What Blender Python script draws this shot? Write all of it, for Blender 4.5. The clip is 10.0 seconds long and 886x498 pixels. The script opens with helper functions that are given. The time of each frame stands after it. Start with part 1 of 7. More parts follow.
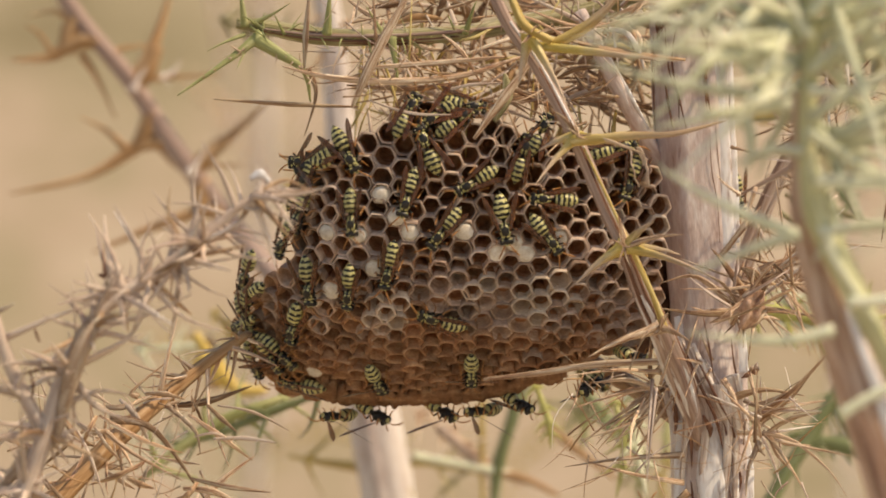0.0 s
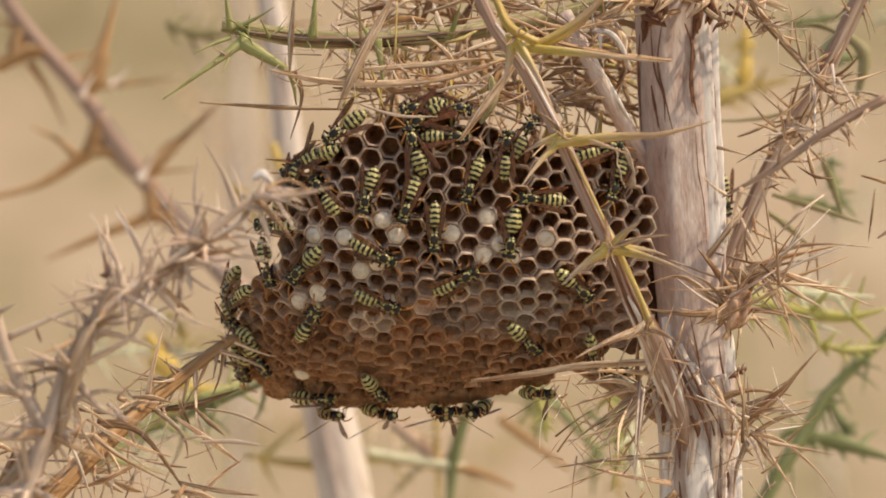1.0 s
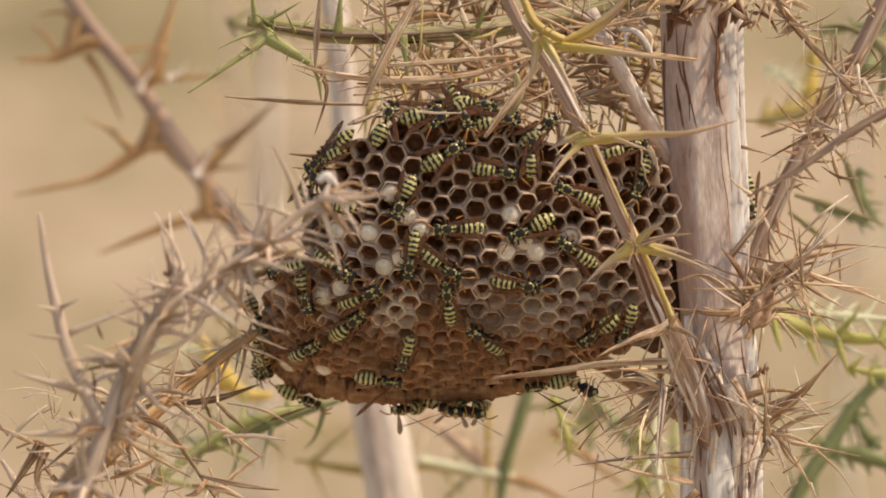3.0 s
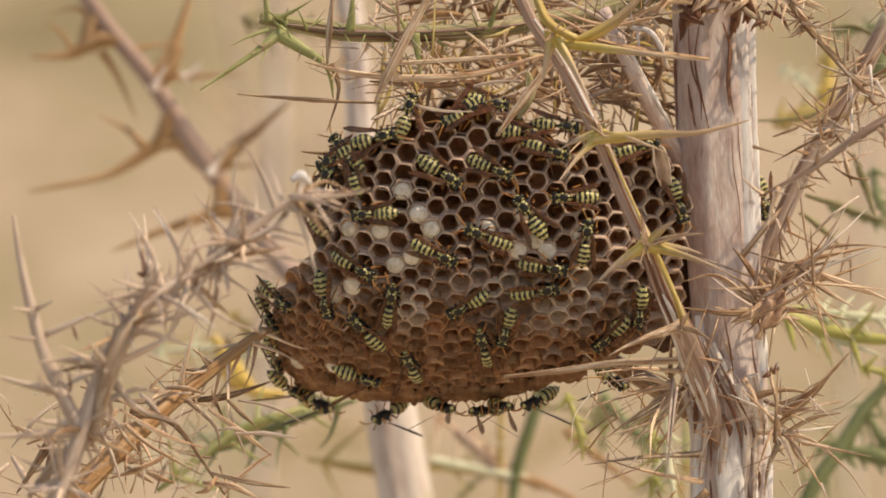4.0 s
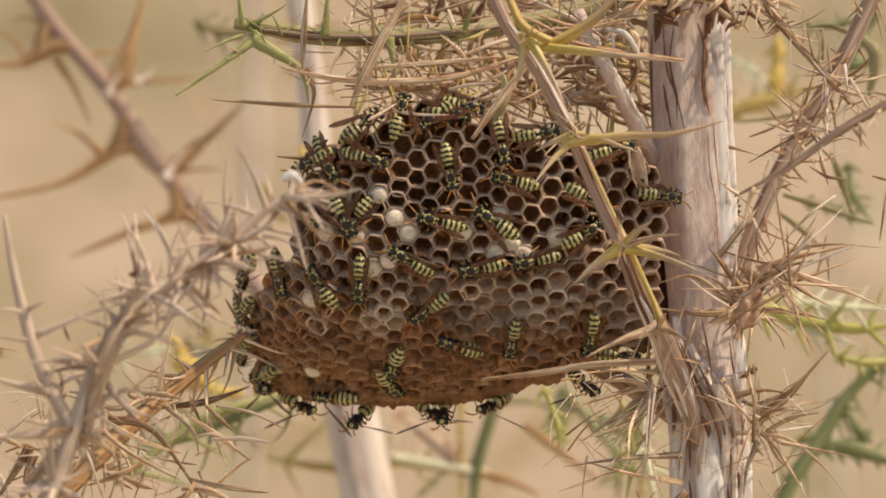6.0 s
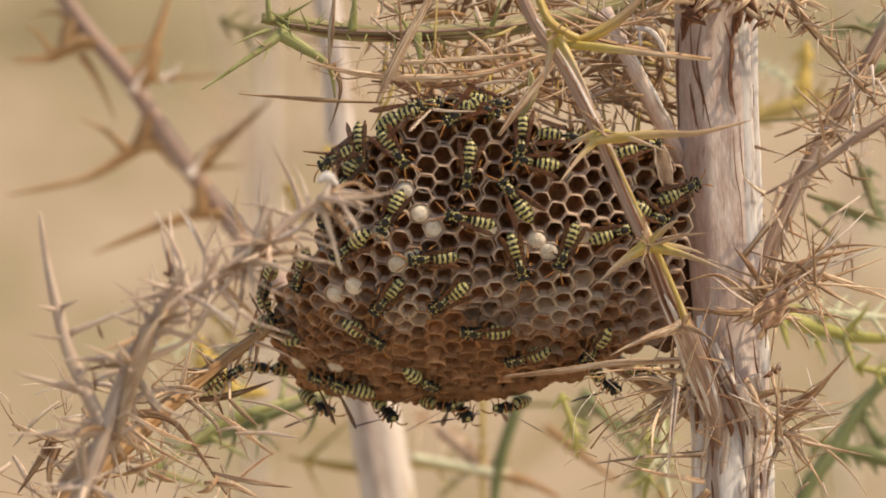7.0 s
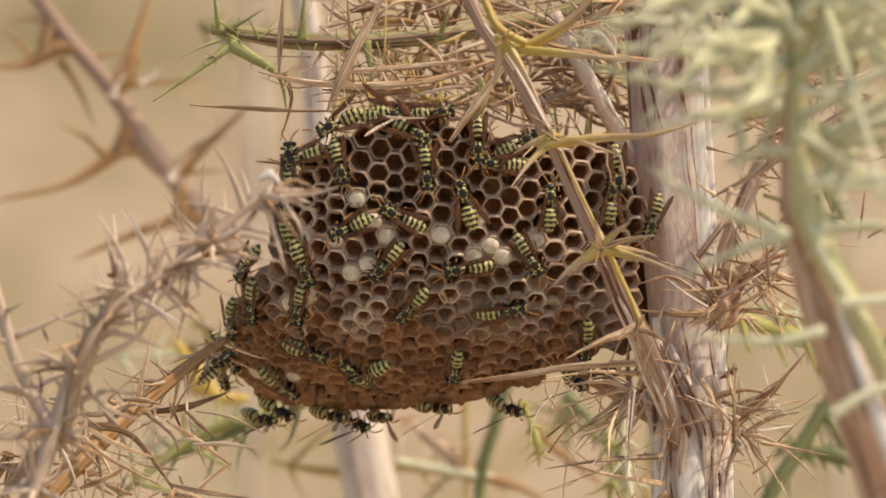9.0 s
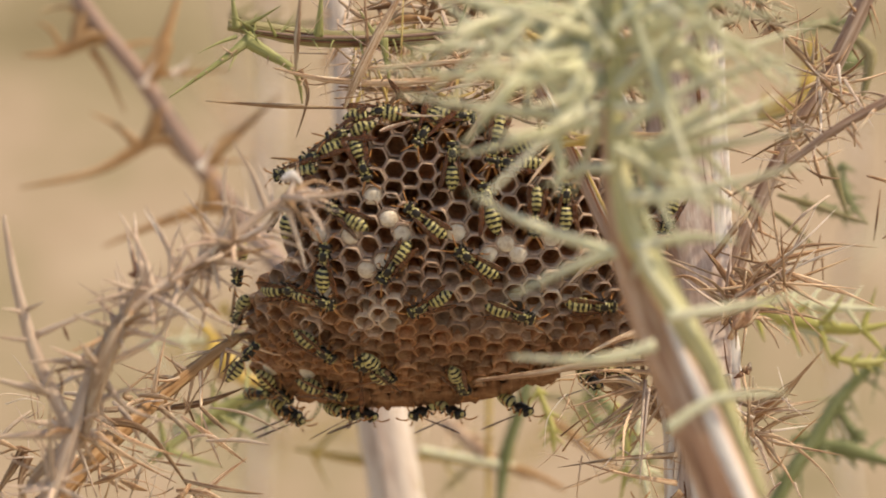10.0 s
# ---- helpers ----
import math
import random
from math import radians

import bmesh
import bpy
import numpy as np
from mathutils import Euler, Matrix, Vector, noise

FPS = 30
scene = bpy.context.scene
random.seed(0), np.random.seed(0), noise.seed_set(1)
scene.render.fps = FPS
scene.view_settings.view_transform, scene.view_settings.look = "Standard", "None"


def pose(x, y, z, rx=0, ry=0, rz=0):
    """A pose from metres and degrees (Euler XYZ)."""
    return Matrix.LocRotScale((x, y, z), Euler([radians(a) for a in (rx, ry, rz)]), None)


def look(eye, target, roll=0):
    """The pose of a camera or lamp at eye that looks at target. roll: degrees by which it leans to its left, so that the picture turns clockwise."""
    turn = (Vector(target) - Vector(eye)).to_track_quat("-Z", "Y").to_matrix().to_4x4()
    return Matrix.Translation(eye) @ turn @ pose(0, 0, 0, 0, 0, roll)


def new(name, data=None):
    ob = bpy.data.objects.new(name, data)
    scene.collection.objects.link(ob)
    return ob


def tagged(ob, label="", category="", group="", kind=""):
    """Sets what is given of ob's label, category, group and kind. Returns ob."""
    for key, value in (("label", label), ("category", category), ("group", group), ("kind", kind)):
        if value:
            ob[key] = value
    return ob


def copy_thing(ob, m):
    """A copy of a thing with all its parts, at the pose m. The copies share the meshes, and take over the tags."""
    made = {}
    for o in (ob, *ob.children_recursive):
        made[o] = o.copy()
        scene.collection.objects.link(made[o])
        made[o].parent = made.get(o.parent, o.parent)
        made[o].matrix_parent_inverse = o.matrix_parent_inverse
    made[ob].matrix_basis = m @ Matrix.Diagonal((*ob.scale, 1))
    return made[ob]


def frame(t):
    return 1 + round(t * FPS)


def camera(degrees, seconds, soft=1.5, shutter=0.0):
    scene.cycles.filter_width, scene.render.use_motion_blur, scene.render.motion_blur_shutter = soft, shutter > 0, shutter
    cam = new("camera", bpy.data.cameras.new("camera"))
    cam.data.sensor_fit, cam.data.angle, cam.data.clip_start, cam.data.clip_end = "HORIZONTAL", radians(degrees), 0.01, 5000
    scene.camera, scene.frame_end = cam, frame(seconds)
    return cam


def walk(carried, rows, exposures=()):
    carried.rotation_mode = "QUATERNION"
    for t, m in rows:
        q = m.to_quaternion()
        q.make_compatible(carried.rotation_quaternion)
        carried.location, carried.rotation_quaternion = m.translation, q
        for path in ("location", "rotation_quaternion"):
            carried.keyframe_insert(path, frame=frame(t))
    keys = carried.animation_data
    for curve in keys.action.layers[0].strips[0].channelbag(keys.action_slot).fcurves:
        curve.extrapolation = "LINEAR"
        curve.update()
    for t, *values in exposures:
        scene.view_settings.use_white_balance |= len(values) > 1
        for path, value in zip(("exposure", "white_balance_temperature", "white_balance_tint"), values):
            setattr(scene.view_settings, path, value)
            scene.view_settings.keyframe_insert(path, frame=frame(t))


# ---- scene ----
cam = camera(8.0, 10.0, soft=1.8, shutter=0.5)
PITCH = 8.0
REACH = 0.1176 / math.tan(radians(4.0))
HEART = Vector((0, 0, 0.61))
RIGHT = Vector((1, 0, 0))
AWAY = Vector((0, math.cos(radians(PITCH)), -math.sin(radians(PITCH))))
UP = Vector((0, math.sin(radians(PITCH)), math.cos(radians(PITCH))))
EYE = HEART - REACH * AWAY
cam.data.dof.use_dof = True
cam.data.dof.focus_distance = REACH - 0.012
cam.data.dof.aperture_fstop = 14.0
walk(cam, [(0, look(EYE, HEART)), (10, look(EYE, HEART))], exposures=[(0, -0.22, 9650, 14), (10, -0.22, 9650, 14)])

# ---- light ----
world = bpy.data.worlds.new("summer_sky")
scene.world = world
world.use_nodes = True
sky = world.node_tree.nodes.new("ShaderNodeTexSky")
sky.sky_type, sky.sun_disc = "NISHITA", False
SUN_HIGH, SUN_TURN = 58.0, 101.0
sky.sun_elevation, sky.sun_rotation = radians(SUN_HIGH), radians(SUN_TURN)
world.node_tree.links.new(sky.outputs[0], world.node_tree.nodes["Background"].inputs[0])
world.node_tree.nodes["Background"].inputs[1].default_value = 0.175
lamp = bpy.data.lights.new("sun", "SUN")
lamp.energy, lamp.angle, lamp.color = 3.8, radians(1.0), (1.0, 0.94, 0.84)
sun_from = Vector((math.sin(radians(SUN_TURN)) * math.cos(radians(SUN_HIGH)),
                   math.cos(radians(SUN_TURN)) * math.cos(radians(SUN_HIGH)), math.sin(radians(SUN_HIGH))))
sun = new("sun", lamp)
sun.matrix_world = look(sun_from * 5, (0, 0, 0))


# ---- materials ----
def shader(name, stops, scale=(400, 400, 400), rough=0.7, bump=0.3, detail=5.0, fine=6.0, spec=0.3, soft=0.0, metal=0.0, vary=0.0, grain=False, tip=None):
    """Two-scale noise through a colour ramp, with matching relief. scale: cycles per metre along each axis."""
    m = bpy.data.materials.new(name)
    m.use_nodes = True
    n, link = m.node_tree.nodes, m.node_tree.links.new
    b = n["Principled BSDF"]
    co = n.new("ShaderNodeTexCoord")
    mp = n.new("ShaderNodeMapping")
    mp.inputs["Scale"].default_value = scale
    info = n.new("ShaderNodeObjectInfo")
    shift = n.new("ShaderNodeVectorMath")
    shift.operation = "SCALE"
    shift.inputs[0].default_value = (37, 21, 53)
    link(info.outputs["Random"], shift.inputs["Scale"])
    if grain:
        along = n.new("ShaderNodeAttribute")
        along.attribute_name = "grain"
        link(along.outputs["Vector"], mp.inputs["Vector"])
    else:
        link(co.outputs["Object"], mp.inputs["Vector"])
    link(shift.outputs[0], mp.inputs["Location"])
    a = n.new("ShaderNodeTexNoise")
    a.inputs["Scale"].default_value, a.inputs["Detail"].default_value = 1.0, detail
    c = n.new("ShaderNodeTexNoise")
    c.inputs["Scale"].default_value, c.inputs["Detail"].default_value = fine, 3.0
    link(mp.outputs[0], a.inputs["Vector"])
    link(mp.outputs[0], c.inputs["Vector"])
    mix = n.new("ShaderNodeMix")
    mix.inputs[0].default_value = 0.35
    link(a.outputs[0], mix.inputs[2])
    link(c.outputs[0], mix.inputs[3])
    ramp = n.new("ShaderNodeValToRGB")
    while len(ramp.color_ramp.elements) < len(stops):
        ramp.color_ramp.elements.new(0.5)
    for e, (at, col) in zip(ramp.color_ramp.elements, stops):
        e.position, e.color = at, (*col, 1)
    link(mix.outputs[0], ramp.inputs[0])
    colour = ramp.outputs[0]
    if tip:
        end = n.new("ShaderNodeValToRGB")
        end.color_ramp.elements[0].position, end.color_ramp.elements[0].color = 0.34, (*[v * 0.5 for v in tip], 1)
        end.color_ramp.elements[1].position, end.color_ramp.elements[1].color = 0.66, (*tip, 1)
        link(mix.outputs[0], end.inputs[0])
        run = n.new("ShaderNodeAttribute")
        run.attribute_name = "run"
        span = n.new("ShaderNodeMapRange")
        span.interpolation_type = "SMOOTHSTEP"
        span.inputs["From Min"].default_value, span.inputs["From Max"].default_value = 0.2, 0.75
        link(run.outputs["Fac"], span.inputs["Value"])
        blend = n.new("ShaderNodeMix")
        blend.data_type = "RGBA"
        link(span.outputs[0], blend.inputs[0])
        link(colour, blend.inputs[6])
        link(end.outputs[0], blend.inputs[7])
        colour = blend.outputs[2]
    if vary:
        tint = n.new("ShaderNodeHueSaturation")
        spread = n.new("ShaderNodeMapRange")
        spread.inputs["To Min"].default_value, spread.inputs["To Max"].default_value = 1 - vary, 1 + vary
        link(info.outputs["Random"], spread.inputs["Value"])
        link(spread.outputs[0], tint.inputs["Value"])
        link(colour, tint.inputs["Color"])
        link(tint.outputs[0], b.inputs["Base Color"])
    else:
        link(colour, b.inputs["Base Color"])
    b.inputs["Roughness"].default_value = rough
    b.inputs["Specular IOR Level"].default_value = spec
    b.inputs["Metallic"].default_value = metal
    if soft:
        b.inputs["Transmission Weight"].default_value = 0.0
        b.inputs["Subsurface Weight"].default_value = soft
        b.inputs["Subsurface Radius"].default_value = (0.002, 0.0012, 0.0006)
        b.inputs["Subsurface Scale"].default_value = 1.0
    if bump:
        bp = n.new("ShaderNodeBump")
        bp.inputs["Strength"].default_value = bump
        bp.inputs["Distance"].default_value = 0.0006
        link(mix.outputs[0], bp.inputs["Height"])
        link(bp.outputs[0], b.inputs["Normal"])
    return m


BARK = shader("weathered_stem_bark", [(0.30, (0.32, 0.21, 0.18)), (0.38, (0.52, 0.40, 0.375)), (0.50, (0.64, 0.53, 0.51)), (0.60, (0.73, 0.65, 0.635)), (0.70, (0.84, 0.79, 0.79))],
              scale=(330, 330, 80), rough=0.65, bump=0.6, detail=8.0, fine=5.0, vary=0.05, grain=True)
BARK_BROWN = shader("brown_branch_bark", [(0.32, (0.18, 0.10, 0.075)), (0.48, (0.36, 0.25, 0.20)), (0.66, (0.60, 0.50, 0.44))],
                    scale=(500, 500, 14), rough=0.65, bump=0.4, fine=4.0, grain=True)
CRACK = shader("dark_split_bark", [(0.35, (0.12, 0.055, 0.04)), (0.6, (0.30, 0.16, 0.11))], scale=(600, 600, 60), rough=0.85, bump=0.4, spec=0.1, grain=True)
MAUVE = shader("mauve_grey_branch_bark", [(0.32, (0.24, 0.15, 0.125)), (0.48, (0.42, 0.30, 0.26)), (0.66, (0.58, 0.46, 0.41))], scale=(500, 500, 14), rough=0.65, bump=0.4, fine=4.0, grain=True)
BLOSSOM = shader("orange_yellow_bract", [(0.35, (0.60, 0.42, 0.10)), (0.60, (0.80, 0.60, 0.22))], scale=(200, 200, 200), rough=0.55, bump=0.2)
BARK_PALE = shader("pale_stem_bark", [(0.34, (0.20, 0.10, 0.08)), (0.43, (0.47, 0.35, 0.30)), (0.51, (0.70, 0.61, 0.56)), (0.60, (0.89, 0.84, 0.81))],
                   scale=(520, 520, 14), rough=0.6, bump=0.4, fine=4.0, grain=True)
BARK_WHITE = shader("white_stem_bark", [(0.34, (0.36, 0.27, 0.25)), (0.42, (0.68, 0.63, 0.63)), (0.52, (0.84, 0.83, 0.85)), (0.66, (0.93, 0.93, 0.95))],
                    scale=(300, 300, 60), rough=0.6, bump=0.3, fine=4.0, grain=True)
BARK_BACK = shader("pinkish_pale_bark", [(0.34, (0.40, 0.30, 0.28)), (0.42, (0.58, 0.49, 0.46)), (0.52, (0.70, 0.63, 0.60)), (0.66, (0.82, 0.77, 0.74))],
                   scale=(300, 300, 30), rough=0.6, bump=0.3, fine=4.0, grain=True)
OLIVE_STEM = shader("olive_green_stem_wing", [(0.30, (0.34, 0.33, 0.15)), (0.46, (0.50, 0.50, 0.28)), (0.60, (0.66, 0.65, 0.42)), (0.72, (0.84, 0.84, 0.68))],
                    scale=(400, 400, 20), rough=0.55, bump=0.3, fine=4.0, grain=True)
FORE_BARK = shader("warm_brown_stem_bark", [(0.34, (0.24, 0.12, 0.085)), (0.44, (0.42, 0.25, 0.18)), (0.55, (0.62, 0.43, 0.34)), (0.66, (0.84, 0.74, 0.67))],
                   scale=(400, 400, 14), rough=0.6, bump=0.4, fine=4.0, grain=True)
STRAW = shader("dry_straw_spine", [(0.36, (0.260, 0.118, 0.070)), (0.46, (0.490, 0.317, 0.215)), (0.55, (0.690, 0.533, 0.400)), (0.65, (0.900, 0.820, 0.690))],
               scale=(2000, 2000, 55), rough=0.45, bump=0.45, vary=0.38, grain=True)
STRAW_DARK = shader("brown_dry_leaf", [(0.34, (0.140, 0.058, 0.033)), (0.46, (0.320, 0.182, 0.110)), (0.57, (0.510, 0.359, 0.235)), (0.68, (0.770, 0.645, 0.460))],
                    scale=(1900, 1900, 55), rough=0.5, bump=0.45, vary=0.38, grain=True)
ASHEN = shader("ashen_dry_spine", [(0.30, (0.33, 0.22, 0.18)), (0.46, (0.56, 0.43, 0.36)), (0.60, (0.72, 0.61, 0.53)), (0.72, (0.86, 0.79, 0.72))],
               scale=(1500, 1500, 60), rough=0.55, bump=0.4, vary=0.2, grain=True)
AMBERED = shader("orange_brown_thorn", [(0.32, (0.26, 0.125, 0.05)), (0.50, (0.47, 0.275, 0.14)), (0.68, (0.66, 0.47, 0.3))],
                 scale=(700, 700, 30), rough=0.55, bump=0.3, vary=0.12, grain=True)
CRUMPLE = shader("orange_tan_dry_leaf", [(0.32, (0.42, 0.22, 0.13)), (0.50, (0.62, 0.39, 0.28)), (0.68, (0.78, 0.57, 0.45))], scale=(500, 500, 120), rough=0.6, bump=0.5, grain=True)
OCHRE = shader("ochre_leaf_spike", [(0.30, (0.34, 0.21, 0.06)), (0.44, (0.54, 0.38, 0.12)), (0.58, (0.68, 0.52, 0.22)), (0.72, (0.82, 0.71, 0.44))],
               scale=(900, 900, 50), rough=0.5, bump=0.45, vary=0.1, grain=True, tip=(0.60, 0.42, 0.28))
YELLOWED = shader("yellowed_spine", [(0.30, (0.30, 0.17, 0.05)), (0.44, (0.48, 0.34, 0.11)), (0.58, (0.62, 0.50, 0.22)), (0.72, (0.78, 0.70, 0.45))],
                  scale=(700, 700, 70), rough=0.45, bump=0.35, vary=0.12, grain=True)
THORN = shader("yellow_rooted_thorn", [(0.30, (0.34, 0.24, 0.05)), (0.44, (0.50, 0.38, 0.10)), (0.58, (0.64, 0.52, 0.20)), (0.72, (0.80, 0.72, 0.45))], scale=(900, 900, 60), rough=0.5, bump=0.4, vary=0.15, grain=True, tip=(0.74, 0.56, 0.42))
GREEN = shader("olive_thistle_branch", [(0.34, (0.09, 0.07, 0.04)), (0.44, (0.24, 0.22, 0.1)), (0.56, (0.38, 0.34, 0.21)), (0.68, (0.58, 0.52, 0.42))],
               scale=(1500, 1500, 50), rough=0.5, bump=0.35, vary=0.1, grain=True)
LEAF = shader("green_thistle_leaf", [(0.30, (0.19, 0.21, 0.075)), (0.50, (0.34, 0.36, 0.16)), (0.70, (0.58, 0.58, 0.34))],
              scale=(700, 700, 60), rough=0.45, bump=0.3, vary=0.15, grain=True)
LIME = shader("yellow_green_thistle_leaf", [(0.30, (0.26, 0.27, 0.07)), (0.50, (0.45, 0.45, 0.16)), (0.70, (0.68, 0.68, 0.38))],
              scale=(500, 500, 50), rough=0.45, bump=0.3, vary=0.15, grain=True)
BLUISH = shader("blue_green_thistle_shoot", [(0.30, (0.12, 0.15, 0.07)), (0.50, (0.215, 0.255, 0.125)), (0.70, (0.38, 0.42, 0.26))],
                scale=(500, 500, 40), rough=0.5, bump=0.25, vary=0.12, grain=True)
PALE_GREEN = shader("pale_green_thistle", [(0.30, (0.45, 0.49, 0.32)), (0.50, (0.65, 0.68, 0.51)), (0.70, (0.86, 0.87, 0.77))],
                    scale=(500, 500, 40), rough=0.5, bump=0.25, vary=0.18, grain=True)
PAPER = shader("brown_nest_paper", [(0.30, (0.215, 0.088, 0.047)), (0.50, (0.390, 0.190, 0.106)), (0.68, (0.530, 0.312, 0.190))],
               scale=(260, 260, 900), rough=0.9, bump=0.5, spec=0.1, vary=0.2)
# brown of the comb's stalk, darkened to carry the shade of the gap
GAP_SHADE = shader("dark_stalk_gap_shade", [(0.35, (0.07, 0.035, 0.025)), (0.65, (0.2, 0.11, 0.075))], scale=(500, 500, 900), rough=0.75, bump=0.6, spec=0.2)
RIM = shader("grey_cell_rim_paper", [(0.30, (0.265, 0.165, 0.125)), (0.50, (0.450, 0.318, 0.248)), (0.68, (0.690, 0.555, 0.460))],
             scale=(260, 260, 500), rough=0.9, bump=0.4, spec=0.1, vary=0.3)
RIM_BROWN = shader("brown_cell_rim_paper", [(0.30, (0.215, 0.096, 0.052)), (0.50, (0.385, 0.210, 0.124)), (0.68, (0.580, 0.382, 0.246))],
                   scale=(260, 260, 500), rough=0.9, bump=0.4, spec=0.1, vary=0.3)
RIM_GREY = shader("mauve_grey_cell_paper", [(0.30, (0.33, 0.225, 0.18)), (0.50, (0.54, 0.405, 0.335)), (0.68, (0.77, 0.65, 0.56))],
                  scale=(260, 260, 500), rough=0.9, bump=0.4, spec=0.1, vary=0.25)
RIM_PALE = shader("bleached_cell_rim_paper", [(0.30, (0.400, 0.290, 0.222)), (0.5, (0.590, 0.470, 0.380)), (0.68, (0.790, 0.690, 0.585))],
                  scale=(260, 260, 500), rough=0.85, bump=0.4, spec=0.15, vary=0.2)
SILK = shader("white_silk_cap", [(0.34, (0.58, 0.50, 0.41)), (0.5, (0.80, 0.74, 0.65)), (0.66, (0.92, 0.89, 0.83))], scale=(500, 500, 500), rough=0.85, bump=0.3, vary=0.12)
INK = shader("black_chitin", [(0.40, (0.008, 0.007, 0.006)), (0.7, (0.03, 0.025, 0.02))], scale=(900, 900, 900), rough=0.35, bump=0.2, spec=0.5)
LEMON = shader("pale_yellow_chitin", [(0.40, (0.43, 0.40, 0.15)), (0.7, (0.69, 0.66, 0.37))], scale=(900, 900, 900), rough=0.4, bump=0.15, spec=0.5, vary=0.15)
AMBER = shader("amber_chitin", [(0.40, (0.32, 0.13, 0.04)), (0.70, (0.54, 0.26, 0.085))], scale=(900, 900, 900), rough=0.4, bump=0.1, spec=0.5)
WING = shader("smoky_amber_wing", [(0.40, (0.085, 0.028, 0.012)), (0.7, (0.23, 0.09, 0.04))], scale=(900, 300, 300), rough=0.3, bump=0.2, spec=0.5, vary=0.3)
WING.node_tree.nodes["Principled BSDF"].inputs["Alpha"].default_value = 0.72
SOIL = shader("dry_tan_field", [(0.34, (0.22, 0.18, 0.108)), (0.42, (0.315, 0.27, 0.175)), (0.48, (0.375, 0.305, 0.215)), (0.54, (0.44, 0.34, 0.26)), (0.64, (0.5, 0.43, 0.33))], scale=(2.4, 0.75, 1.3), rough=0.95, bump=0.2, detail=3, fine=9, spec=0.1)


# ---- shapes ----
GRID = 0.00015


def at(x, y, w=0.0):
    """A place over the nest's plane, in steps of 0.15 mm across and down, and metres away behind it."""
    return EYE + (REACH + w) * (AWAY + ((x - 784) * GRID * RIGHT + (441 - y) * GRID * UP) / REACH)


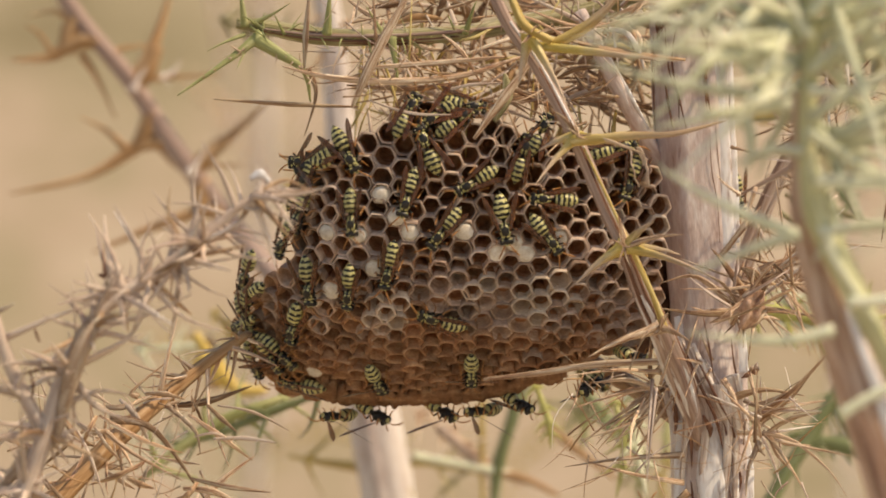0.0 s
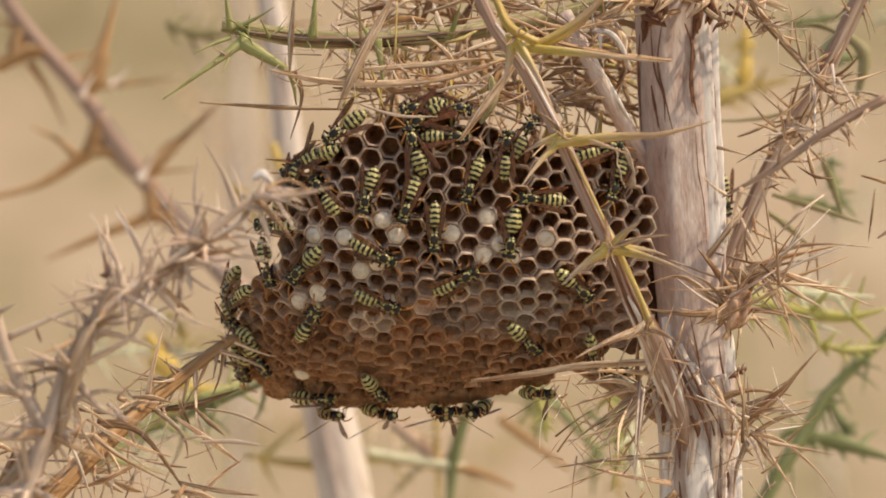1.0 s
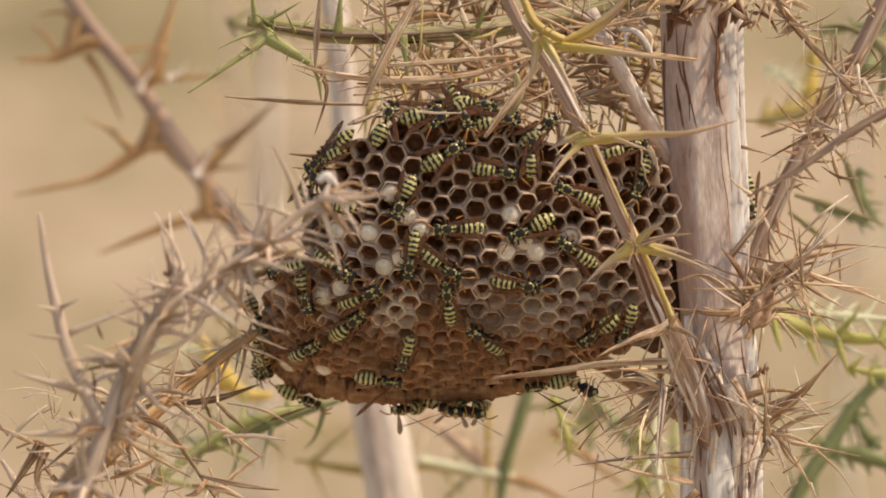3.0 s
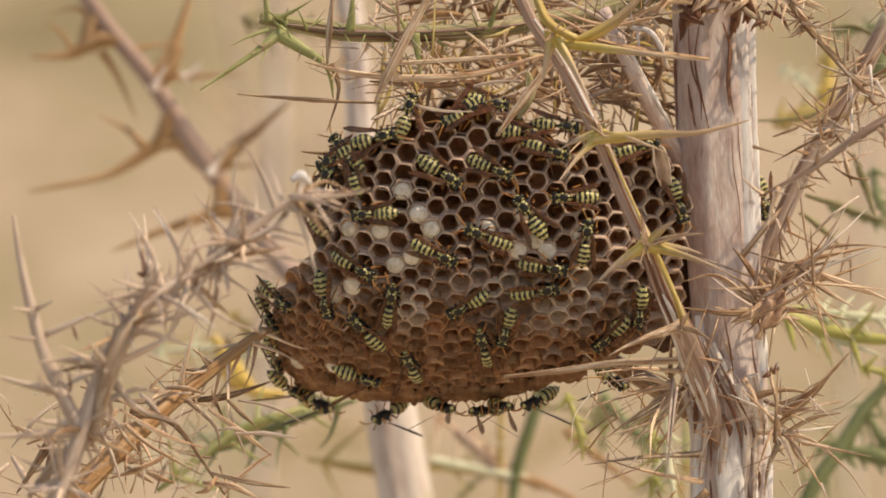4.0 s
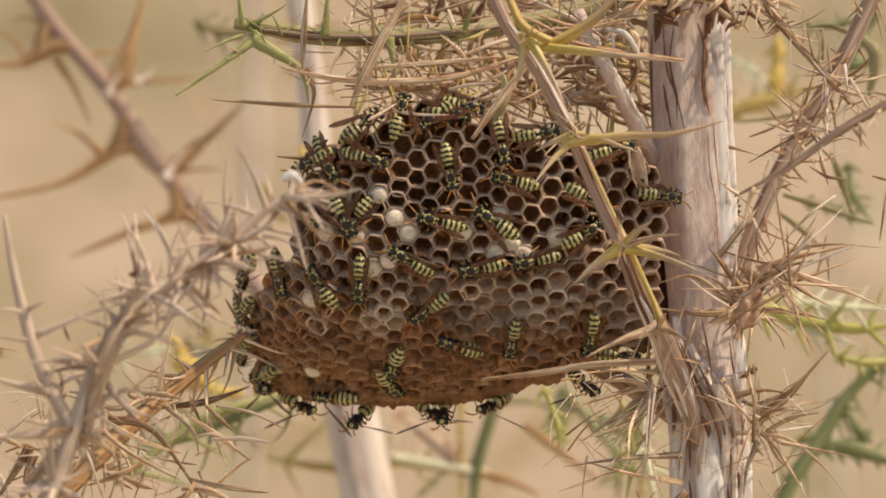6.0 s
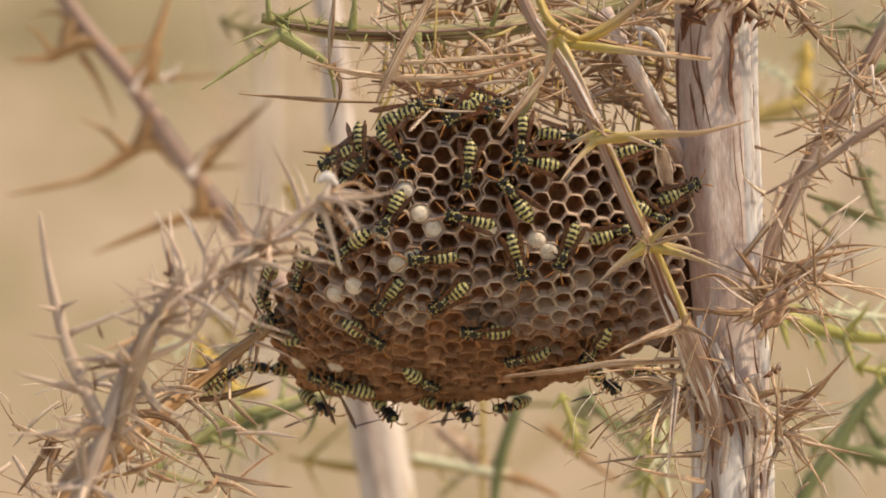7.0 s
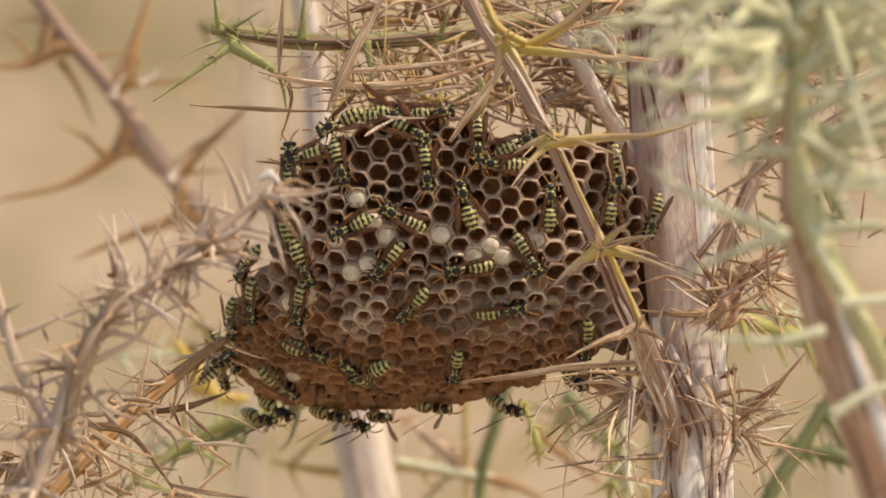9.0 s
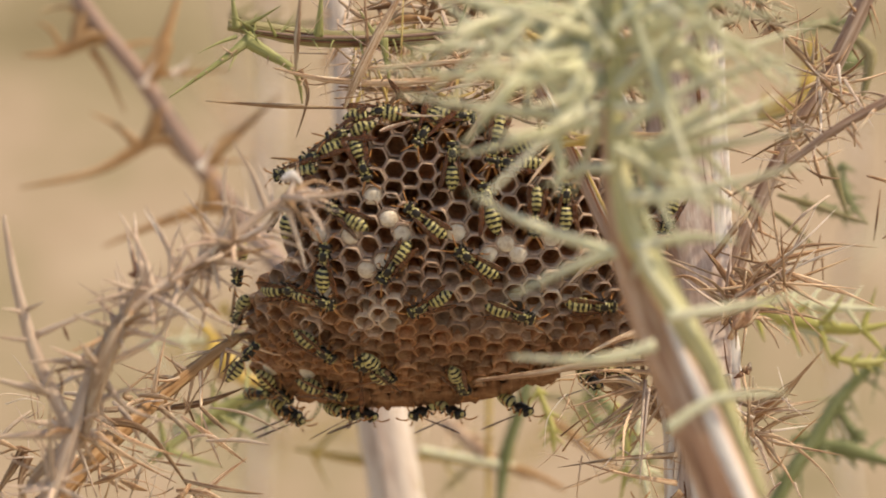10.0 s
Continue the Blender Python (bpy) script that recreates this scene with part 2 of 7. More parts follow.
class Shape:
    def __init__(self):
        self.verts, self.faces, self.slots, self.grain, self.run = [], [], [], [], []

    def add(self, verts, faces, slot=0, grain=None, run=None):
        k = len(self.verts)
        self.run += run or [0.0] * len(verts)
        self.grain += grain or [tuple(v) for v in verts]
        self.verts += [tuple(v) for v in verts]
        self.faces += [tuple(i + k for i in f) for f in faces]
        self.slots += [slot] * len(faces)

    def tube(self, points, radii, sides=6, steps=4, flat=1.0, ribs=0, rib=0.0, rough=0.0, seed=0, slot=0, side=None):
        """A tapered tube along a smooth line through the points."""
        pts, rad = spline(points, radii, steps)
        rng = random.Random(seed)
        verts, ahead = [], (pts[1] - pts[0]).normalized()
        ref = side or (Vector((0, 1, 0)) if abs(ahead.y) < 0.9 else Vector((1, 0, 0)))
        waves = [rng.uniform(0, 6.28) for _ in range(4)]
        grain, far = [], rng.uniform(0, 9)
        for i, (c, r) in enumerate(zip(pts, rad)):
            d = (pts[min(i + 1, len(pts) - 1)] - pts[max(i - 1, 0)]).normalized()
            ref = (ref - d * ref.dot(d)).normalized()
            other = d.cross(ref)
            far += (c - pts[max(i - 1, 0)]).length
            for j in range(sides):
                a = 2 * math.pi * j / sides
                k = 1.0
                if ribs:
                    k += rib * math.sin(ribs * a + waves[0] + 0.03 * i) + 0.6 * rib * math.sin((ribs * 2 - 3) * a + waves[1] - 0.05 * i)
                if rough:
                    k += rough * noise.noise((j * 2.1 + seed, i * 0.37, seed * 0.7))
                verts.append(c + r * k * (math.cos(a) * ref * flat + math.sin(a) * other))
                grain.append((r * math.cos(a), r * math.sin(a), far))
        n = len(pts)
        faces = [(i * sides + j, i * sides + (j + 1) % sides, (i + 1) * sides + (j + 1) % sides, (i + 1) * sides + j)
                 for i in range(n - 1) for j in range(sides)]
        faces += [tuple(reversed(range(sides))), tuple(range((n - 1) * sides, n * sides))]
        self.add(verts, faces, slot, grain, [i / (n - 1) for i in range(n) for _ in range(sides)])

    def spine(self, a, b, r, bend=0.0, sides=5, slot=0, seed=0, flat=1.0):
        """A thorn from a to b that tapers to a point, bowed a little."""
        rng = random.Random(seed)
        d = b - a
        off = Vector((rng.uniform(-1, 1), rng.uniform(-1, 1), rng.uniform(-1, 1))) * d.length * bend
        self.tube([a, a + d * 0.35 + off * 0.8, a + d * 0.7 + off, b], [r, r * 0.62, r * 0.34, r * 0.06], sides, 2, flat, slot=slot)

    def ball(self, c, r, rings=6, sides=10, slot=0):
        verts, faces = [], []
        for i in range(rings + 1):
            u = math.pi * i / rings
            for j in range(sides):
                a = 2 * math.pi * j / sides
                verts.append((c[0] + r[0] * math.sin(u) * math.cos(a), c[1] + r[1] * math.sin(u) * math.sin(a), c[2] + r[2] * math.cos(u)))
        for i in range(rings):
            for j in range(sides):
                faces.append((i * sides + j, (i + 1) * sides + j, (i + 1) * sides + (j + 1) % sides, i * sides + (j + 1) % sides))
        self.add(verts, faces, slot)

    def mesh(self, name, materials, smooth=True, origin=Vector((0, 0, 0))):
        me = bpy.data.meshes.new(name)
        me.from_pydata([tuple(Vector(v) - origin) for v in self.verts], [], self.faces)
        for m in materials if isinstance(materials, (list, tuple)) else [materials]:
            me.materials.append(m)
        if len(self.grain) == len(self.verts):
            me.attributes.new("grain", "FLOAT_VECTOR", "POINT").data.foreach_set("vector", [u for g in self.grain for u in g])
        if len(self.run) == len(self.verts):
            me.attributes.new("run", "FLOAT", "POINT").data.foreach_set("value", self.run)
        me.polygons.foreach_set("material_index", self.slots)
        me.polygons.foreach_set("use_smooth", [smooth] * len(self.faces))
        me.validate()
        me.update()
        return me


def spline(points, radii, steps):
    pts, rad = [Vector(p) for p in points], list(radii)
    if len(rad) == 2 and len(pts) > 2:
        rad = [rad[0] + (rad[1] - rad[0]) * i / (len(pts) - 1) for i in range(len(pts))]
    out, wid = [], []
    for i in range(len(pts) - 1):
        p0, p1, p2, p3 = pts[max(i - 1, 0)], pts[i], pts[i + 1], pts[min(i + 2, len(pts) - 1)]
        for s in range(steps):
            t = s / steps
            out.append(0.5 * ((2 * p1) + (p2 - p0) * t + (2 * p0 - 5 * p1 + 4 * p2 - p3) * t * t + (3 * p1 - p0 - 3 * p2 + p3) * t ** 3))
            wid.append(rad[i] + (rad[i + 1] - rad[i]) * t)
    return out + [pts[-1]], wid + [rad[-1]]


def part(name, shape, material, parent, label="", smooth=True):
    """Links a shape, given in the world, as one mesh under a thing or a part."""
    top = parent.parent or parent
    ob = new(name, shape.mesh(name, material, smooth, top.location))
    ob.parent = parent
    return tagged(ob, label)


def thing(name, place, label, category, group="", kind=""):
    ob = new(name)
    ob.location = place
    ob.empty_display_size = 0.02
    return tagged(ob, label, category, group, kind)


# ---- ground ----
def make_ground():
    s = Shape()
    xs = [-400, -120, -40, -15, -8] + [-6 + 0.4 * i for i in range(31)] + [8, 15, 40, 120, 400]
    ys = [-200, -60, -20, -8, -4] + [-2 + 0.4 * i for i in range(38)] + [16, 22, 40, 120, 600]
    verts = [(x, y, 0.03 * noise.noise((x * 0.5, y * 0.5, 3)) + 0.015 * noise.noise((x * 1.7, y * 1.7, 9)) - 0.02) for y in ys for x in xs]
    n = len(xs)
    s.add(verts, [(j * n + i, j * n + i + 1, (j + 1) * n + i + 1, (j + 1) * n + i) for j in range(len(ys) - 1) for i in range(n - 1)])
    tagged(new("ground", s.mesh("ground", SOIL)), "dry tan field of bare soil and bleached grass", "ground", kind="structure")


make_ground()


# ---- wind: how far each plant leans (mm at the nest's height, to the right and away) ----
LEAN_HEIGHT = 0.60


def leaning(base, side, away=0.0):
    turn = Matrix.Rotation(side / 1000 / LEAN_HEIGHT, 4, "Y") @ Matrix.Rotation(-away / 1000 / LEAN_HEIGHT, 4, "X")
    return Matrix.Translation(base) @ turn @ Matrix.Translation(-Vector(base))


NEST_BASE = Vector((0.090, 0.012, 0.0))
NEST_WIND = [(0, -0.9), (0.5, -3.45), (1, -4.35), (1.5, 0.6), (2, 0.6), (2.2, 0.9), (2.75, 2.4), (3.3, 0.9), (3.5, 3.0), (4, 4.65), (4.5, -0.45), (5, 1.35),
             (5.2, 1.0), (5.75, -1.6), (6.3, -0.8), (6.5, 0), (7, 5.1), (7.5, -0.3), (8, -1.35), (8.5, -3.75), (9, -6.9), (9.5, 2.6), (10, -2.9)]
BACK_BASE = Vector((0.030, 0.26, 0.0))
BACK_WIND = [(0, 6.2, 3), (0.5, 2.9, 29), (1, -10.1, 18), (1.5, -2.6, -6.5), (2, 5.8, -1.5), (2.75, 8.2, -4), (3.5, 9.7, -6.5), (4, 12.7, -6.5), (4.5, 2.9, 15), (5, 1.8, 23),
             (5.75, -1.5, 10), (6.5, 0, 0), (7, 6.3, 0), (7.5, 13.2, 6), (8, -3.4, 11), (8.5, -5.5, 5), (9, 0.3, -4.5), (9.5, 10.8, 0), (10, 8.6, 14.5)]
ASH_BASE = Vector((-0.060, -0.11, 0.0))
ASH_WIND = [(0, -10.8), (0.5, -5.8), (1, -10.4), (1.5, 0.3), (2, 4.9), (2.2, 1.9), (2.75, 3.6), (3.3, 5.2), (3.5, 3.0), (4, -1.4), (4.5, 2.3), (5, 2.8), (5.2, 0.9), (5.75, -3.0),
            (6.3, -3.6), (6.5, 0), (7, 4.8), (7.5, -2.0), (8, -5.8), (8.5, -4.9), (9, -8.7), (9.5, -8.3), (10, -3.6)]
FLANK_BASE = Vector((0.105, 0.18, 0.0))
FLANK_WIND = [(0, -2.4, 11), (0.5, -2.2, 10), (1, -3.8, 18), (1.5, 0.4, 2), (2, 1.8, -3), (2.75, 2.8, -5), (3.5, 4.0, -8), (4, 7.2, -6), (4.5, 1.2, 11), (5, 3.0, 20), (5.75, 1.0, 8),
              (6.5, 0, 0), (7, 5.4, -5), (7.5, 2.8, 0), (8, -1.0, 8), (8.5, -4.2, 10), (9, -6.4, -7), (9.5, 2, 0), (10, -1.5, 4)]
FORE_BASE = Vector((0.120, -0.23, 0.0))
FORE_WIND = [(0, 39), (0.3, 46.5), (0.5, 60.8), (0.7, 78), (0.9, 93.1), (1.3, 100.2), (2.0, 97.2), (3.0, 100.2), (4.5, 96.2), (6.0, 100.2), (7.3, 96.2), (8.0, 79), (8.3, 66.8), (8.5, 55.7), (8.7, 45), (9, 37), (9.2, 30.5),
             (9.3, 25.3), (9.5, 8.1), (9.7, 0), (9.9, -0.6), (10, 0)]


# ---- thistles ----
def place(p):
    return at(*p)


def limb(plant, name, pts, radii, material, sides=12, steps=5, ribs=0, rib=0.0, rough=0.05, flat=1.0, seed=0, label="", parent=None):
    """A stem, branch or leaf rib through plan places; radii in steps of 0.15 mm."""
    s = Shape()
    if name in ("blade", "needle", "dry_bract"):
        sides, ribs, rib = 9, 3, 0.24
    s.tube([place(p) for p in pts], [r * GRID for r in radii], sides, steps, flat, ribs, rib, rough, seed)
    return part(name, s, material, parent or plant, label)


def spindle(r, n):
    """Radii of a blade that tapers to both ends."""
    return [r * (0.1 + 0.9 * math.sin(math.pi * (i + 0.12) / (n - 0.7))) for i in range(n)]


def thorn(plant, pts, r, material, flat=0.8, seed=0, label=""):
    s = Shape()
    n = len(pts)
    k = [1.0, 0.45, 0.08] if n == 3 else ([1.0, 0.08] if n == 2 else [1.0, 0.7, 0.4, 0.08][:n])
    if n == 2:
        a, b = place(pts[0]), place(pts[1])
        mid = a.lerp(b, 0.5) + Vector((0, 0, 1)) * (b - a).length * (0.03 * math.sin(seed * 2.3 + pts[0][0]))
        s.tube([a, mid, b], [r * GRID, r * GRID * 0.5, r * GRID * 0.06], 6, 5, flat, rough=0.08, seed=seed)
    else:
        s.tube([place(p) for p in pts], [r * GRID * f for f in k], 6, 5, flat, rough=0.08, seed=seed)
    return part("thorn", s, material, plant, label)


def thorns(plant, pts, count, length, r, material, seed, spread=70, upward=0.0):
    """Small thorns scattered along a line of plan places, each a part."""
    rng = random.Random(seed)
    line, _ = spline([place(p) for p in pts], [1, 1], 8)
    for k in range(count):
        i = rng.randrange(len(line) - 1)
        a = line[i].lerp(line[i + 1], rng.random())
        d = (line[i + 1] - line[i]).normalized()
        turn = rng.uniform(0, 2 * math.pi)
        side = (math.cos(turn) * RIGHT + math.sin(turn) * UP + rng.uniform(-0.8, 0.8) * AWAY)
        side = (side - d * side.dot(d)).normalized()
        lean = radians(rng.uniform(90 - spread, 90))
        way = (d * math.cos(lean) * rng.choice((1, 1, -1)) + side * math.sin(lean) + Vector((0, 0, upward))).normalized()
        size = length * GRID * rng.uniform(0.45, 1.15)
        s = Shape()
        s.spine(a, a + way * size, r * GRID * rng.uniform(0.7, 1.2), 0.09, 5, seed=rng.random(), flat=0.8)
        part("thorn", s, material, plant)


def burst(plant, centre, ways, r, material, seed, jitter=14, depth=0.02):
    """Dry narrow blades fanning out from one place to plan offsets."""
    rng = random.Random(seed)
    for dx, dy in ways:
        k = 0.35
        a = Vector((centre[0] + dx * k * 0.3 + rng.uniform(-jitter, jitter), centre[1] + dy * k * 0.3 + rng.uniform(-jitter, jitter), centre[2]))
        b = Vector((centre[0] + dx, centre[1] + dy, centre[2] + rng.uniform(-depth, depth)))
        c = a.lerp(b, 0.5) + Vector((-dy, dx, 0)) * rng.uniform(-0.12, 0.12) + Vector((0, 0, -0.003))
        w = r * rng.uniform(0.7, 1.3)
        limb(plant, "blade", [a, c, b], [w * 0.6, w * 0.85, 0.4], rng.choice((material, material, STRAW)), 6, 5, rough=0.15, flat=0.45, seed=int(dx * 7 + dy))


def lobed(plant, pts, r, material, seed, lobes=3, label=""):
    """One thistle leaf: a tapering rib with thorn-tipped lobes along both edges."""
    rng = random.Random(seed)
    s = Shape()
    n = len(pts)
    line, _ = spline([place(p) for p in pts], [1, 1], 6)
    size = (line[-1] - line[0]).length
    s.tube([place(p) for p in pts], [r * GRID * min(1, 0.3 + 2.2 * i / (n - 1)) * (1 - 0.92 * (i / (n - 1)) ** 1.4) for i in range(n)], 7, 6, 0.6, rough=0.2, seed=seed)
    for k in range(lobes):
        i = int((k + 0.7) / (lobes + 0.6) * (len(line) - 2))
        d = (line[i + 1] - line[i]).normalized()
        for turn in (-1, 1):
            way = (d * rng.uniform(0.5, 1.0) + d.cross(AWAY).normalized() * turn + AWAY * rng.uniform(-0.6, 0.6)).normalized()
            s.spine(line[i], line[i] + way * size * rng.uniform(0.16, 0.32), r * GRID * 0.6 * (1 - 0.5 * i / len(line)), 0.08, 5, seed=rng.random(), flat=0.7)
    return part("leaf", s, material, plant, label)


def fan(count, low, high, near, far, seed):
    """Offsets of a fan of thorns between two angles (degrees, from the right, upwards)."""
    rng = random.Random(seed)
    out = []
    for _ in range(count):
        a, d = radians(rng.uniform(low, high)), rng.uniform(near, far)
        out.append((math.cos(a) * d, -math.sin(a) * d))
    return out


def make_nest_thistle():
    p = thing("thistle", NEST_BASE, "tall dead thistle, grey ridged stem and straw thorns, carrying the nest", "thistle")
    limb(p, "stem", [(1228, -160, 0.012), (1228, 0, 0.012), (1232, 200, 0.012), (1243, 380, 0.012), (1262, 600, 0.012), (1266, 860, 0.012), (1290, 1700, 0.012), (1340, 3000, 0.012), (1390, 4850, 0.012)],
         [72, 73, 70, 64, 63, 70, 76, 80, 84], BARK, 64, 14, 5, 0.035, 0.03, seed=3, label="grey and pinkish ridged dry stem")
    front = [(860, -60, -0.034), (905, 40, -0.034), (960, 120, -0.034), (1025, 245, -0.034), (1080, 370, -0.034), (1112, 436, -0.034), (1145, 520, -0.03), (1174, 580, -0.026), (1204, 655, -0.013), (1224, 710, -0.007), (1238, 765, 0.0), (1246, 830, 0.008)]
    stout = [10, 10, 10.5, 11.5, 12.5, 14, 17, 19.5, 23, 19, 12, 4]
    limb(p, "branch", front, stout, MAUVE, 28, 6, 7, 0.09, 0.06, seed=5, label="mauve-brown striped side branch crossing the nest")
    for o, r, m, first, last in ((0.5, 4, BARK_WHITE, 1, 11), (-0.2, 6.5, BARK_WHITE, 6, 11), (-0.8, 5, BARK_WHITE, 6, 11), (0.15, 3.4, CRACK, 2, 11), (-0.5, 4.4, CRACK, 5, 11), (0.8, 4, CRACK, 6, 11)):
        rail = []
        for k in range(first, last):
            (x0, y0, _), (x1, y1, _) = front[k - 1], front[k + 1]
            d = math.hypot(x1 - x0, y1 - y0)
            x, y, w = front[k]
            rail.append((x + o * stout[k] * (y1 - y0) / d, y - o * stout[k] * (x1 - x0) / d, w - stout[k] * GRID * math.sqrt(1 - o * o) * (1.04 if m is CRACK else 0.98)))
        limb(p, "split" if m is CRACK else "ridge", rail, [r * 0.5] + [r * stout[k] / 16 for k in range(first + 1, last - 1)] + [r * 0.3], m, 8, 6, rough=0.2, flat=0.5, seed=int(r * 10))
    limb(p, "wing", [(1040, 262, -0.037), (1096, 380, -0.037), (1124, 440, -0.038), (1164, 530, -0.036), (1182, 582, -0.033)], [2, 3, 5, 5, 8], YELLOWED, 8, 5, seed=6, flat=0.6)
    limb(p, "branch", [(1032, 20, -0.006), (1072, 100, -0.008), (1114, 180, -0.004), (1184, 310, 0.016)], [12, 13, 14, 14], BARK, 20, 6, 5, 0.08, 0.06, seed=8, label="mauve-grey dry side branch")
    # white strip painting the highlight along this branch's right edge
    limb(p, "strip", [(1054, 50, -0.0076), (1083, 100, -0.0092), (1126, 178, -0.0056), (1150, 224, 0.002)], [2.5, 4, 4.5, 2], BARK_WHITE, 8, 8, rough=0.3, flat=0.6, seed=88)
    rng = random.Random(10)
    # knots on the front branch, each with a star of stout thorns
    for (x, y), r, tips in (((1112, 436), 15, [(1025, 502), (1163, 392), (1258, 486), (1212, 452), (1100, 380), (1218, 415)]),
                            ((1030, 240), 13, [(958, 268), (953, 328), (1118, 262), (1148, 274), (985, 195)]),
                            ((945, 62), 16, [(925, 150), (985, 135), (1012, 190)]),
                            ((1174, 580), 12, [(1045, 633), (1228, 606), (1140, 600)])):
        for k, (tx, ty) in enumerate(tips):
            s = Shape()
            spot = lambda f, lift: place((x + (tx - x) * f, y + (ty - y) * f - lift, -0.038 - 0.006 * f * (k % 3)))
            g = r * (1 - 0.09 * k) * GRID
            s.tube([spot(0, 0), spot(0.12, 1), spot(0.42, 5), spot(0.75, 4), spot(1, 0)], [g * 1.05, g * 0.74, g * 0.45, g * 0.24, g * 0.03], 10, 5, 0.75, 3, 0.14, 0.15, seed=k)
            part("thorn", s, THORN if y < 560 and k < 4 else STRAW, p)
        for k in range(5):
            s, a = Shape(), rng.uniform(0, 6.28)
            s.spine(place((x, y, -0.040)), place((x + math.cos(a) * rng.uniform(18, 42), y + math.sin(a) * rng.uniform(18, 42), -0.044)), 3.2 * GRID, 0.1, 6, seed=k)
            part("prickle", s, STRAW, p)
    # broad yellow leaf spikes that spring from the upper knots
    for pts, radii, m in (([(970, 84, -0.038), (1030, 56, -0.041), (1075, 20, -0.043), (1112, -24, -0.044)], [9, 12, 9, 2], OCHRE), ([(960, 82, -0.039), (1040, 90, -0.043), (1100, 97, -0.045), (1206, 109, -0.046)], [9, 9, 6, 0.8], THORN),
                          ([(904, -30, -0.037), (918, 10, -0.039), (938, 46, -0.041), (984, 72, -0.041)], [5, 8, 9, 8], YELLOWED), ([(1004, 254, -0.038), (1060, 247, -0.043), (1120, 241, -0.046), (1200, 237, -0.048), (1292, 214, -0.048)], [6, 12, 10, 6, 0.8], OCHRE),
                          ([(1084, 52, -0.016), (1112, 58, -0.02), (1132, 82, -0.02), (1147, 123, -0.018)], [4, 6.5, 6, 1], BARK_WHITE)):
        limb(p, "leaf_spike", pts, [r * 0.8 for r in radii], m, 10, 7, 3, 0.16, 0.14, 0.55, seed=int(pts[0][0]))
    # green side branch with thorny leaves
    limb(p, "branch", [(425, 40, -0.004), (480, 48, -0.004), (570, 64, -0.004), (700, 66, -0.003), (830, 58, 0), (930, 40, 0.006), (1050, 20, 0.01), (1200, -30, 0.012)], [9, 13, 15, 14, 14, 15, 17, 20], GREEN, 14, 6, 4, 0.08, 0.06, seed=9, label="grey-green living side branch")
    thorn(p, [(470, 60, -0.006), (415, 102, -0.008), (320, 168, -0.01)], 14, LEAF)
    thorn(p, [(455, 66, -0.006), (505, 96, -0.008), (545, 125, -0.008), (556, 180, -0.006)], 15, LEAF)
    thorn(p, [(550, 120, -0.006), (566, 165, -0.006), (545, 240, -0.006)], 8, STRAW_DARK)
    for a, b, r in (((440, 45), (430, -30), 9), ((455, 40), (520, 5), 6), ((440, 60), (372, 90), 5), ((585, 60), (592, -30), 11), ((700, 66), (712, 150), 10), ((690, 66), (655, 10), 6), ((500, 90), (545, 130), 5), ((510, 60), (490, 20), 4), ((445, 80), (425, 122), 5), ((830, 60), (850, 0), 7)):
        thorn(p, [(*a, -0.006), (*b, -0.01)], r, LEAF, seed=b[0])
    thorns(p, [(440, 44, -0.006), (570, 64, -0.006), (700, 66, -0.005), (830, 58, -0.002)], 34, 46, 3, LEAF, 91)
    thorns(p, [(465, 64, -0.007), (415, 102, -0.009), (350, 148, -0.01)], 9, 26, 2.4, STRAW, 92)
    thorns(p, [(460, 70, -0.007), (505, 96, -0.009), (545, 125, -0.009), (554, 165, -0.008)], 12, 34, 2.6, STRAW, 93)
    for line, r in (([(450, 50, -0.0058), (560, 68, -0.0061), (690, 72, -0.0052), (820, 64, -0.0024)], 2.6), ([(500, 46, -0.006), (600, 60, -0.0062), (740, 60, -0.0048)], 2.0), ([(580, 74, -0.0054), (700, 77, -0.0046), (800, 70, -0.0024)], 2.2)):
        limb(p, "split", line, [r * 0.4] + [r] * (len(line) - 2) + [r * 0.4], CRACK, 6, 8, rough=0.4, flat=0.5, seed=int(line[0][1]))
    limb(p, "streak", [(470, 50, -0.0062), (570, 61, -0.0066), (700, 62, -0.0056), (830, 54, -0.0026), (920, 42, 0.003)], [1.5, 3, 3.4, 3, 1.5], MAUVE, 8, 8, rough=0.3, flat=0.5, seed=94)
    # long bleached blades over the top of the nest
    for pts, r, m in (([(505, 116, -0.012), (600, 137, -0.012), (720, 143, -0.012), (830, 132, -0.01), (930, 100, -0.008)], 7, STRAW),
                      ([(385, 174, -0.005), (520, 183, -0.006), (640, 188, -0.006)], 4, STRAW_DARK), ([(500, 275, 0.01), (560, 279, 0.01), (620, 280, 0.01)], 4, STRAW_DARK),
                      ([(555, -20, -0.02), (548, 60, -0.02), (545, 120, -0.016)], 5, STRAW), ([(735, -20, -0.02), (690, 60, -0.02), (655, 130, -0.02), (630, 188, -0.018)], 10, STRAW),
                      ([(640, 120, -0.014), (760, 112, -0.014), (900, 100, -0.014)], 6, STRAW), ([(620, 150, 0.0), (740, 156, 0.0), (860, 140, 0)], 5, STRAW_DARK),
                      ([(960, 90, -0.02), (900, 170, -0.02), (845, 245, -0.02)], 8, STRAW), ([(900, 130, -0.01), (905, 170, -0.014), (882, 215, -0.014)], 11, GREEN),
                      ([(1060, 40, -0.01), (1130, 60, -0.012), (1135, 95, -0.012), (1150, 125, -0.012)], 9, STRAW), ([(1010, 70, -0.02), (1100, 92, -0.02), (1220, 106, -0.018)], 6, STRAW_DARK)):
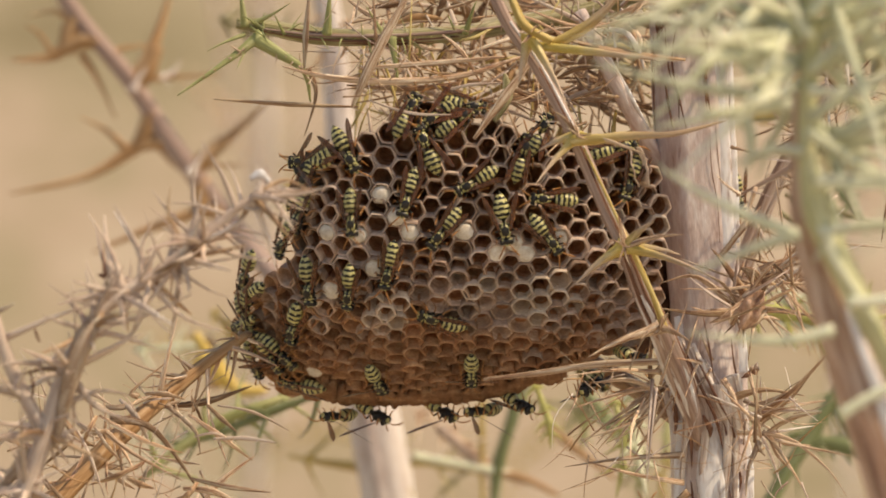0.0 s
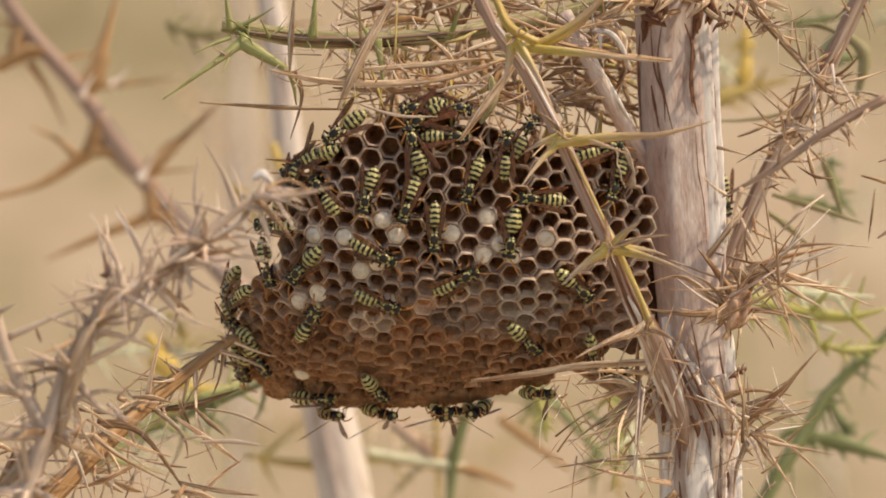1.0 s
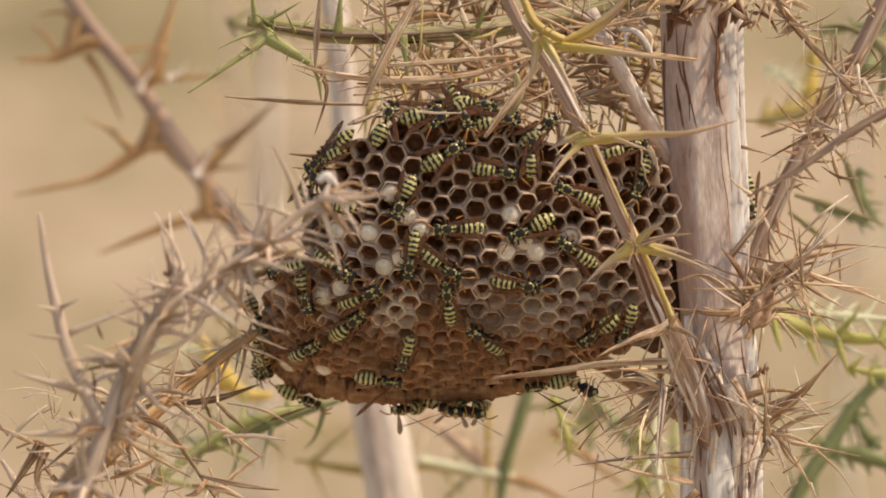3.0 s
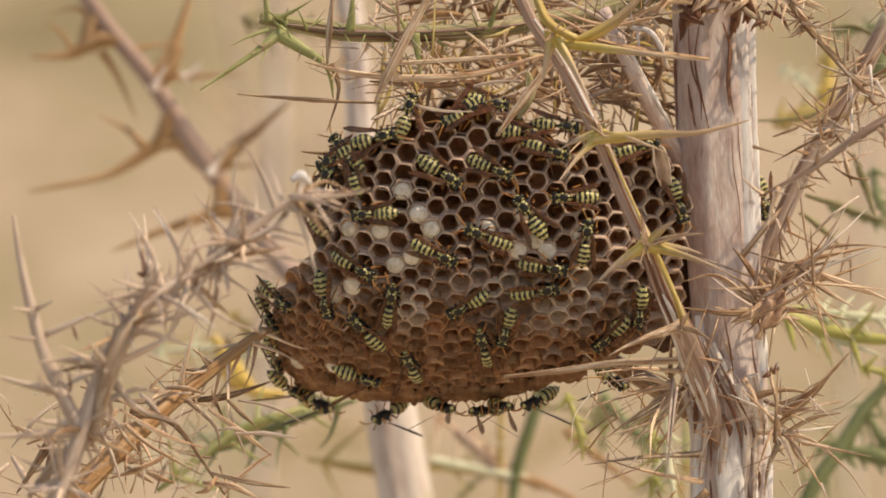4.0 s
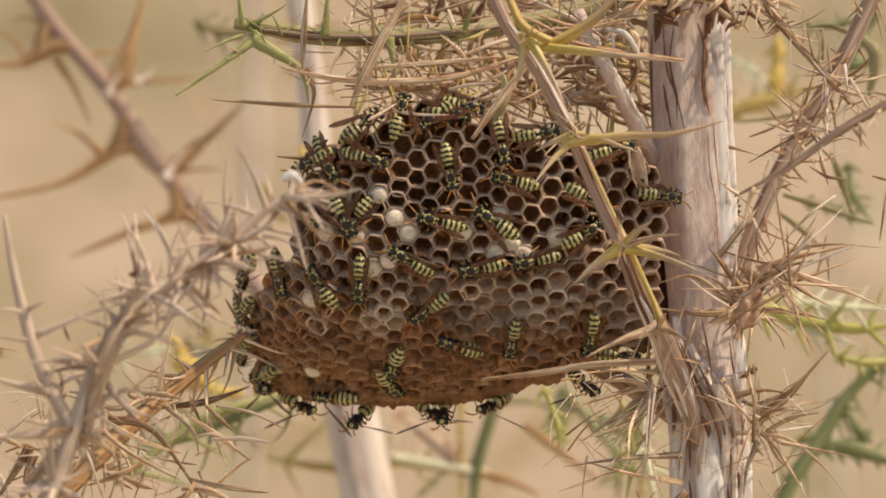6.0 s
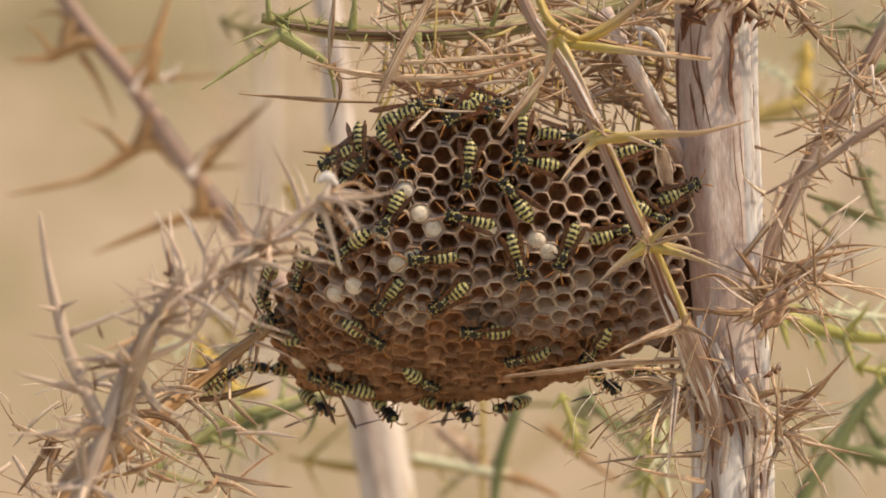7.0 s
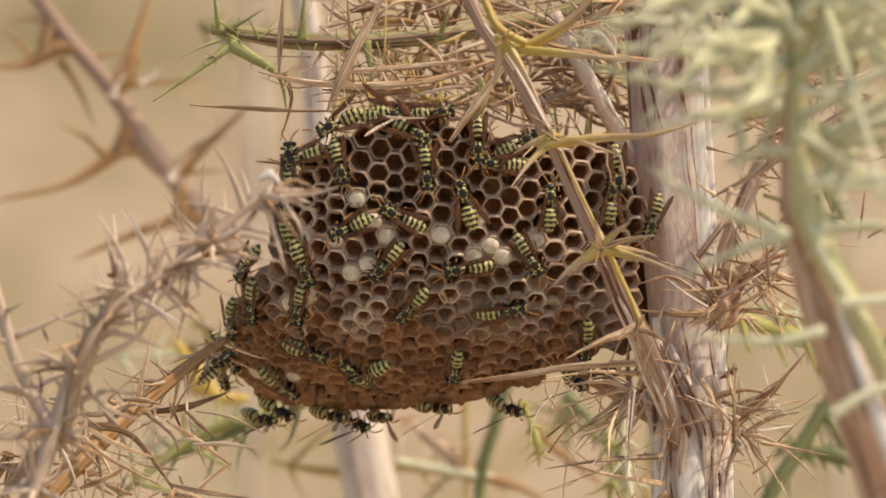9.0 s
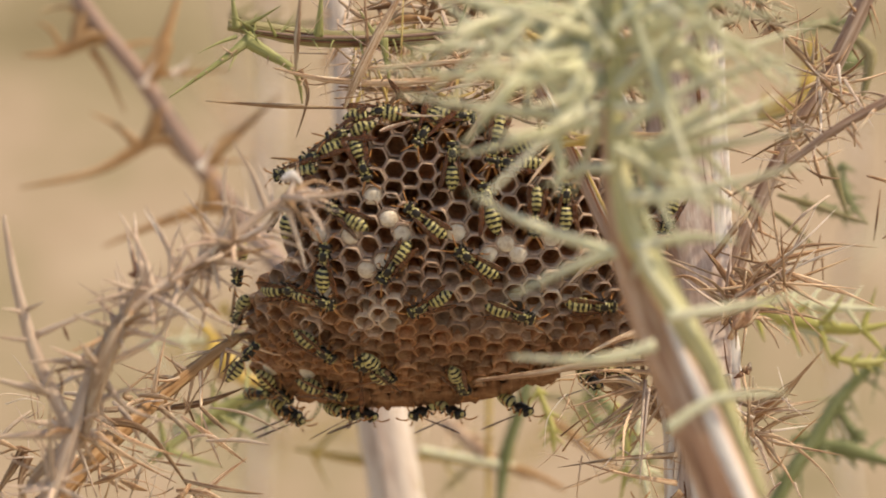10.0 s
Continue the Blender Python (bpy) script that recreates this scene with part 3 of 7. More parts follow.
        limb(p, "blade", pts, spindle(r, len(pts)), m, 6, 5, rough=0.1, flat=0.5, seed=int(pts[0][0]))
    rng = random.Random(11)
    for k in range(250):
        x, y = rng.uniform(620, 1150), 195 - 240 * rng.random() ** 1.3
        a, d = radians(rng.choice((rng.uniform(-30, 30), rng.uniform(-30, 30), rng.uniform(50, 130)))), rng.uniform(50, 200)
        w, r = rng.uniform(-0.012, 0.055), rng.uniform(1.8, 6.2)
        bend = rng.uniform(-26, 26)
        if x + math.cos(a) * d > 1150:
            w = max(w, 0.034)
        limb(p, "blade", [(x, y, w), (x + math.cos(a) * d * 0.5, y + math.sin(a) * d * 0.5 + bend, w - 0.003), (x + math.cos(a) * d, y + math.sin(a) * d, w + rng.uniform(-0.01, 0.01))],
             [r * 0.3, r * 0.8, 0.5], rng.choice((STRAW, STRAW, STRAW_DARK, STRAW_DARK, ASHEN, YELLOWED)), 5, 4, rough=0.12, flat=0.5, seed=k)
    for k in range(60):
        x, y = rng.uniform(740, 1130), rng.uniform(-20, 190)
        a, d, w, r = radians(rng.uniform(0, 360)), rng.uniform(50, 150), rng.uniform(0.012, 0.05), rng.uniform(4, 10)
        limb(p, "blade", [(x, y, w), (x + math.cos(a) * d * 0.5, y + math.sin(a) * d * 0.5 + rng.uniform(-20, 20), w - 0.003), (x + math.cos(a) * d, y + math.sin(a) * d, w + rng.uniform(-0.01, 0.01))],
             [r * 0.3, r, 0.5], rng.choice((STRAW_DARK, STRAW_DARK, AMBERED)), 6, 4, rough=0.15, flat=0.4, seed=k + 700)
    for k in range(46):
        x, y = rng.uniform(-20, 400), rng.uniform(690, 900)
        a, d = radians(rng.choice((rng.uniform(20, 70), rng.uniform(110, 160), rng.uniform(-20, 20)))), rng.uniform(50, 170)
        w, r = rng.uniform(-0.035, 0.01), rng.uniform(3, 8)
        limb(p, "blade", [(x, y, w), (x + math.cos(a) * d * 0.5, y + math.sin(a) * d * 0.5 + rng.uniform(-14, 14), w - 0.003), (x + math.cos(a) * d, y + math.sin(a) * d, w + rng.uniform(-0.01, 0.01))],
             [r * 0.4, r * 0.8, 0.5], rng.choice((STRAW, STRAW, STRAW_DARK, ASHEN)), 6, 5, rough=0.12, flat=0.5, seed=k + 400)
    for k in range(22):
        x, y = rng.uniform(1330, 1590), rng.uniform(60, 520)
        a, d = radians(rng.uniform(0, 360)), rng.uniform(50, 130)
        w, r = rng.uniform(-0.01, 0.03), rng.uniform(2.5, 5)
        limb(p, "blade", [(x, y, w), (x + math.cos(a) * d * 0.5, y + math.sin(a) * d * 0.5 + rng.uniform(-10, 10), w - 0.003), (x + math.cos(a) * d, y + math.sin(a) * d, w + rng.uniform(-0.01, 0.01))],
             [r * 0.3, r * 0.8, 0.4], rng.choice((STRAW, STRAW, STRAW_DARK, ASHEN)), 5, 4, rough=0.12, flat=0.5, seed=k + 500)
    crumple = Shape()
    sheet = []
    for side in (0, 1):
        for i in range(13):
            for j in range(9):
                u, v = i / 12 * 2 - 1, j / 8 * 2 - 1
                half = 21 * (1 - 0.8 * abs(u) ** 2.2) + 7 * noise.noise((i * 0.7, 3 if v > 0 else 8, 1))
                fold = 0.0011 * math.sin(5.5 * v + 2.4 * u) + 0.0022 * noise.noise((u * 2.6, v * 2.2, 4)) + 0.0030 * v * v
                sheet.append(place((1336 + 20 * u + half * v * 0.8 + 6 * noise.noise((u * 2, v * 2, 9)), 548 - 34 * u + half * v * 0.55 + 6 * noise.noise((u * 2, v * 2, 14)), -0.0225 + fold + 0.0005 * side)))
    ring = [j for j in range(8)] + [i * 9 + 8 for i in range(12)] + [108 + j for j in range(8, 0, -1)] + [i * 9 for i in range(12, 0, -1)]
    crumple.add(sheet, [(i * 9 + j, i * 9 + j + 1, i * 9 + j + 10, i * 9 + j + 9) for i in range(12) for j in range(8)]
                + [(117 + i * 9 + j, 117 + i * 9 + j + 9, 117 + i * 9 + j + 10, 117 + i * 9 + j + 1) for i in range(12) for j in range(8)]
                + [(b, a, a + 117, b + 117) for a, b in zip(ring, ring[1:] + ring[:1])])
    part("crumpled_leaf", crumple, CRUMPLE, p, "crumpled orange-tan dry leaf")
    # fine dry strands among the blades, over the nest, beside the stem and by the foot of the comb
    for box, count, depth, reach in (((600, 1130, -20, 190), 170, (-0.02, 0.04), (40, 150)), ((1300, 1400, 450, 560), 30, (-0.02, 0.0), (40, 120)), ((1010, 1210, 640, 840), 46, (-0.022, 0.0), (40, 120)), ((1320, 1430, 690, 880), 30, (-0.02, 0.0), (40, 110)), ((-20, 360, 700, 900), 70, (-0.05, 0.01), (35, 100))):
        for k in range(count):
            x, y, a, d = rng.uniform(*box[:2]), rng.uniform(*box[2:]), rng.uniform(0, 6.283), rng.uniform(*reach)
            w, e, r = rng.uniform(*depth), rng.uniform(-0.16, 0.16), rng.uniform(0.9, 2.1)
            if 1130 < x < 1330 and w < 0.0 and y < 560 or 1130 < x + math.cos(a) * d < 1330 and y < 560:
                w = 0.036
            ca, sa = math.cos(a) * d, math.sin(a) * d
            limb(p, "strand", [(x, y, w), (x + ca * 0.5 - sa * e, y + sa * 0.5 + ca * e, w - 0.002), (x + ca, y + sa, w + rng.uniform(-0.008, 0.008))], [r, r * 0.7, 0.25], rng.choice((STRAW, STRAW, BARK_PALE, STRAW_DARK, ASHEN, AMBERED)), 5, 4, flat=0.7, seed=k)
    # pale leaf bases running down the stem under the front branch, with dark splits between them
    def face(x, y, lift=0.0):
        cx = float(np.interp(y, [-160, 200, 380, 600, 860, 1700], [1228, 1232, 1243, 1262, 1266, 1290]))
        r = float(np.interp(y, [0, 200, 380, 600, 860], [73, 70, 64, 63, 70]))
        k = max(0.0, 1 - ((x - cx) / (r * 1.02)) ** 2)
        return (x, y, 0.012 - r * GRID * math.sqrt(k) - lift)

    # white strips down the stem: pale bark, and its sunlit right side painted in
    for line, r in (([(1270, -60), (1274, 60), (1281, 180), (1287, 300), (1294, 440)], 14), ([(1296, 20), (1298, 200), (1304, 330), (1306, 430)], 9), ([(1304, 540), (1312, 600), (1316, 660)], 15), ([(1322, 770), (1326, 830), (1328, 960)], 13), ([(1214, 745), (1211, 840), (1214, 960)], 14), ([(1262, 745), (1264, 850), (1266, 980)], 26), ([(1300, 760), (1304, 850), (1306, 980)], 9), ([(1204, 560), (1210, 600), (1212, 640)], 9)):
        limb(p, "strip", [face(x, y, r * GRID * (0.24 if line[0][1] < 100 else 0.06)) for x, y in line], [r * 0.6] + [r] * (len(line) - 1), BARK_WHITE, 14, 8, rough=0.2, flat=0.3, seed=int(line[0][0]), label="white stem strip, pale bark with painted sunlight")
    # leaf bases that run from the front branch down into the stem, arched over dark gaps
    for line, r, lift in (([(1183, 590), (1204, 650), (1222, 715), (1212, 790)], 13, 0.007), ([(1202, 600), (1230, 670), (1256, 735), (1244, 800)], 12, 0.006), ([(1224, 612), (1256, 680), (1292, 745), (1288, 830)], 13, 0.005), ([(1246, 640), (1284, 705), (1306, 765), (1304, 860)], 10, 0.004),
                          ([(1176, 620), (1190, 700), (1200, 780), (1196, 880)], 10, 0.004), ([(1300, 665), (1308, 700), (1318, 765)], 15, 0.008), ([(1276, 680), (1280, 710), (1292, 740)], 16, 0.006)):
        limb(p, "leaf_base", [face(x, y + (60 if k == 3 else 0), lift * (1, 0.9, 0.6, 0.1)[k]) for k, (x, y) in enumerate(line)], [r, r * 1.05, r * 0.85, r * 0.25][:len(line)], BARK_PALE, 10, 6, rough=0.2, flat=0.45, seed=int(line[0][0]), label="pale dry leaf base")
    for line, r in (([(1192, 600), (1214, 665), (1236, 730), (1240, 790)], 5), ([(1213, 606), (1242, 676), (1272, 740), (1286, 800)], 5), ([(1236, 630), (1270, 696), (1300, 752)], 4), ([(1222, 730), (1228, 770), (1230, 830)], 6), ([(1228, 850), (1231, 880), (1232, 930)], 4), ([(1250, 735), (1262, 758), (1262, 775)], 9), ([(1286, 745), (1294, 790), (1292, 860)], 4), ([(1296, 860), (1300, 900), (1298, 940)], 3),
                    ([(1300, 750), (1308, 790), (1306, 850)], 4), ([(1198, 700), (1202, 740), (1200, 770)], 7), ([(1314, 830), (1316, 850), (1314, 872)], 5), ([(1182, 610), (1196, 680), (1200, 730)], 4),
                    ([(1244, 40), (1259, 90), (1254, 140), (1257, 190)], 5), ([(1262, 230), (1266, 300), (1276, 360), (1280, 430)], 2), ([(1184, 40), (1186, 90), (1192, 130), (1206, 170), (1208, 215)], 2.5), ([(1184, 150), (1190, 190), (1200, 232)], 6), ([(1204, 40), (1196, 110), (1210, 180), (1224, 240)], 3), ([(1296, 150), (1298, 200), (1300, 240)], 2), ([(1262, 22), (1264, 44), (1259, 68)], 11), ([(1258, 60), (1256, 110), (1257, 160), (1266, 205)], 5), ([(1172, 24), (1174, 46), (1169, 76)], 13), ([(1188, 26), (1184, 40), (1178, 52)], 9), ([(1164, 60), (1162, 130), (1166, 230)], 4), ([(1184, 152), (1190, 185), (1196, 226)], 6), ([(1298, 150), (1299, 220), (1303, 300)], 1.6), ([(1284, 250), (1290, 330), (1296, 420)], 1.8), ([(1272, 210), (1276, 270), (1284, 340)], 2), ([(1250, 560), (1262, 620), (1270, 680)], 3), ([(1300, 600), (1306, 650), (1318, 690)], 3)):
        limb(p, "split", [face(x, y, float(np.interp(y, [559, 560, 650, 735, 800], [0.0006, 0.0084, 0.0082, 0.0064, 0.0008]))) for x, y in line], [r * 0.2] + [r * (0.45 if 60 < line[0][1] < 560 else 0.7)] * (len(line) - 2) + [0.4], CRACK, 6, 6, rough=0.3, flat=0.4, seed=int(line[0][0]))
    for pts, r in (([(1310, 600, -0.008), (1334, 552, -0.016), (1352, 505, -0.014)], 9), ([(1318, 566, -0.012), (1340, 574, -0.018), (1364, 548, -0.016)], 9), ([(1300, 575, -0.010), (1322, 540, -0.018), (1362, 520, -0.02)], 7), ([(1350, 520, -0.010), (1338, 488, -0.016), (1316, 474, -0.014)], 15), ([(1280, 455, -0.012), (1325, 398, -0.016), (1352, 366, -0.014)], 8), ([(1340, 520, -0.014), (1300, 556, -0.018), (1262, 572, -0.016)], 10), ([(1322, 708, -0.008), (1350, 715, -0.010), (1400, 694, -0.012)], 8),
                   ([(1160, 690, -0.016), (1120, 672, -0.018), (1050, 678, -0.018)], 6), ([(1245, 0, -0.01), (1300, -14, -0.014), (1360, -40, -0.014)], 9), ([(1190, 4, -0.01), (1150, 4, -0.014), (1080, 34, -0.014)], 9), ([(1085, 38, -0.01), (1122, 60, -0.014), (1138, 125, -0.014)], 11), ([(1345, 540, -0.012), (1362, 500, -0.016), (1400, 478, -0.016)], 11)):
        limb(p, "dry_bract", pts, [r * 0.6, r * 0.7, r * 0.06], STRAW_DARK if r > 10 else STRAW, 8, 6, rough=0.25, flat=0.3, seed=int(pts[0][1]))
    for cx, cy, n, near, far_ in ((1325, 545, 14, 50, 150), (1240, 640, 7, 40, 100), (1170, 690, 12, 60, 170), (1350, 760, 12, 50, 150), (1380, 490, 22, 50, 170), (1430, 240, 16, 40, 120), (1240, -30, 8, 30, 70), (1100, 30, 14, 40, 100), (1030, 240, 6, 30, 70), (1490, 130, 16, 40, 110)):
        for k in range(n):
            a, d = radians(rng.uniform(0, 360)), rng.uniform(near, far_)
            x, y, w = cx + rng.uniform(-28, 28), cy + rng.uniform(-28, 28), rng.uniform(-0.022, 0.004)
            limb(p, "needle", [(x, y, w), (x + math.cos(a) * d * 0.5, y + math.sin(a) * d * 0.5 + rng.uniform(-6, 6), w - 0.003), (x + math.cos(a) * d, y + math.sin(a) * d, w + rng.uniform(-0.012, 0.006))],
                 [rng.uniform(2, 3.6), 2.2, 0.3], rng.choice((STRAW, STRAW, BARK_PALE, STRAW_DARK)), 5, 4, flat=0.7, seed=k)
    # thorny collar at the top of the stem and the one below the nest
    burst(p, (1230, -25, -0.002), fan(12, 200, 340, 25, 75, 21), 5, STRAW_DARK, 21, 45)
    burst(p, (1190, -20, -0.004), fan(12, 140, 220, 60, 150, 22), 5, STRAW, 22, 30)
    burst(p, (1310, -22, -0.002), fan(12, -40, 60, 80, 180, 23), 5, STRAW, 23, 20)
    for pts, r in (([(1300, 705, -0.006), (1360, 690, -0.01), (1430, 701, -0.012)], 9), ([(1335, 745, -0.006), (1410, 690, -0.012), (1478, 618, -0.015)], 9), ([(1345, 752, -0.004), (1404, 706, -0.010), (1440, 664, -0.013)], 6), ([(1310, 765, -0.006), (1400, 776, -0.01), (1470, 830, -0.012), (1505, 880, -0.012)], 6),
                   ([(1365, 772, -0.008), (1400, 820, -0.01), (1438, 884, -0.01)], 5), ([(1350, 780, -0.006), (1330, 830, -0.008), (1325, 880, -0.008)], 6), ([(1285, 672, -0.014), (1306, 705, -0.018), (1322, 768, -0.018)], 7),
                   ([(1165, 690, -0.012), (1100, 735, -0.014), (1030, 788, -0.014)], 6), ([(1160, 680, -0.012), (1090, 700, -0.016), (1010, 726, -0.018)], 6), ([(1160, 705, -0.012), (1120, 750, -0.016), (1088, 796, -0.016)], 6),
                   ([(1225, 872, -0.002), (1170, 915, -0.004), (1090, 955, -0.006)], 9), ([(1215, 806, -0.002), (1110, 812, -0.012), (1005, 826, -0.014)], 6.5), ([(1215, 856, -0.002), (1120, 838, -0.014), (1040, 815, -0.014)], 6), ([(1180, 660, -0.014), (1100, 655, -0.018), (1010, 665, -0.02)], 5),
                   ([(1310, 545, -0.012), (1240, 490, -0.018), (1178, 500, -0.02)], 8), ([(1320, 550, -0.012), (1250, 555, -0.02), (1170, 545, -0.02)], 9), ([(1330, 530, -0.01), (1290, 470, -0.014), (1265, 440, -0.016)], 9),
                   ([(1340, 545, -0.006), (1430, 556, -0.01), (1478, 568, -0.01)], 7), ([(1350, 545, -0.006), (1385, 590, -0.01), (1398, 618, -0.01)], 5), ([(1350, 480, -0.004), (1420, 455, -0.006), (1510, 436, -0.006)], 10),
                   ([(1395, 480, -0.004), (1480, 505, -0.008), (1575, 545, -0.008)], 7), ([(1390, 485, -0.006), (1440, 520, -0.008), (1490, 548, -0.008)], 7), ([(1330, 490, -0.004), (1400, 470, -0.006), (1455, 400, -0.006)], 7),
                   ([(1300, 260, -0.006), (1330, 268, -0.01), (1372, 280, -0.012)], 4), ([(1400, 445, 0.0), (1480, 432, 0.0), (1575, 440, 0)], 6)):
        limb(p, "blade", pts, [r * (0.9 - 0.85 * k / (len(pts) - 1)) for k in range(len(pts))], STRAW if r < 9 else STRAW_DARK, 6, 6, rough=0.12, flat=0.55, seed=int(pts[0][0] + pts[0][1]))
    burst(p, (1320, 540, -0.01), fan(11, 0, 360, 40, 120, 31), 5, STRAW, 31, 22)
    burst(p, (1165, 700, -0.012), fan(11, 165, 255, 70, 160, 33), 2.6, STRAW, 33, 18)
    burst(p, (1345, 755, -0.006), fan(10, 275, 400, 50, 140, 34), 4, STRAW, 34, 18)
    burst(p, (1195, -8, -0.004), fan(11, 235, 305, 25, 60, 35), 6, CRACK, 35, 30, 0.004)
    burst(p, (1285, -12, -0.004), fan(9, 230, 310, 30, 75, 36), 7, CRACK, 36, 26, 0.004)
    burst(p, (1340, 15, -0.01), fan(14, 0, 360, 25, 70, 37), 4, CRACK, 37, 20)
    burst(p, (1388, 42, -0.02), fan(16, 0, 360, 15, 45, 38), 3, ASHEN, 38, 10)
    burst(p, (1336, 662, -0.004), fan(5, 0, 360, 10, 26, 39), 6, CRACK, 39, 8, 0.006)
    # flat straw lying across the foot of the nest
    limb(p, "straw", [(862, 671, -0.008), (960, 660, -0.012), (1060, 645, -0.018), (1170, 640, -0.022)], [2.5, 5.5, 6.5, 6], STRAW, 8, 6, rough=0.08, flat=0.5, seed=40, label="split straw across the foot of the nest")
    # branch on the far side of the stem
    far = [(1570, -40, 0.02), (1545, 20, 0.02), (1490, 130, 0.02), (1430, 235, 0.02), (1370, 345, 0.02), (1318, 480, 0.02), (1280, 600, 0.02)]
    limb(p, "branch", far, [14, 15, 16, 18, 15, 17, 18], BARK_BROWN, 16, 6, 5, 0.08, 0.08, seed=12, label="brown thorny branch")
    thorns(p, far, 38, 95, 5, STRAW_DARK, 13)
    second = [(1600, 175, -0.06), (1500, 230, -0.06), (1400, 300, -0.058), (1310, 348, -0.056)]
    limb(p, "branch", second, [9, 8, 6, 1.5], BARK_BROWN, 10, 6, seed=14)
    thorns(p, second, 14, 80, 5, STRAW, 15)
    third = [(1345, -30, -0.02), (1390, 40, -0.02), (1450, 110, -0.02), (1520, 190, -0.018)]
    limb(p, "branch", third, [10, 8, 6, 3], STRAW_DARK, 8, 6, seed=16)
    thorns(p, third, 26, 90, 4, STRAW, 17)
    for line, count, seed in ((far, 26, 101), (second, 14, 102), (third, 18, 103)):
        thorns(p, line, count, 85, 1.7, BARK_PALE, seed, 60)
    # olive leaves on the far side of the brown branch
    for pts, r, m in (([(1395, 345, 0.09), (1460, 365, 0.09), (1555, 398, 0.09)], 11, GREEN), ([(1385, 375, 0.09), (1420, 400, 0.09), (1462, 440, 0.09)], 12, GREEN), ([(1480, 270, 0.09), (1498, 320, 0.09), (1522, 392, 0.09)], 12, GREEN), ([(1520, 60, 0.1), (1560, 100, 0.1), (1540, 190, 0.1)], 22, GREEN), ([(1540, 75, 0.1), (1480, 46, 0.1), (1425, 52, 0.1)], 9, GREEN), ([(1300, 215, 0.1), (1390, 208, 0.1), (1470, 180, 0.1)], 6, GREEN)):
        lobed(p, pts, r, m, int(pts[0][0]), 0)
    # dried leaves at the foot of the nest, on its far side
    low = [(440, 592, 0.012), (380, 635, 0.006), (310, 690, 0.0), (230, 760, -0.01), (120, 868, -0.02), (40, 960, -0.03)]
    limb(p, "branch", low, [8, 10, 13, 16, 20, 22], AMBERED, 14, 6, 5, 0.14, 0.12, seed=18, label="brown dried leaf rib reaching to the nest")
    thorns(p, low, 48, 120, 5, STRAW, 19, 80)
    limb(p, "branch", [(440, 592, 0.012), (540, 580, 0.045), (720, 590, 0.05), (1000, 620, 0.035), (1240, 760, 0.016)], [6, 9, 12, 16, 20], STRAW_DARK, 10, 5, seed=20)
    for pts, r in (([(200, 740, -0.02), (280, 760, -0.022), (370, 885, -0.02)], 8), ([(190, 760, -0.02), (240, 800, -0.022), (330, 850, -0.02)], 6), ([(365, 880, 0.0), (410, 840, 0), (456, 806, 0)], 7), ([(60, 790, -0.03), (30, 840, -0.03), (0, 885, -0.03)], 9),
                   ([(70, 800, -0.03), (55, 850, -0.03), (70, 890, -0.03)], 8), ([(300, 715, -0.01), (350, 760, -0.012), (360, 800, -0.012)], 5), ([(250, 700, -0.01), (240, 690, -0.012), (300, 640, -0.01)], 6), ([(290, 690, -0.008), (300, 640, -0.01), (320, 560, -0.01)], 6)):
        limb(p, "blade", pts, [r, r * 0.6, r * 0.1], STRAW if r < 8 else STRAW_DARK, 6, 6, rough=0.12, flat=0.55, seed=int(pts[0][0] + pts[0][1]))
    return p


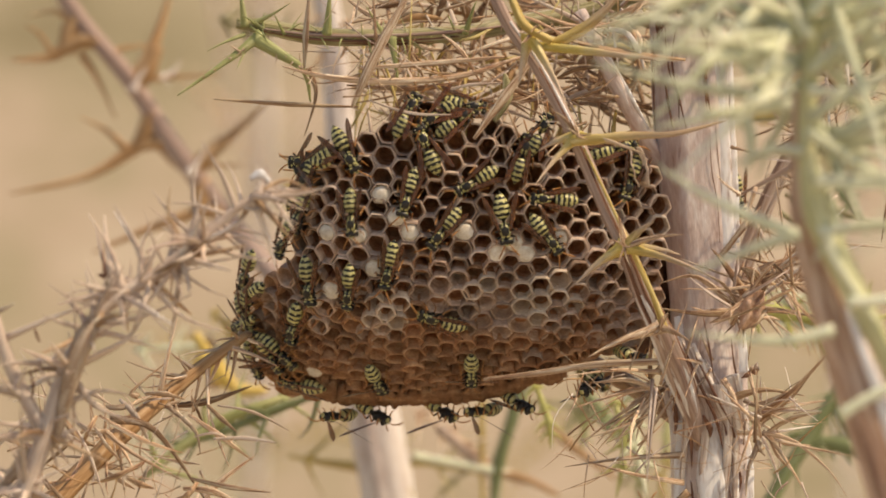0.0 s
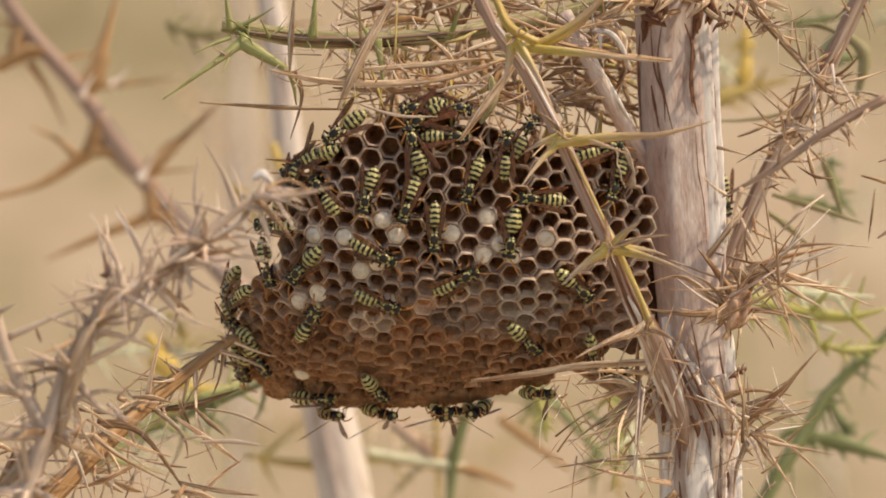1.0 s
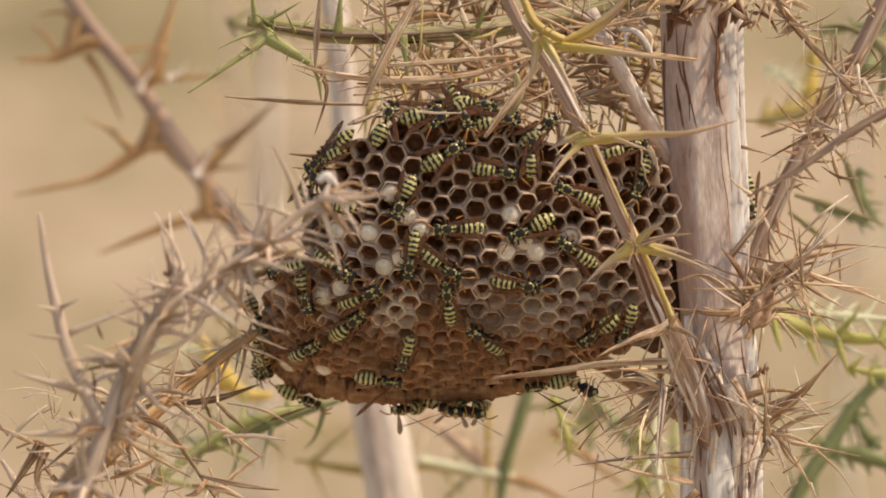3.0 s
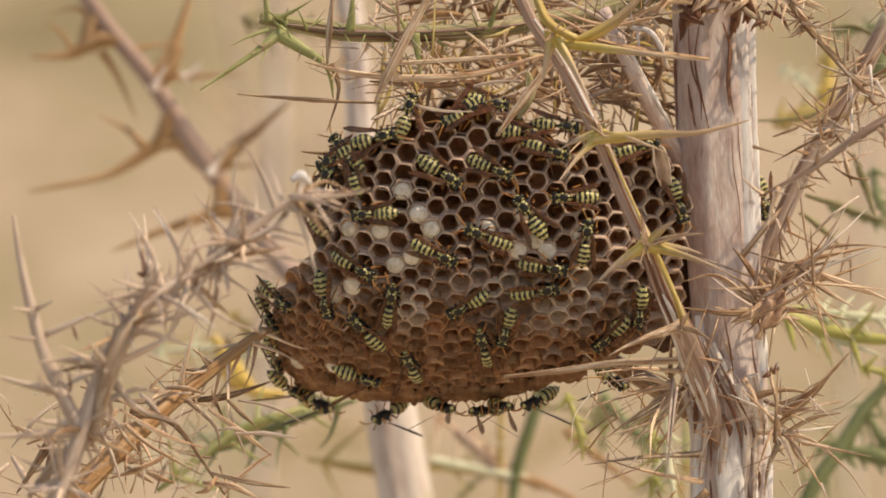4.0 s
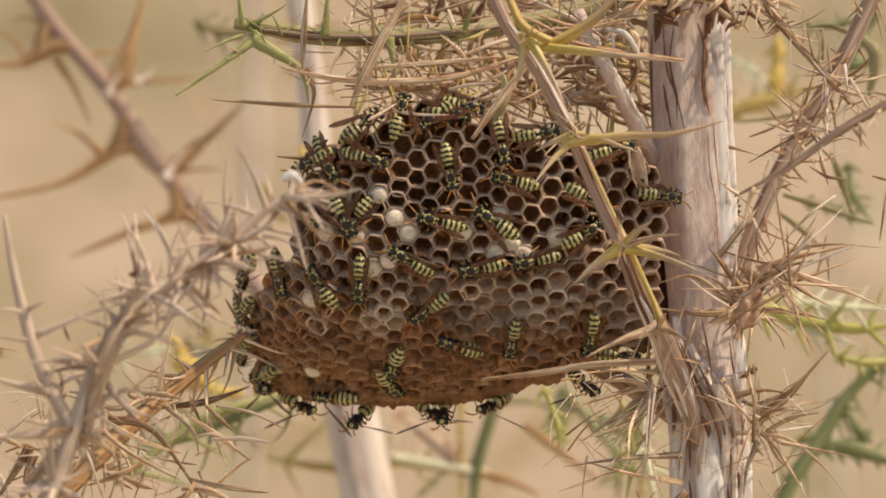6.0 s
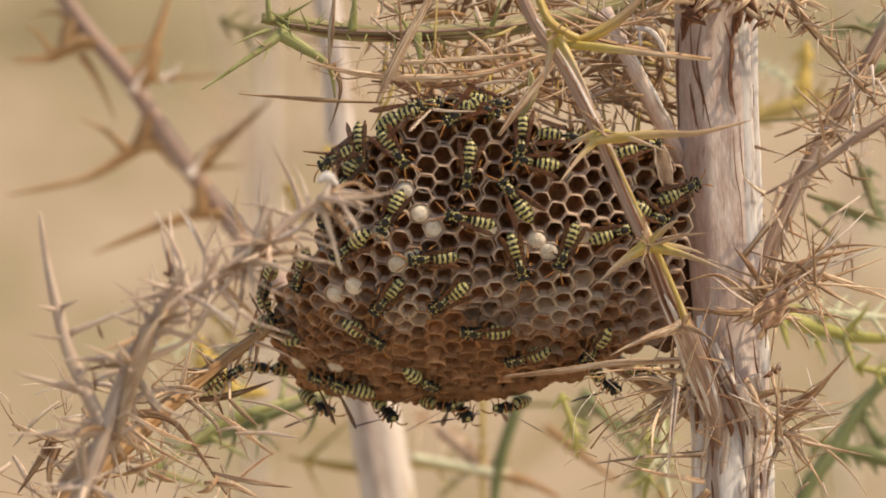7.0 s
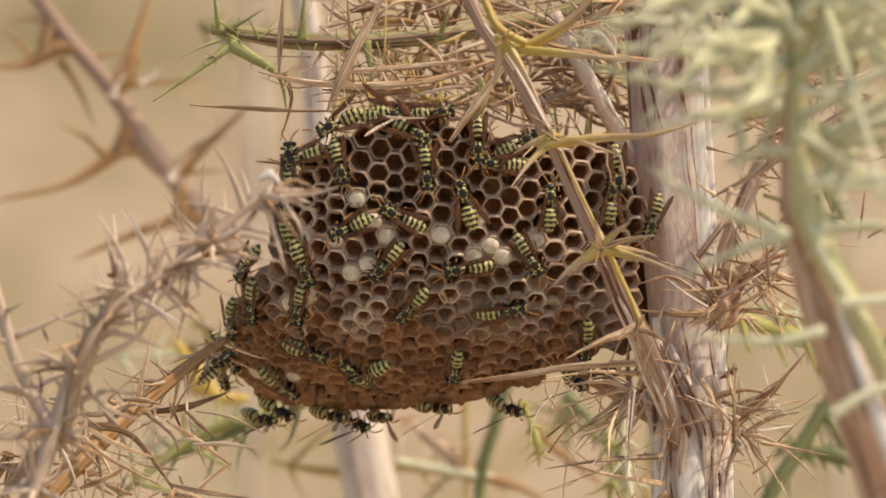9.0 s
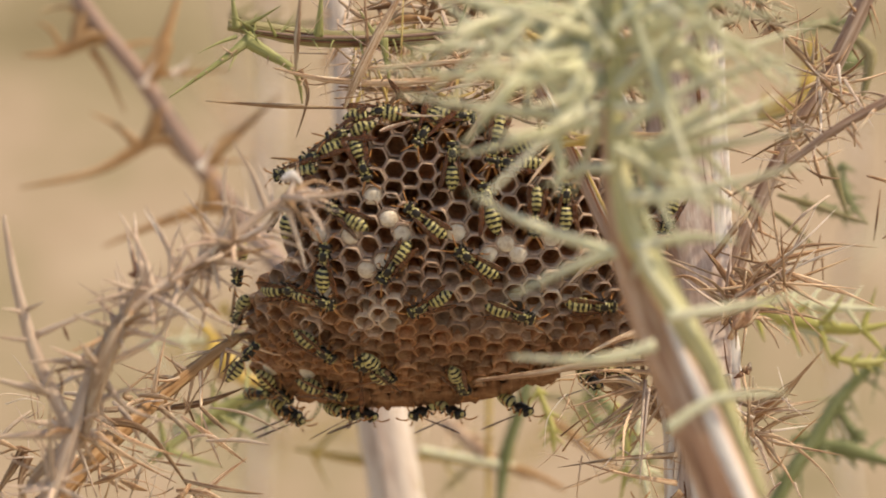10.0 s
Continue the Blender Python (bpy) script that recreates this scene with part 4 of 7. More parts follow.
def make_back_thistle():
    p = thing("thistle", BACK_BASE, "dry thistle behind the nest with a pale stem and orange-brown thorns", "thistle")
    w = 0.26
    limb(p, "stem", [(520, -120, w), (552, 100, w), (576, 350, w), (613, 640, w), (637, 780, w), (656, 882, w), (722, 1300, w), (860, 2600, w), (975, 4200, w)], [24, 26, 32, 46, 52, 54, 60, 64, 66], BARK_BACK, 36, 8, 7, 0.05, 0.05, seed=51, label="pale smooth dry stem")
    v = 0.27
    left = [(20, -80, v), (100, 42, v), (192, 152, v), (250, 240, v), (312, 322, v), (392, 425, v), (480, 530, v - 0.03), (620, 700, w)]
    limb(p, "branch", left, [17, 18, 19, 20, 20, 20, 21, 22], MAUVE, 14, 6, 5, 0.06, 0.06, seed=52, label="brownish-grey thorny branch")
    for pts, r in (([(205, 150, v), (240, 70, v), (268, -30, v)], 17), ([(200, 152, v), (270, 146, v), (360, 138, v)], 8), ([(85, 85, v), (50, 112, v), (-20, 118, v)], 17), ([(95, 60, v), (60, 30, v), (10, 40, v)], 8),
                   ([(105, 105, v), (135, 150, v), (168, 222, v)], 9), ([(215, 262, v), (120, 322, v), (-20, 355, v)], 14), ([(185, 272, v), (150, 240, v), (103, 218, v)], 8), ([(305, 305, v), (370, 250, v), (445, 180, v)], 14),
                   ([(310, 305, v), (350, 302, v), (402, 300, v)], 6), ([(325, 380, v), (230, 415, v), (130, 458, v)], 13), ([(360, 385, v), (345, 400, v), (322, 446, v)], 5), ([(60, 115, v), (30, 70, v), (5, 58, v)], 6), ([(160, 100, v), (210, 90, v), (235, 92, v)], 6), ([(230, 250, v), (260, 290, v), (280, 310, v)], 6)):
        limb(p, "thorn", pts, [r * 1.15, r * 0.64, r * 0.1], AMBERED, 8, 6, rough=0.08, flat=0.8, seed=int(abs(pts[-1][0])))
    for pts, r in (([(135, 82, v), (105, 82, v), (78, 100, v)], 17), ([(95, 40, v), (82, 70, v), (80, 100, v)], 15), ([(232, 205, v), (222, 240, v), (205, 272, v)], 17), ([(262, 262, v), (235, 262, v), (205, 270, v)], 13), ([(320, 325, v), (322, 360, v), (318, 390, v)], 16), ([(360, 385, v), (340, 384, v), (316, 388, v)], 12), ([(200, 160, v), (222, 135, v), (240, 90, v)], 17), ([(305, 318, v), (325, 290, v), (365, 252, v)], 15)):
        limb(p, "node", pts, [r * 1.2, r * 1.15, r * 0.8], AMBERED, 8, 5, rough=0.1, seed=int(pts[0][0]))
    for pts, r in (([(196, 172, v - 0.004), (206, 150, v - 0.004), (222, 128, v - 0.004)], 12), ([(298, 318, v - 0.004), (312, 298, v - 0.004), (330, 268, v - 0.004)], 12), ([(262, 142, v - 0.004), (276, 128, v - 0.004), (280, 112, v - 0.004)], 7), ([(250, 150, v), (256, 140, v), (262, 165, v)], 10)):
        thorn(p, pts, r * 1.15, BARK_PALE)
    for pts, r, m in (([(210, 868, 0.12), (330, 775, 0.12), (440, 725, 0.12), (560, 690, 0.13)], 11, LEAF), ([(560, 700, 0.12), (440, 742, 0.12), (330, 790, 0.12), (250, 800, 0.12)], 8, BLUISH), ([(250, 790, w), (370, 765, w), (480, 735, w)], 9, PALE_GREEN), ([(480, 815, w), (600, 832, w), (720, 826, w), (860, 850, w)], 9, YELLOWED),
                      ([(700, 730, w), (790, 790, w), (900, 870, w)], 8, STRAW), ([(1290, 210, w), (1340, 190, w), (1390, 175, w), (1470, 158, w)], 15, YELLOWED),
                      ([(1388, 80, w), (1384, 140, w), (1380, 190, w)], 15, BLOSSOM), ([(1300, 110, w), (1345, 130, w), (1380, 170, w)], 8, PALE_GREEN), ([(470, 330, w), (490, 370, w), (520, 400, w)], 9, YELLOWED), ([(330, 610, w), (345, 660, w), (350, 700, w)], 22, AMBERED),
                      ([(200, 630, w), (320, 622, w), (440, 640, w)], 9, PALE_GREEN), ([(340, 560, w), (372, 590, w), (380, 640, w)], 9, YELLOWED), ([(350, 40, w), (420, 60, w), (540, 50, w)], 11, GREEN)):
        lobed(p, pts, r * 1.5, m, int(pts[0][0]), 4)
    for pts, r, m in (([(905, 640, w), (880, 730, w), (852, 830, w), (842, 960, w)], 13, BLUISH), ([(700, 812, w), (780, 826, w), (850, 838, w), (905, 852, w)], 9, PALE_GREEN), ([(745, 760, w), (790, 800, w), (835, 845, w)], 11, BARK_BROWN), ([(935, 755, w), (985, 795, w), (1060, 850, w)], 9, AMBERED), ([(850, 840, w), (900, 852, w), (960, 880, w)], 9, AMBERED),
                      ([(880, 720, w), (940, 715, w), (1010, 730, w), (1060, 735, w)], 6, GREEN), ([(1000, 690, w), (1060, 760, w), (1120, 830, w)], 11, BLUISH), ([(822, 690, w), (822, 780, w), (824, 930, w)], 7, YELLOWED)):
        limb(p, "twig", pts, [r] * (len(pts) - 1) + [r * 0.4], m, 10, 6, rough=0.15, seed=int(pts[0][0]))
    for pts, r, m in (([(992, 700, w), (1004, 750, w), (998, 810, w)], 13, LEAF), ([(1010, 715, w), (985, 745, w), (962, 772, w)], 8, LEAF), ([(1148, 700, w), (1150, 780, w), (1144, 850, w)], 13, LEAF), ([(1098, 790, w), (1104, 830, w), (1098, 900, w)], 12, LEAF), ([(1160, 800, w), (1140, 850, w), (1150, 910, w)], 10, YELLOWED), ([(1120, 800, w), (1090, 840, w), (1060, 870, w)], 8, GREEN), ([(800, 830, w), (770, 860, w), (730, 900, w)], 8, GREEN)):
        lobed(p, pts, r, m, int(pts[0][0]), 3)
    thorns(p, [(520, -120, w), (560, 130, w), (640, 830, w)], 26, 130, 6, AMBERED, 53)
    for pts, r in (([(318, 640, w), (345, 662, w), (375, 690, w)], 26), ([(310, 600, w), (330, 630, w), (345, 660, w)], 12), ([(372, 690, w), (400, 700, w), (440, 700, w)], 14), ([(540, 262, w), (548, 290, w), (552, 312, w)], 10), ([(1386, 70, w), (1388, 92, w), (1386, 118, w)], 10)):
        limb(p, "bract", [(x, y, 0.23) for x, y, _ in pts], [r * 0.7, r, r * 0.5], BLOSSOM, 8, 5, rough=0.2, flat=0.6, seed=int(r), label="orange-yellow bract")
    return p


def make_ashen_thistle():
    p = thing("thistle", ASH_BASE, "ashen dead thistle with tangled pale thorns beside the nest", "thistle")
    w = -0.11
    main = [(40, 1000, w), (110, 882, w), (155, 760, w), (195, 650, w), (240, 570, w), (290, 522, w), (345, 492, w), (430, 430, w), (500, 372, w), (565, 335, w)]
    limb(p, "branch", [(420, 5050, w), (250, 2600, w), (60, 1300, w), *main], [34, 28, 20, 18, 16, 14, 13, 12, 11, 10, 9, 7, 4], ASHEN, 14, 6, 5, 0.08, 0.08, seed=61, label="ashen main branch")
    thorns(p, main[1:], 90, 110, 5, ASHEN, 62, 75)
    rng = random.Random(64)
    for x, y in ((290, 520), (345, 490), (440, 430), (530, 350), (200, 650), (155, 760), (400, 455), (240, 580), (120, 860)):
        for k in range(7):
            a, d, dw = radians(rng.uniform(0, 360)), rng.uniform(50, 150), rng.uniform(-0.02, 0.02)
            limb(p, "twig", [(x, y, w), (x + math.cos(a) * d * 0.5 + rng.uniform(-8, 8), y + math.sin(a) * d * 0.5 + rng.uniform(-8, 8), w + dw * 0.5), (x + math.cos(a) * d, y + math.sin(a) * d, w + dw)], [rng.uniform(5, 8), 4.5, 0.6], rng.choice((ASHEN, ASHEN, BARK_PALE, STRAW_DARK)), 6, 4, rough=0.12, seed=k)
    limb(p, "bud", [(526, 320, w), (545, 311, w), (560, 326, w)], [4, 9, 3], BARK_WHITE, 8, 5, rough=0.25, seed=66, label="bleached white bud")
    for pts, r in (([(254, 484, w), (266, 486, w), (284, 478, w)], 6), ([(262, 440, w), (264, 475, w), (268, 505, w)], 3), ([(128, 650, w), (135, 680, w), (130, 705, w)], 3), ([(138, 575, w), (143, 590, w), (148, 602, w)], 3)):
        limb(p, "withered_tip", pts, [r * 0.3, r, r * 0.3], CRACK, 6, 4, rough=0.2, seed=int(pts[0][1]))
    for pts, r in (([(172, 790, w), (206, 660, w - 0.004), (236, 590, w - 0.004), (266, 535, w)], 17), ([(60, 880, w), (120, 810, w), (190, 770, w)], 11)):
        limb(p, "blade", pts, spindle(r, len(pts)), STRAW, 8, 6, rough=0.12, flat=0.45, seed=int(r), label="tan dry leaf")
    spike = [(155, 770, w), (96, 645, w), (66, 548, w), (46, 455, w), (34, 378, w)]
    limb(p, "branch", spike, [13, 12, 10, 7, 2], ASHEN, 10, 6, seed=63)
    for a, b, r in (((68, 552), (28, 544), 6), ((70, 548), (106, 532), 6), ((84, 600), (15, 593), 6), ((90, 592), (262, 532), 7), ((110, 690), (-10, 660), 11), ((100, 690), (125, 640), 8), ((140, 765), (-20, 772), 12), ((150, 640), (72, 640), 7), ((120, 700), (68, 660), 8), ((130, 750), (52, 738), 8), ((165, 640), (205, 600), 7)):
        thorn(p, [(*a, w), (*b, w - 0.006)], r, ASHEN, seed=b[0])
    for pts, r in (([(295, 510, w), (280, 450, w), (238, 376, w)], 10), ([(440, 425, w), (424, 350, w), (430, 276, w)], 9), ([(500, 375, w), (475, 310, w), (440, 250, w)], 8), ([(265, 540, w), (268, 500, w), (262, 450, w)], 6), ([(320, 520, w), (280, 570, w), (262, 560, w)], 7),
                   ([(340, 495, w), (400, 560, w), (480, 590, w)], 7), ([(370, 470, w), (450, 465, w), (520, 455, w)], 7), ([(430, 430, w), (500, 420, w), (560, 440, w)], 8), ([(500, 372, w), (560, 350, w), (600, 345, w)], 8), ([(330, 505, w), (330, 440, w), (352, 390, w)], 7),
                   ([(240, 570, w), (330, 560, w), (420, 520, w)], 8), ([(200, 650, w), (300, 600, w), (340, 540, w)], 9), ([(410, 440, w), (380, 380, w), (385, 330, w)], 6), ([(540, 345, w), (548, 320, w), (535, 300, w)], 9), ([(550, 340, w), (590, 322, w), (640, 350, w)], 6),
                   ([(200, 660, w), (250, 720, w), (330, 750, w)], 10), ([(175, 720, w), (250, 690, w), (310, 700, w)], 9)):
        thorn(p, pts, r, ASHEN if r > 6 else STRAW_DARK, seed=int(pts[-1][0]))
    return p


def make_flank_thistle():
    p = thing("thistle", FLANK_BASE, "living blue-green thistle shoot behind the dead stem", "thistle")
    w = 0.18
    limb(p, "stem", [(1640, 560, w), (1568, 640, w), (1500, 705, w), (1450, 785, w), (1390, 880, w), (1330, 1050, w), (1300, 1600, w), (1360, 3000, w), (1412, 4300, w)], [6, 9, 12, 15, 15, 16, 18, 20, 22], BLUISH, 12, 6, 4, 0.1, 0.1, seed=71, label="blue-green shoot")
    for pts, r, m in (([(1450, 790, w), (1510, 800, w), (1620, 835, w)], 15, BLUISH), ([(1330, 535, w), (1400, 570, w), (1520, 590, w), (1600, 575, w)], 12, LIME), ([(1340, 560, w), (1430, 590, w), (1520, 620, w)], 7, PALE_GREEN), ([(1400, 540, w), (1470, 550, w), (1580, 555, w)], 10, PALE_GREEN),
                      ([(1395, 520, w), (1405, 560, w), (1425, 640, w)], 6, PALE_GREEN), ([(1490, 720, w), (1520, 770, w), (1545, 790, w)], 9, BLUISH), ([(1450, 785, w), (1420, 780, w), (1400, 810, w)], 7, BLUISH), ([(1480, 640, w), (1540, 650, w), (1600, 640, w)], 8, LIME),
                      ([(1100, 720, w), (1120, 800, w), (1105, 900, w)], 8, LIME), ([(1140, 700, w), (1140, 800, w), (1160, 900, w)], 10, PALE_GREEN), ([(960, 690, w), (985, 760, w), (990, 810, w)], 7, LIME), ([(1060, 740, w), (1100, 770, w), (1160, 790, w)], 7, BLUISH),
                      ([(1500, 290, w), (1510, 350, w), (1545, 400, w)], 8, BLUISH), ([(1420, 360, w), (1480, 375, w), (1530, 400, w)], 9, BLUISH), ([(1530, 60, w), (1500, 110, w), (1560, 110, w)], 20, BLUISH), ([(1560, 30, w), (1460, 48, w), (1410, 50, w)], 7, BLUISH)):
        lobed(p, [(x, y, d - (0.07 if m in (LIME, PALE_GREEN) else 0)) for x, y, d in pts], r * 1.7, m, int(pts[0][0] + pts[0][1]), 4)
    thorns(p, [(1568, 640, w), (1500, 705, w), (1450, 785, w), (1390, 880, w)], 24, 90, 5, BLUISH, 72)
    return p


def make_fore_thistle():
    p = thing("thistle", FORE_BASE, "pale green living thistle with needle leaves and a brown stem", "thistle")
    w = -0.23
    axis = [(1070, -120, w), (1085, 60, w), (1086, 250, w), (1096, 400, w), (1118, 480, w), (1158, 580, w), (1218, 720, w), (1284, 880, w)]
    limb(p, "stem", [*axis, (1500, 1500, w), (1630, 2700, w), (1760, 5800, w)], [10, 13, 17, 20, 25, 31, 36, 40, 44, 46, 48], FORE_BARK, 20, 7, 6, 0.08, 0.06, seed=81, label="brown dry lower stem")
    limb(p, "branch", [(1074, -120, w - 0.008), (1088, 60, w - 0.008), (1092, 250, w - 0.008), (1114, 400, w - 0.008), (1158, 480, w - 0.008), (1214, 580, w - 0.008), (1262, 660, w - 0.006), (1310, 780, w - 0.006), (1350, 880, w - 0.006)], [8, 11, 14, 17, 20, 18, 14, 9, 5], OLIVE_STEM, 14, 6, 4, 0.1, 0.08, seed=82, label="pale green winged stem")
    # white line that paints the highlight on the lower stem's right edge
    limb(p, "ridge", [(1180, 570, w - 0.010), (1222, 660, w - 0.010), (1250, 720, w - 0.010), (1282, 800, w - 0.010), (1316, 880, w - 0.010), (1394, 1060, w - 0.010)], [3, 9, 12, 13, 12, 12], BARK_WHITE, 10, 6, rough=0.1, flat=0.5, seed=84)
    rng = random.Random(83)
    for k in range(80):
        f = 0.8 * rng.random() ** 1.3
        y = -160 + 640 * f
        x = 1080 + 50 * max(f, 0) ** 1.5
        a = rng.uniform(-75, 45) + rng.choice((0, 180))
        d = rng.uniform(170, 520) * (1 - 0.5 * f)
        ca, sa = math.cos(radians(a)), math.sin(radians(a))
        sa = -sa if abs(a) < 90 else sa
        if ca < 0 and y > 190:
            continue
        dw = rng.uniform(-0.05, 0.04)
        limb(p, "leaf", [(x, y, w), (x + ca * d * 0.5, y + sa * d * 0.5 + rng.uniform(-7, 7), w + dw * 0.6), (x + ca * d, y + sa * d, w + dw)], [rng.uniform(7, 11), rng.uniform(7, 10), 1.5], PALE_GREEN, 6, 4, rough=0.1, flat=0.5, seed=k)
        if rng.random() < 0.5:
            e = rng.uniform(-1, 1)
            limb(p, "leaf", [(x + ca * d * 0.45, y + sa * d * 0.45, w + dw * 0.5), (x + ca * d * 0.6 - sa * e * 40, y + sa * d * 0.6 + ca * e * 40, w + dw), (x + ca * d * 0.7 - sa * e * 90, y + sa * d * 0.7 + ca * e * 90, w + dw)], [7, 6, 1], PALE_GREEN, 5, 3, flat=0.5, seed=k + 300)
    for pts in ([(1035, 230), (950, 125), (850, 55), (740, -30)], [(1040, 205), (930, 200), (830, 188), (700, 166)], [(1050, 150), (880, 135), (690, 128)], [(1085, 262), (1180, 312), (1275, 390)], [(1120, 345), (1240, 335), (1430, 292)],
                [(1080, 445), (1000, 420), (920, 388), (825, 338)], [(1090, 445), (1010, 474), (900, 525)], [(980, 245), (992, 290), (985, 345)], [(1060, 215), (950, 240), (815, 275)], [(1120, 440), (1220, 420), (1310, 428)], [(1110, 350), (1180, 352), (1260, 345)],
                [(1140, 430), (1150, 480), (1240, 600)], [(1160, 610), (1060, 636), (900, 632)], [(1180, 760), (1270, 705), (1400, 695)], [(1085, 100), (1000, -20), (900, -120)], [(1085, 160), (1200, 60), (1380, 20)], [(1090, 240), (1230, 150), (1400, 100)], [(1080, 60), (1180, -60), (1260, -140)],
                [(1085, 300), (1030, 300), (960, 330)], [(1085, 190), (1130, 190), (1230, 180)], [(1180, 560), (1290, 545), (1430, 520)]):
        limb(p, "leaf", [(*q, w - 0.012) for q in pts], [10, 9, 7, 1.5] if len(pts) == 4 else [10, 8, 1.5], PALE_GREEN, 7, 6, rough=0.1, flat=0.5, seed=pts[1][0])
    return p


def make_far_thistle():
    p = thing("thistle", FAR_BASE, "bleached far-off dry thistle stalks in the field", "thistle")
    w = 1.5
    for pts, r in (([(440, -200, w), (455, 200, w), (450, 500, w), (440, 880, w), (430, 1700, w), (420, 3100, w)], 24), ([(330, -200, w), (380, 100, w), (450, 420, w), (470, 800, w)], 12), ([(1500, 950, w), (1470, 600, w), (1500, 300, w), (1480, -100, w)], 14)):
        limb(p, "stem", pts, [r] * len(pts), BARK_PALE, 12, 5, seed=int(r))
    for pts, r, m in (([(450, 300, w), (380, 200, w), (300, 120, w)], 22, STRAW), ([(455, 350, w), (520, 250, w), (560, 160, w)], 20, ASHEN), ([(445, 600, w), (340, 620, w), (220, 600, w)], 22, YELLOWED), ([(450, 800, w), (560, 760, w), (690, 770, w)], 20, YELLOWED), ([(330, 860, w), (250, 800, w), (120, 790, w)], 20, PALE_GREEN), ([(1480, 650, w), (1400, 560, w), (1340, 540, w)], 20, YELLOWED), ([(1490, 450, w), (1560, 380, w), (1600, 300, w)], 16, PALE_GREEN), ([(900, 820, w), (960, 760, w), (1060, 740, w)], 20, YELLOWED), ([(900, 820, w), (860, 900, w), (840, 1100, w)], 12, YELLOWED), ([(330, 860, w), (420, 900, w), (440, 1000, w)], 10, PALE_GREEN)):
        lobed(p, pts, r, m, int(pts[2][0]), 4)
    return p


FAR_BASE = Vector((-0.10, 1.5, 0.0))
far_thistle = make_far_thistle()
nest_thistle = make_nest_thistle()
back_thistle = make_back_thistle()
ashen_thistle = make_ashen_thistle()
flank_thistle = make_flank_thistle()
fore_thistle = make_fore_thistle()


# ---- the nest ----
COMB_EYE = (800, 350)


def bow(s, flat_to, rate, limit):
    """Across and back for a profile that stays straight to flat_to and then curls at rate degrees a mm; returns (across, back, tilt)."""
    if s <= flat_to:
        return s, 0.0, 0.0
    k, d = radians(rate), s - flat_to
    d1 = min(d, limit / rate)
    across, back, tilt = flat_to + math.sin(k * d1) / k, (1 - math.cos(k * d1)) / k, k * d1
    d2 = d - d1
    return across + d2 * math.cos(tilt), back + d2 * math.sin(tilt), tilt


def comb_point(p, q):
    """Comb face at p mm to the right and q mm up along it: place, right-hand tangent, upward tangent, outward normal."""
    if p < 0:
        across, back1, tilt1 = bow(-p, 13.0, 1.25, 62)
        x, tilt1 = -across, -tilt1
    else:
        x, back1, tilt1 = bow(p, 20.0, 0.6, 30)
    if q < 0:
        down, back2, tilt2 = bow(-q, 4.0, 1.12, 58)
        y = -down
    else:
        y, back2, tilt2 = bow(q, 8.0, 0.9, 30)
        tilt2 = -tilt2
    back2 += 0.0
    spot = at(COMB_EYE[0], COMB_EYE[1], -0.012) + (RIGHT * x + UP * y + AWAY * (back1 + back2)) / 1000
    right = (RIGHT * math.cos(tilt1) + AWAY * math.sin(tilt1)).normalized()
    up = (UP * math.cos(tilt2) - AWAY * math.sin(tilt2)) if q < 0 else (UP * math.cos(tilt2) + AWAY * math.sin(-tilt2))
    normal = right.cross(up).normalized()
    normal = normal if normal.dot(AWAY) < 0 else -normal
    up = (up - normal * up.dot(normal)).normalized()
    return spot, up.cross(normal).normalized(), up, normal


def plan(v):
    """The plan place at which a point is met from the lens."""
    d = v - EYE
    k = REACH / d.dot(AWAY) / GRID
    return 784 + d.dot(RIGHT) * k, 441 - d.dot(UP) * k


def on_comb(x, y):
    """The comb coordinates met at a plan place."""
    p, q = (x - COMB_EYE[0]) * 0.15, (COMB_EYE[1] - y) * 0.15
    for _ in range(30):
        u, v = plan(comb_point(p, q)[0])
        p, q = p + (x - u) * 0.13, q - (y - v) * 0.13
    return p, q


OUTLINE = [(640, 228), (700, 200), (770, 195), (850, 208), (930, 232), (1030, 250), (1125, 268), (1162, 292), (1178, 360), (1176, 470), (1160, 560), (1135, 612), (1000, 652), (860, 698),
           (700, 710), (500, 694), (458, 640), (455, 560), (470, 500), (512, 450), (528, 380), (560, 320), (600, 268)]


def inside(x, y):
    hit = False
    for (x0, y0), (x1, y1) in zip(OUTLINE, OUTLINE[1:] + OUTLINE[:1]):
        if (y0 > y) != (y1 > y) and x < (x1 - x0) * (y - y0) / (y1 - y0) + x0:
            hit = not hit
    return hit


CELL = 5.15


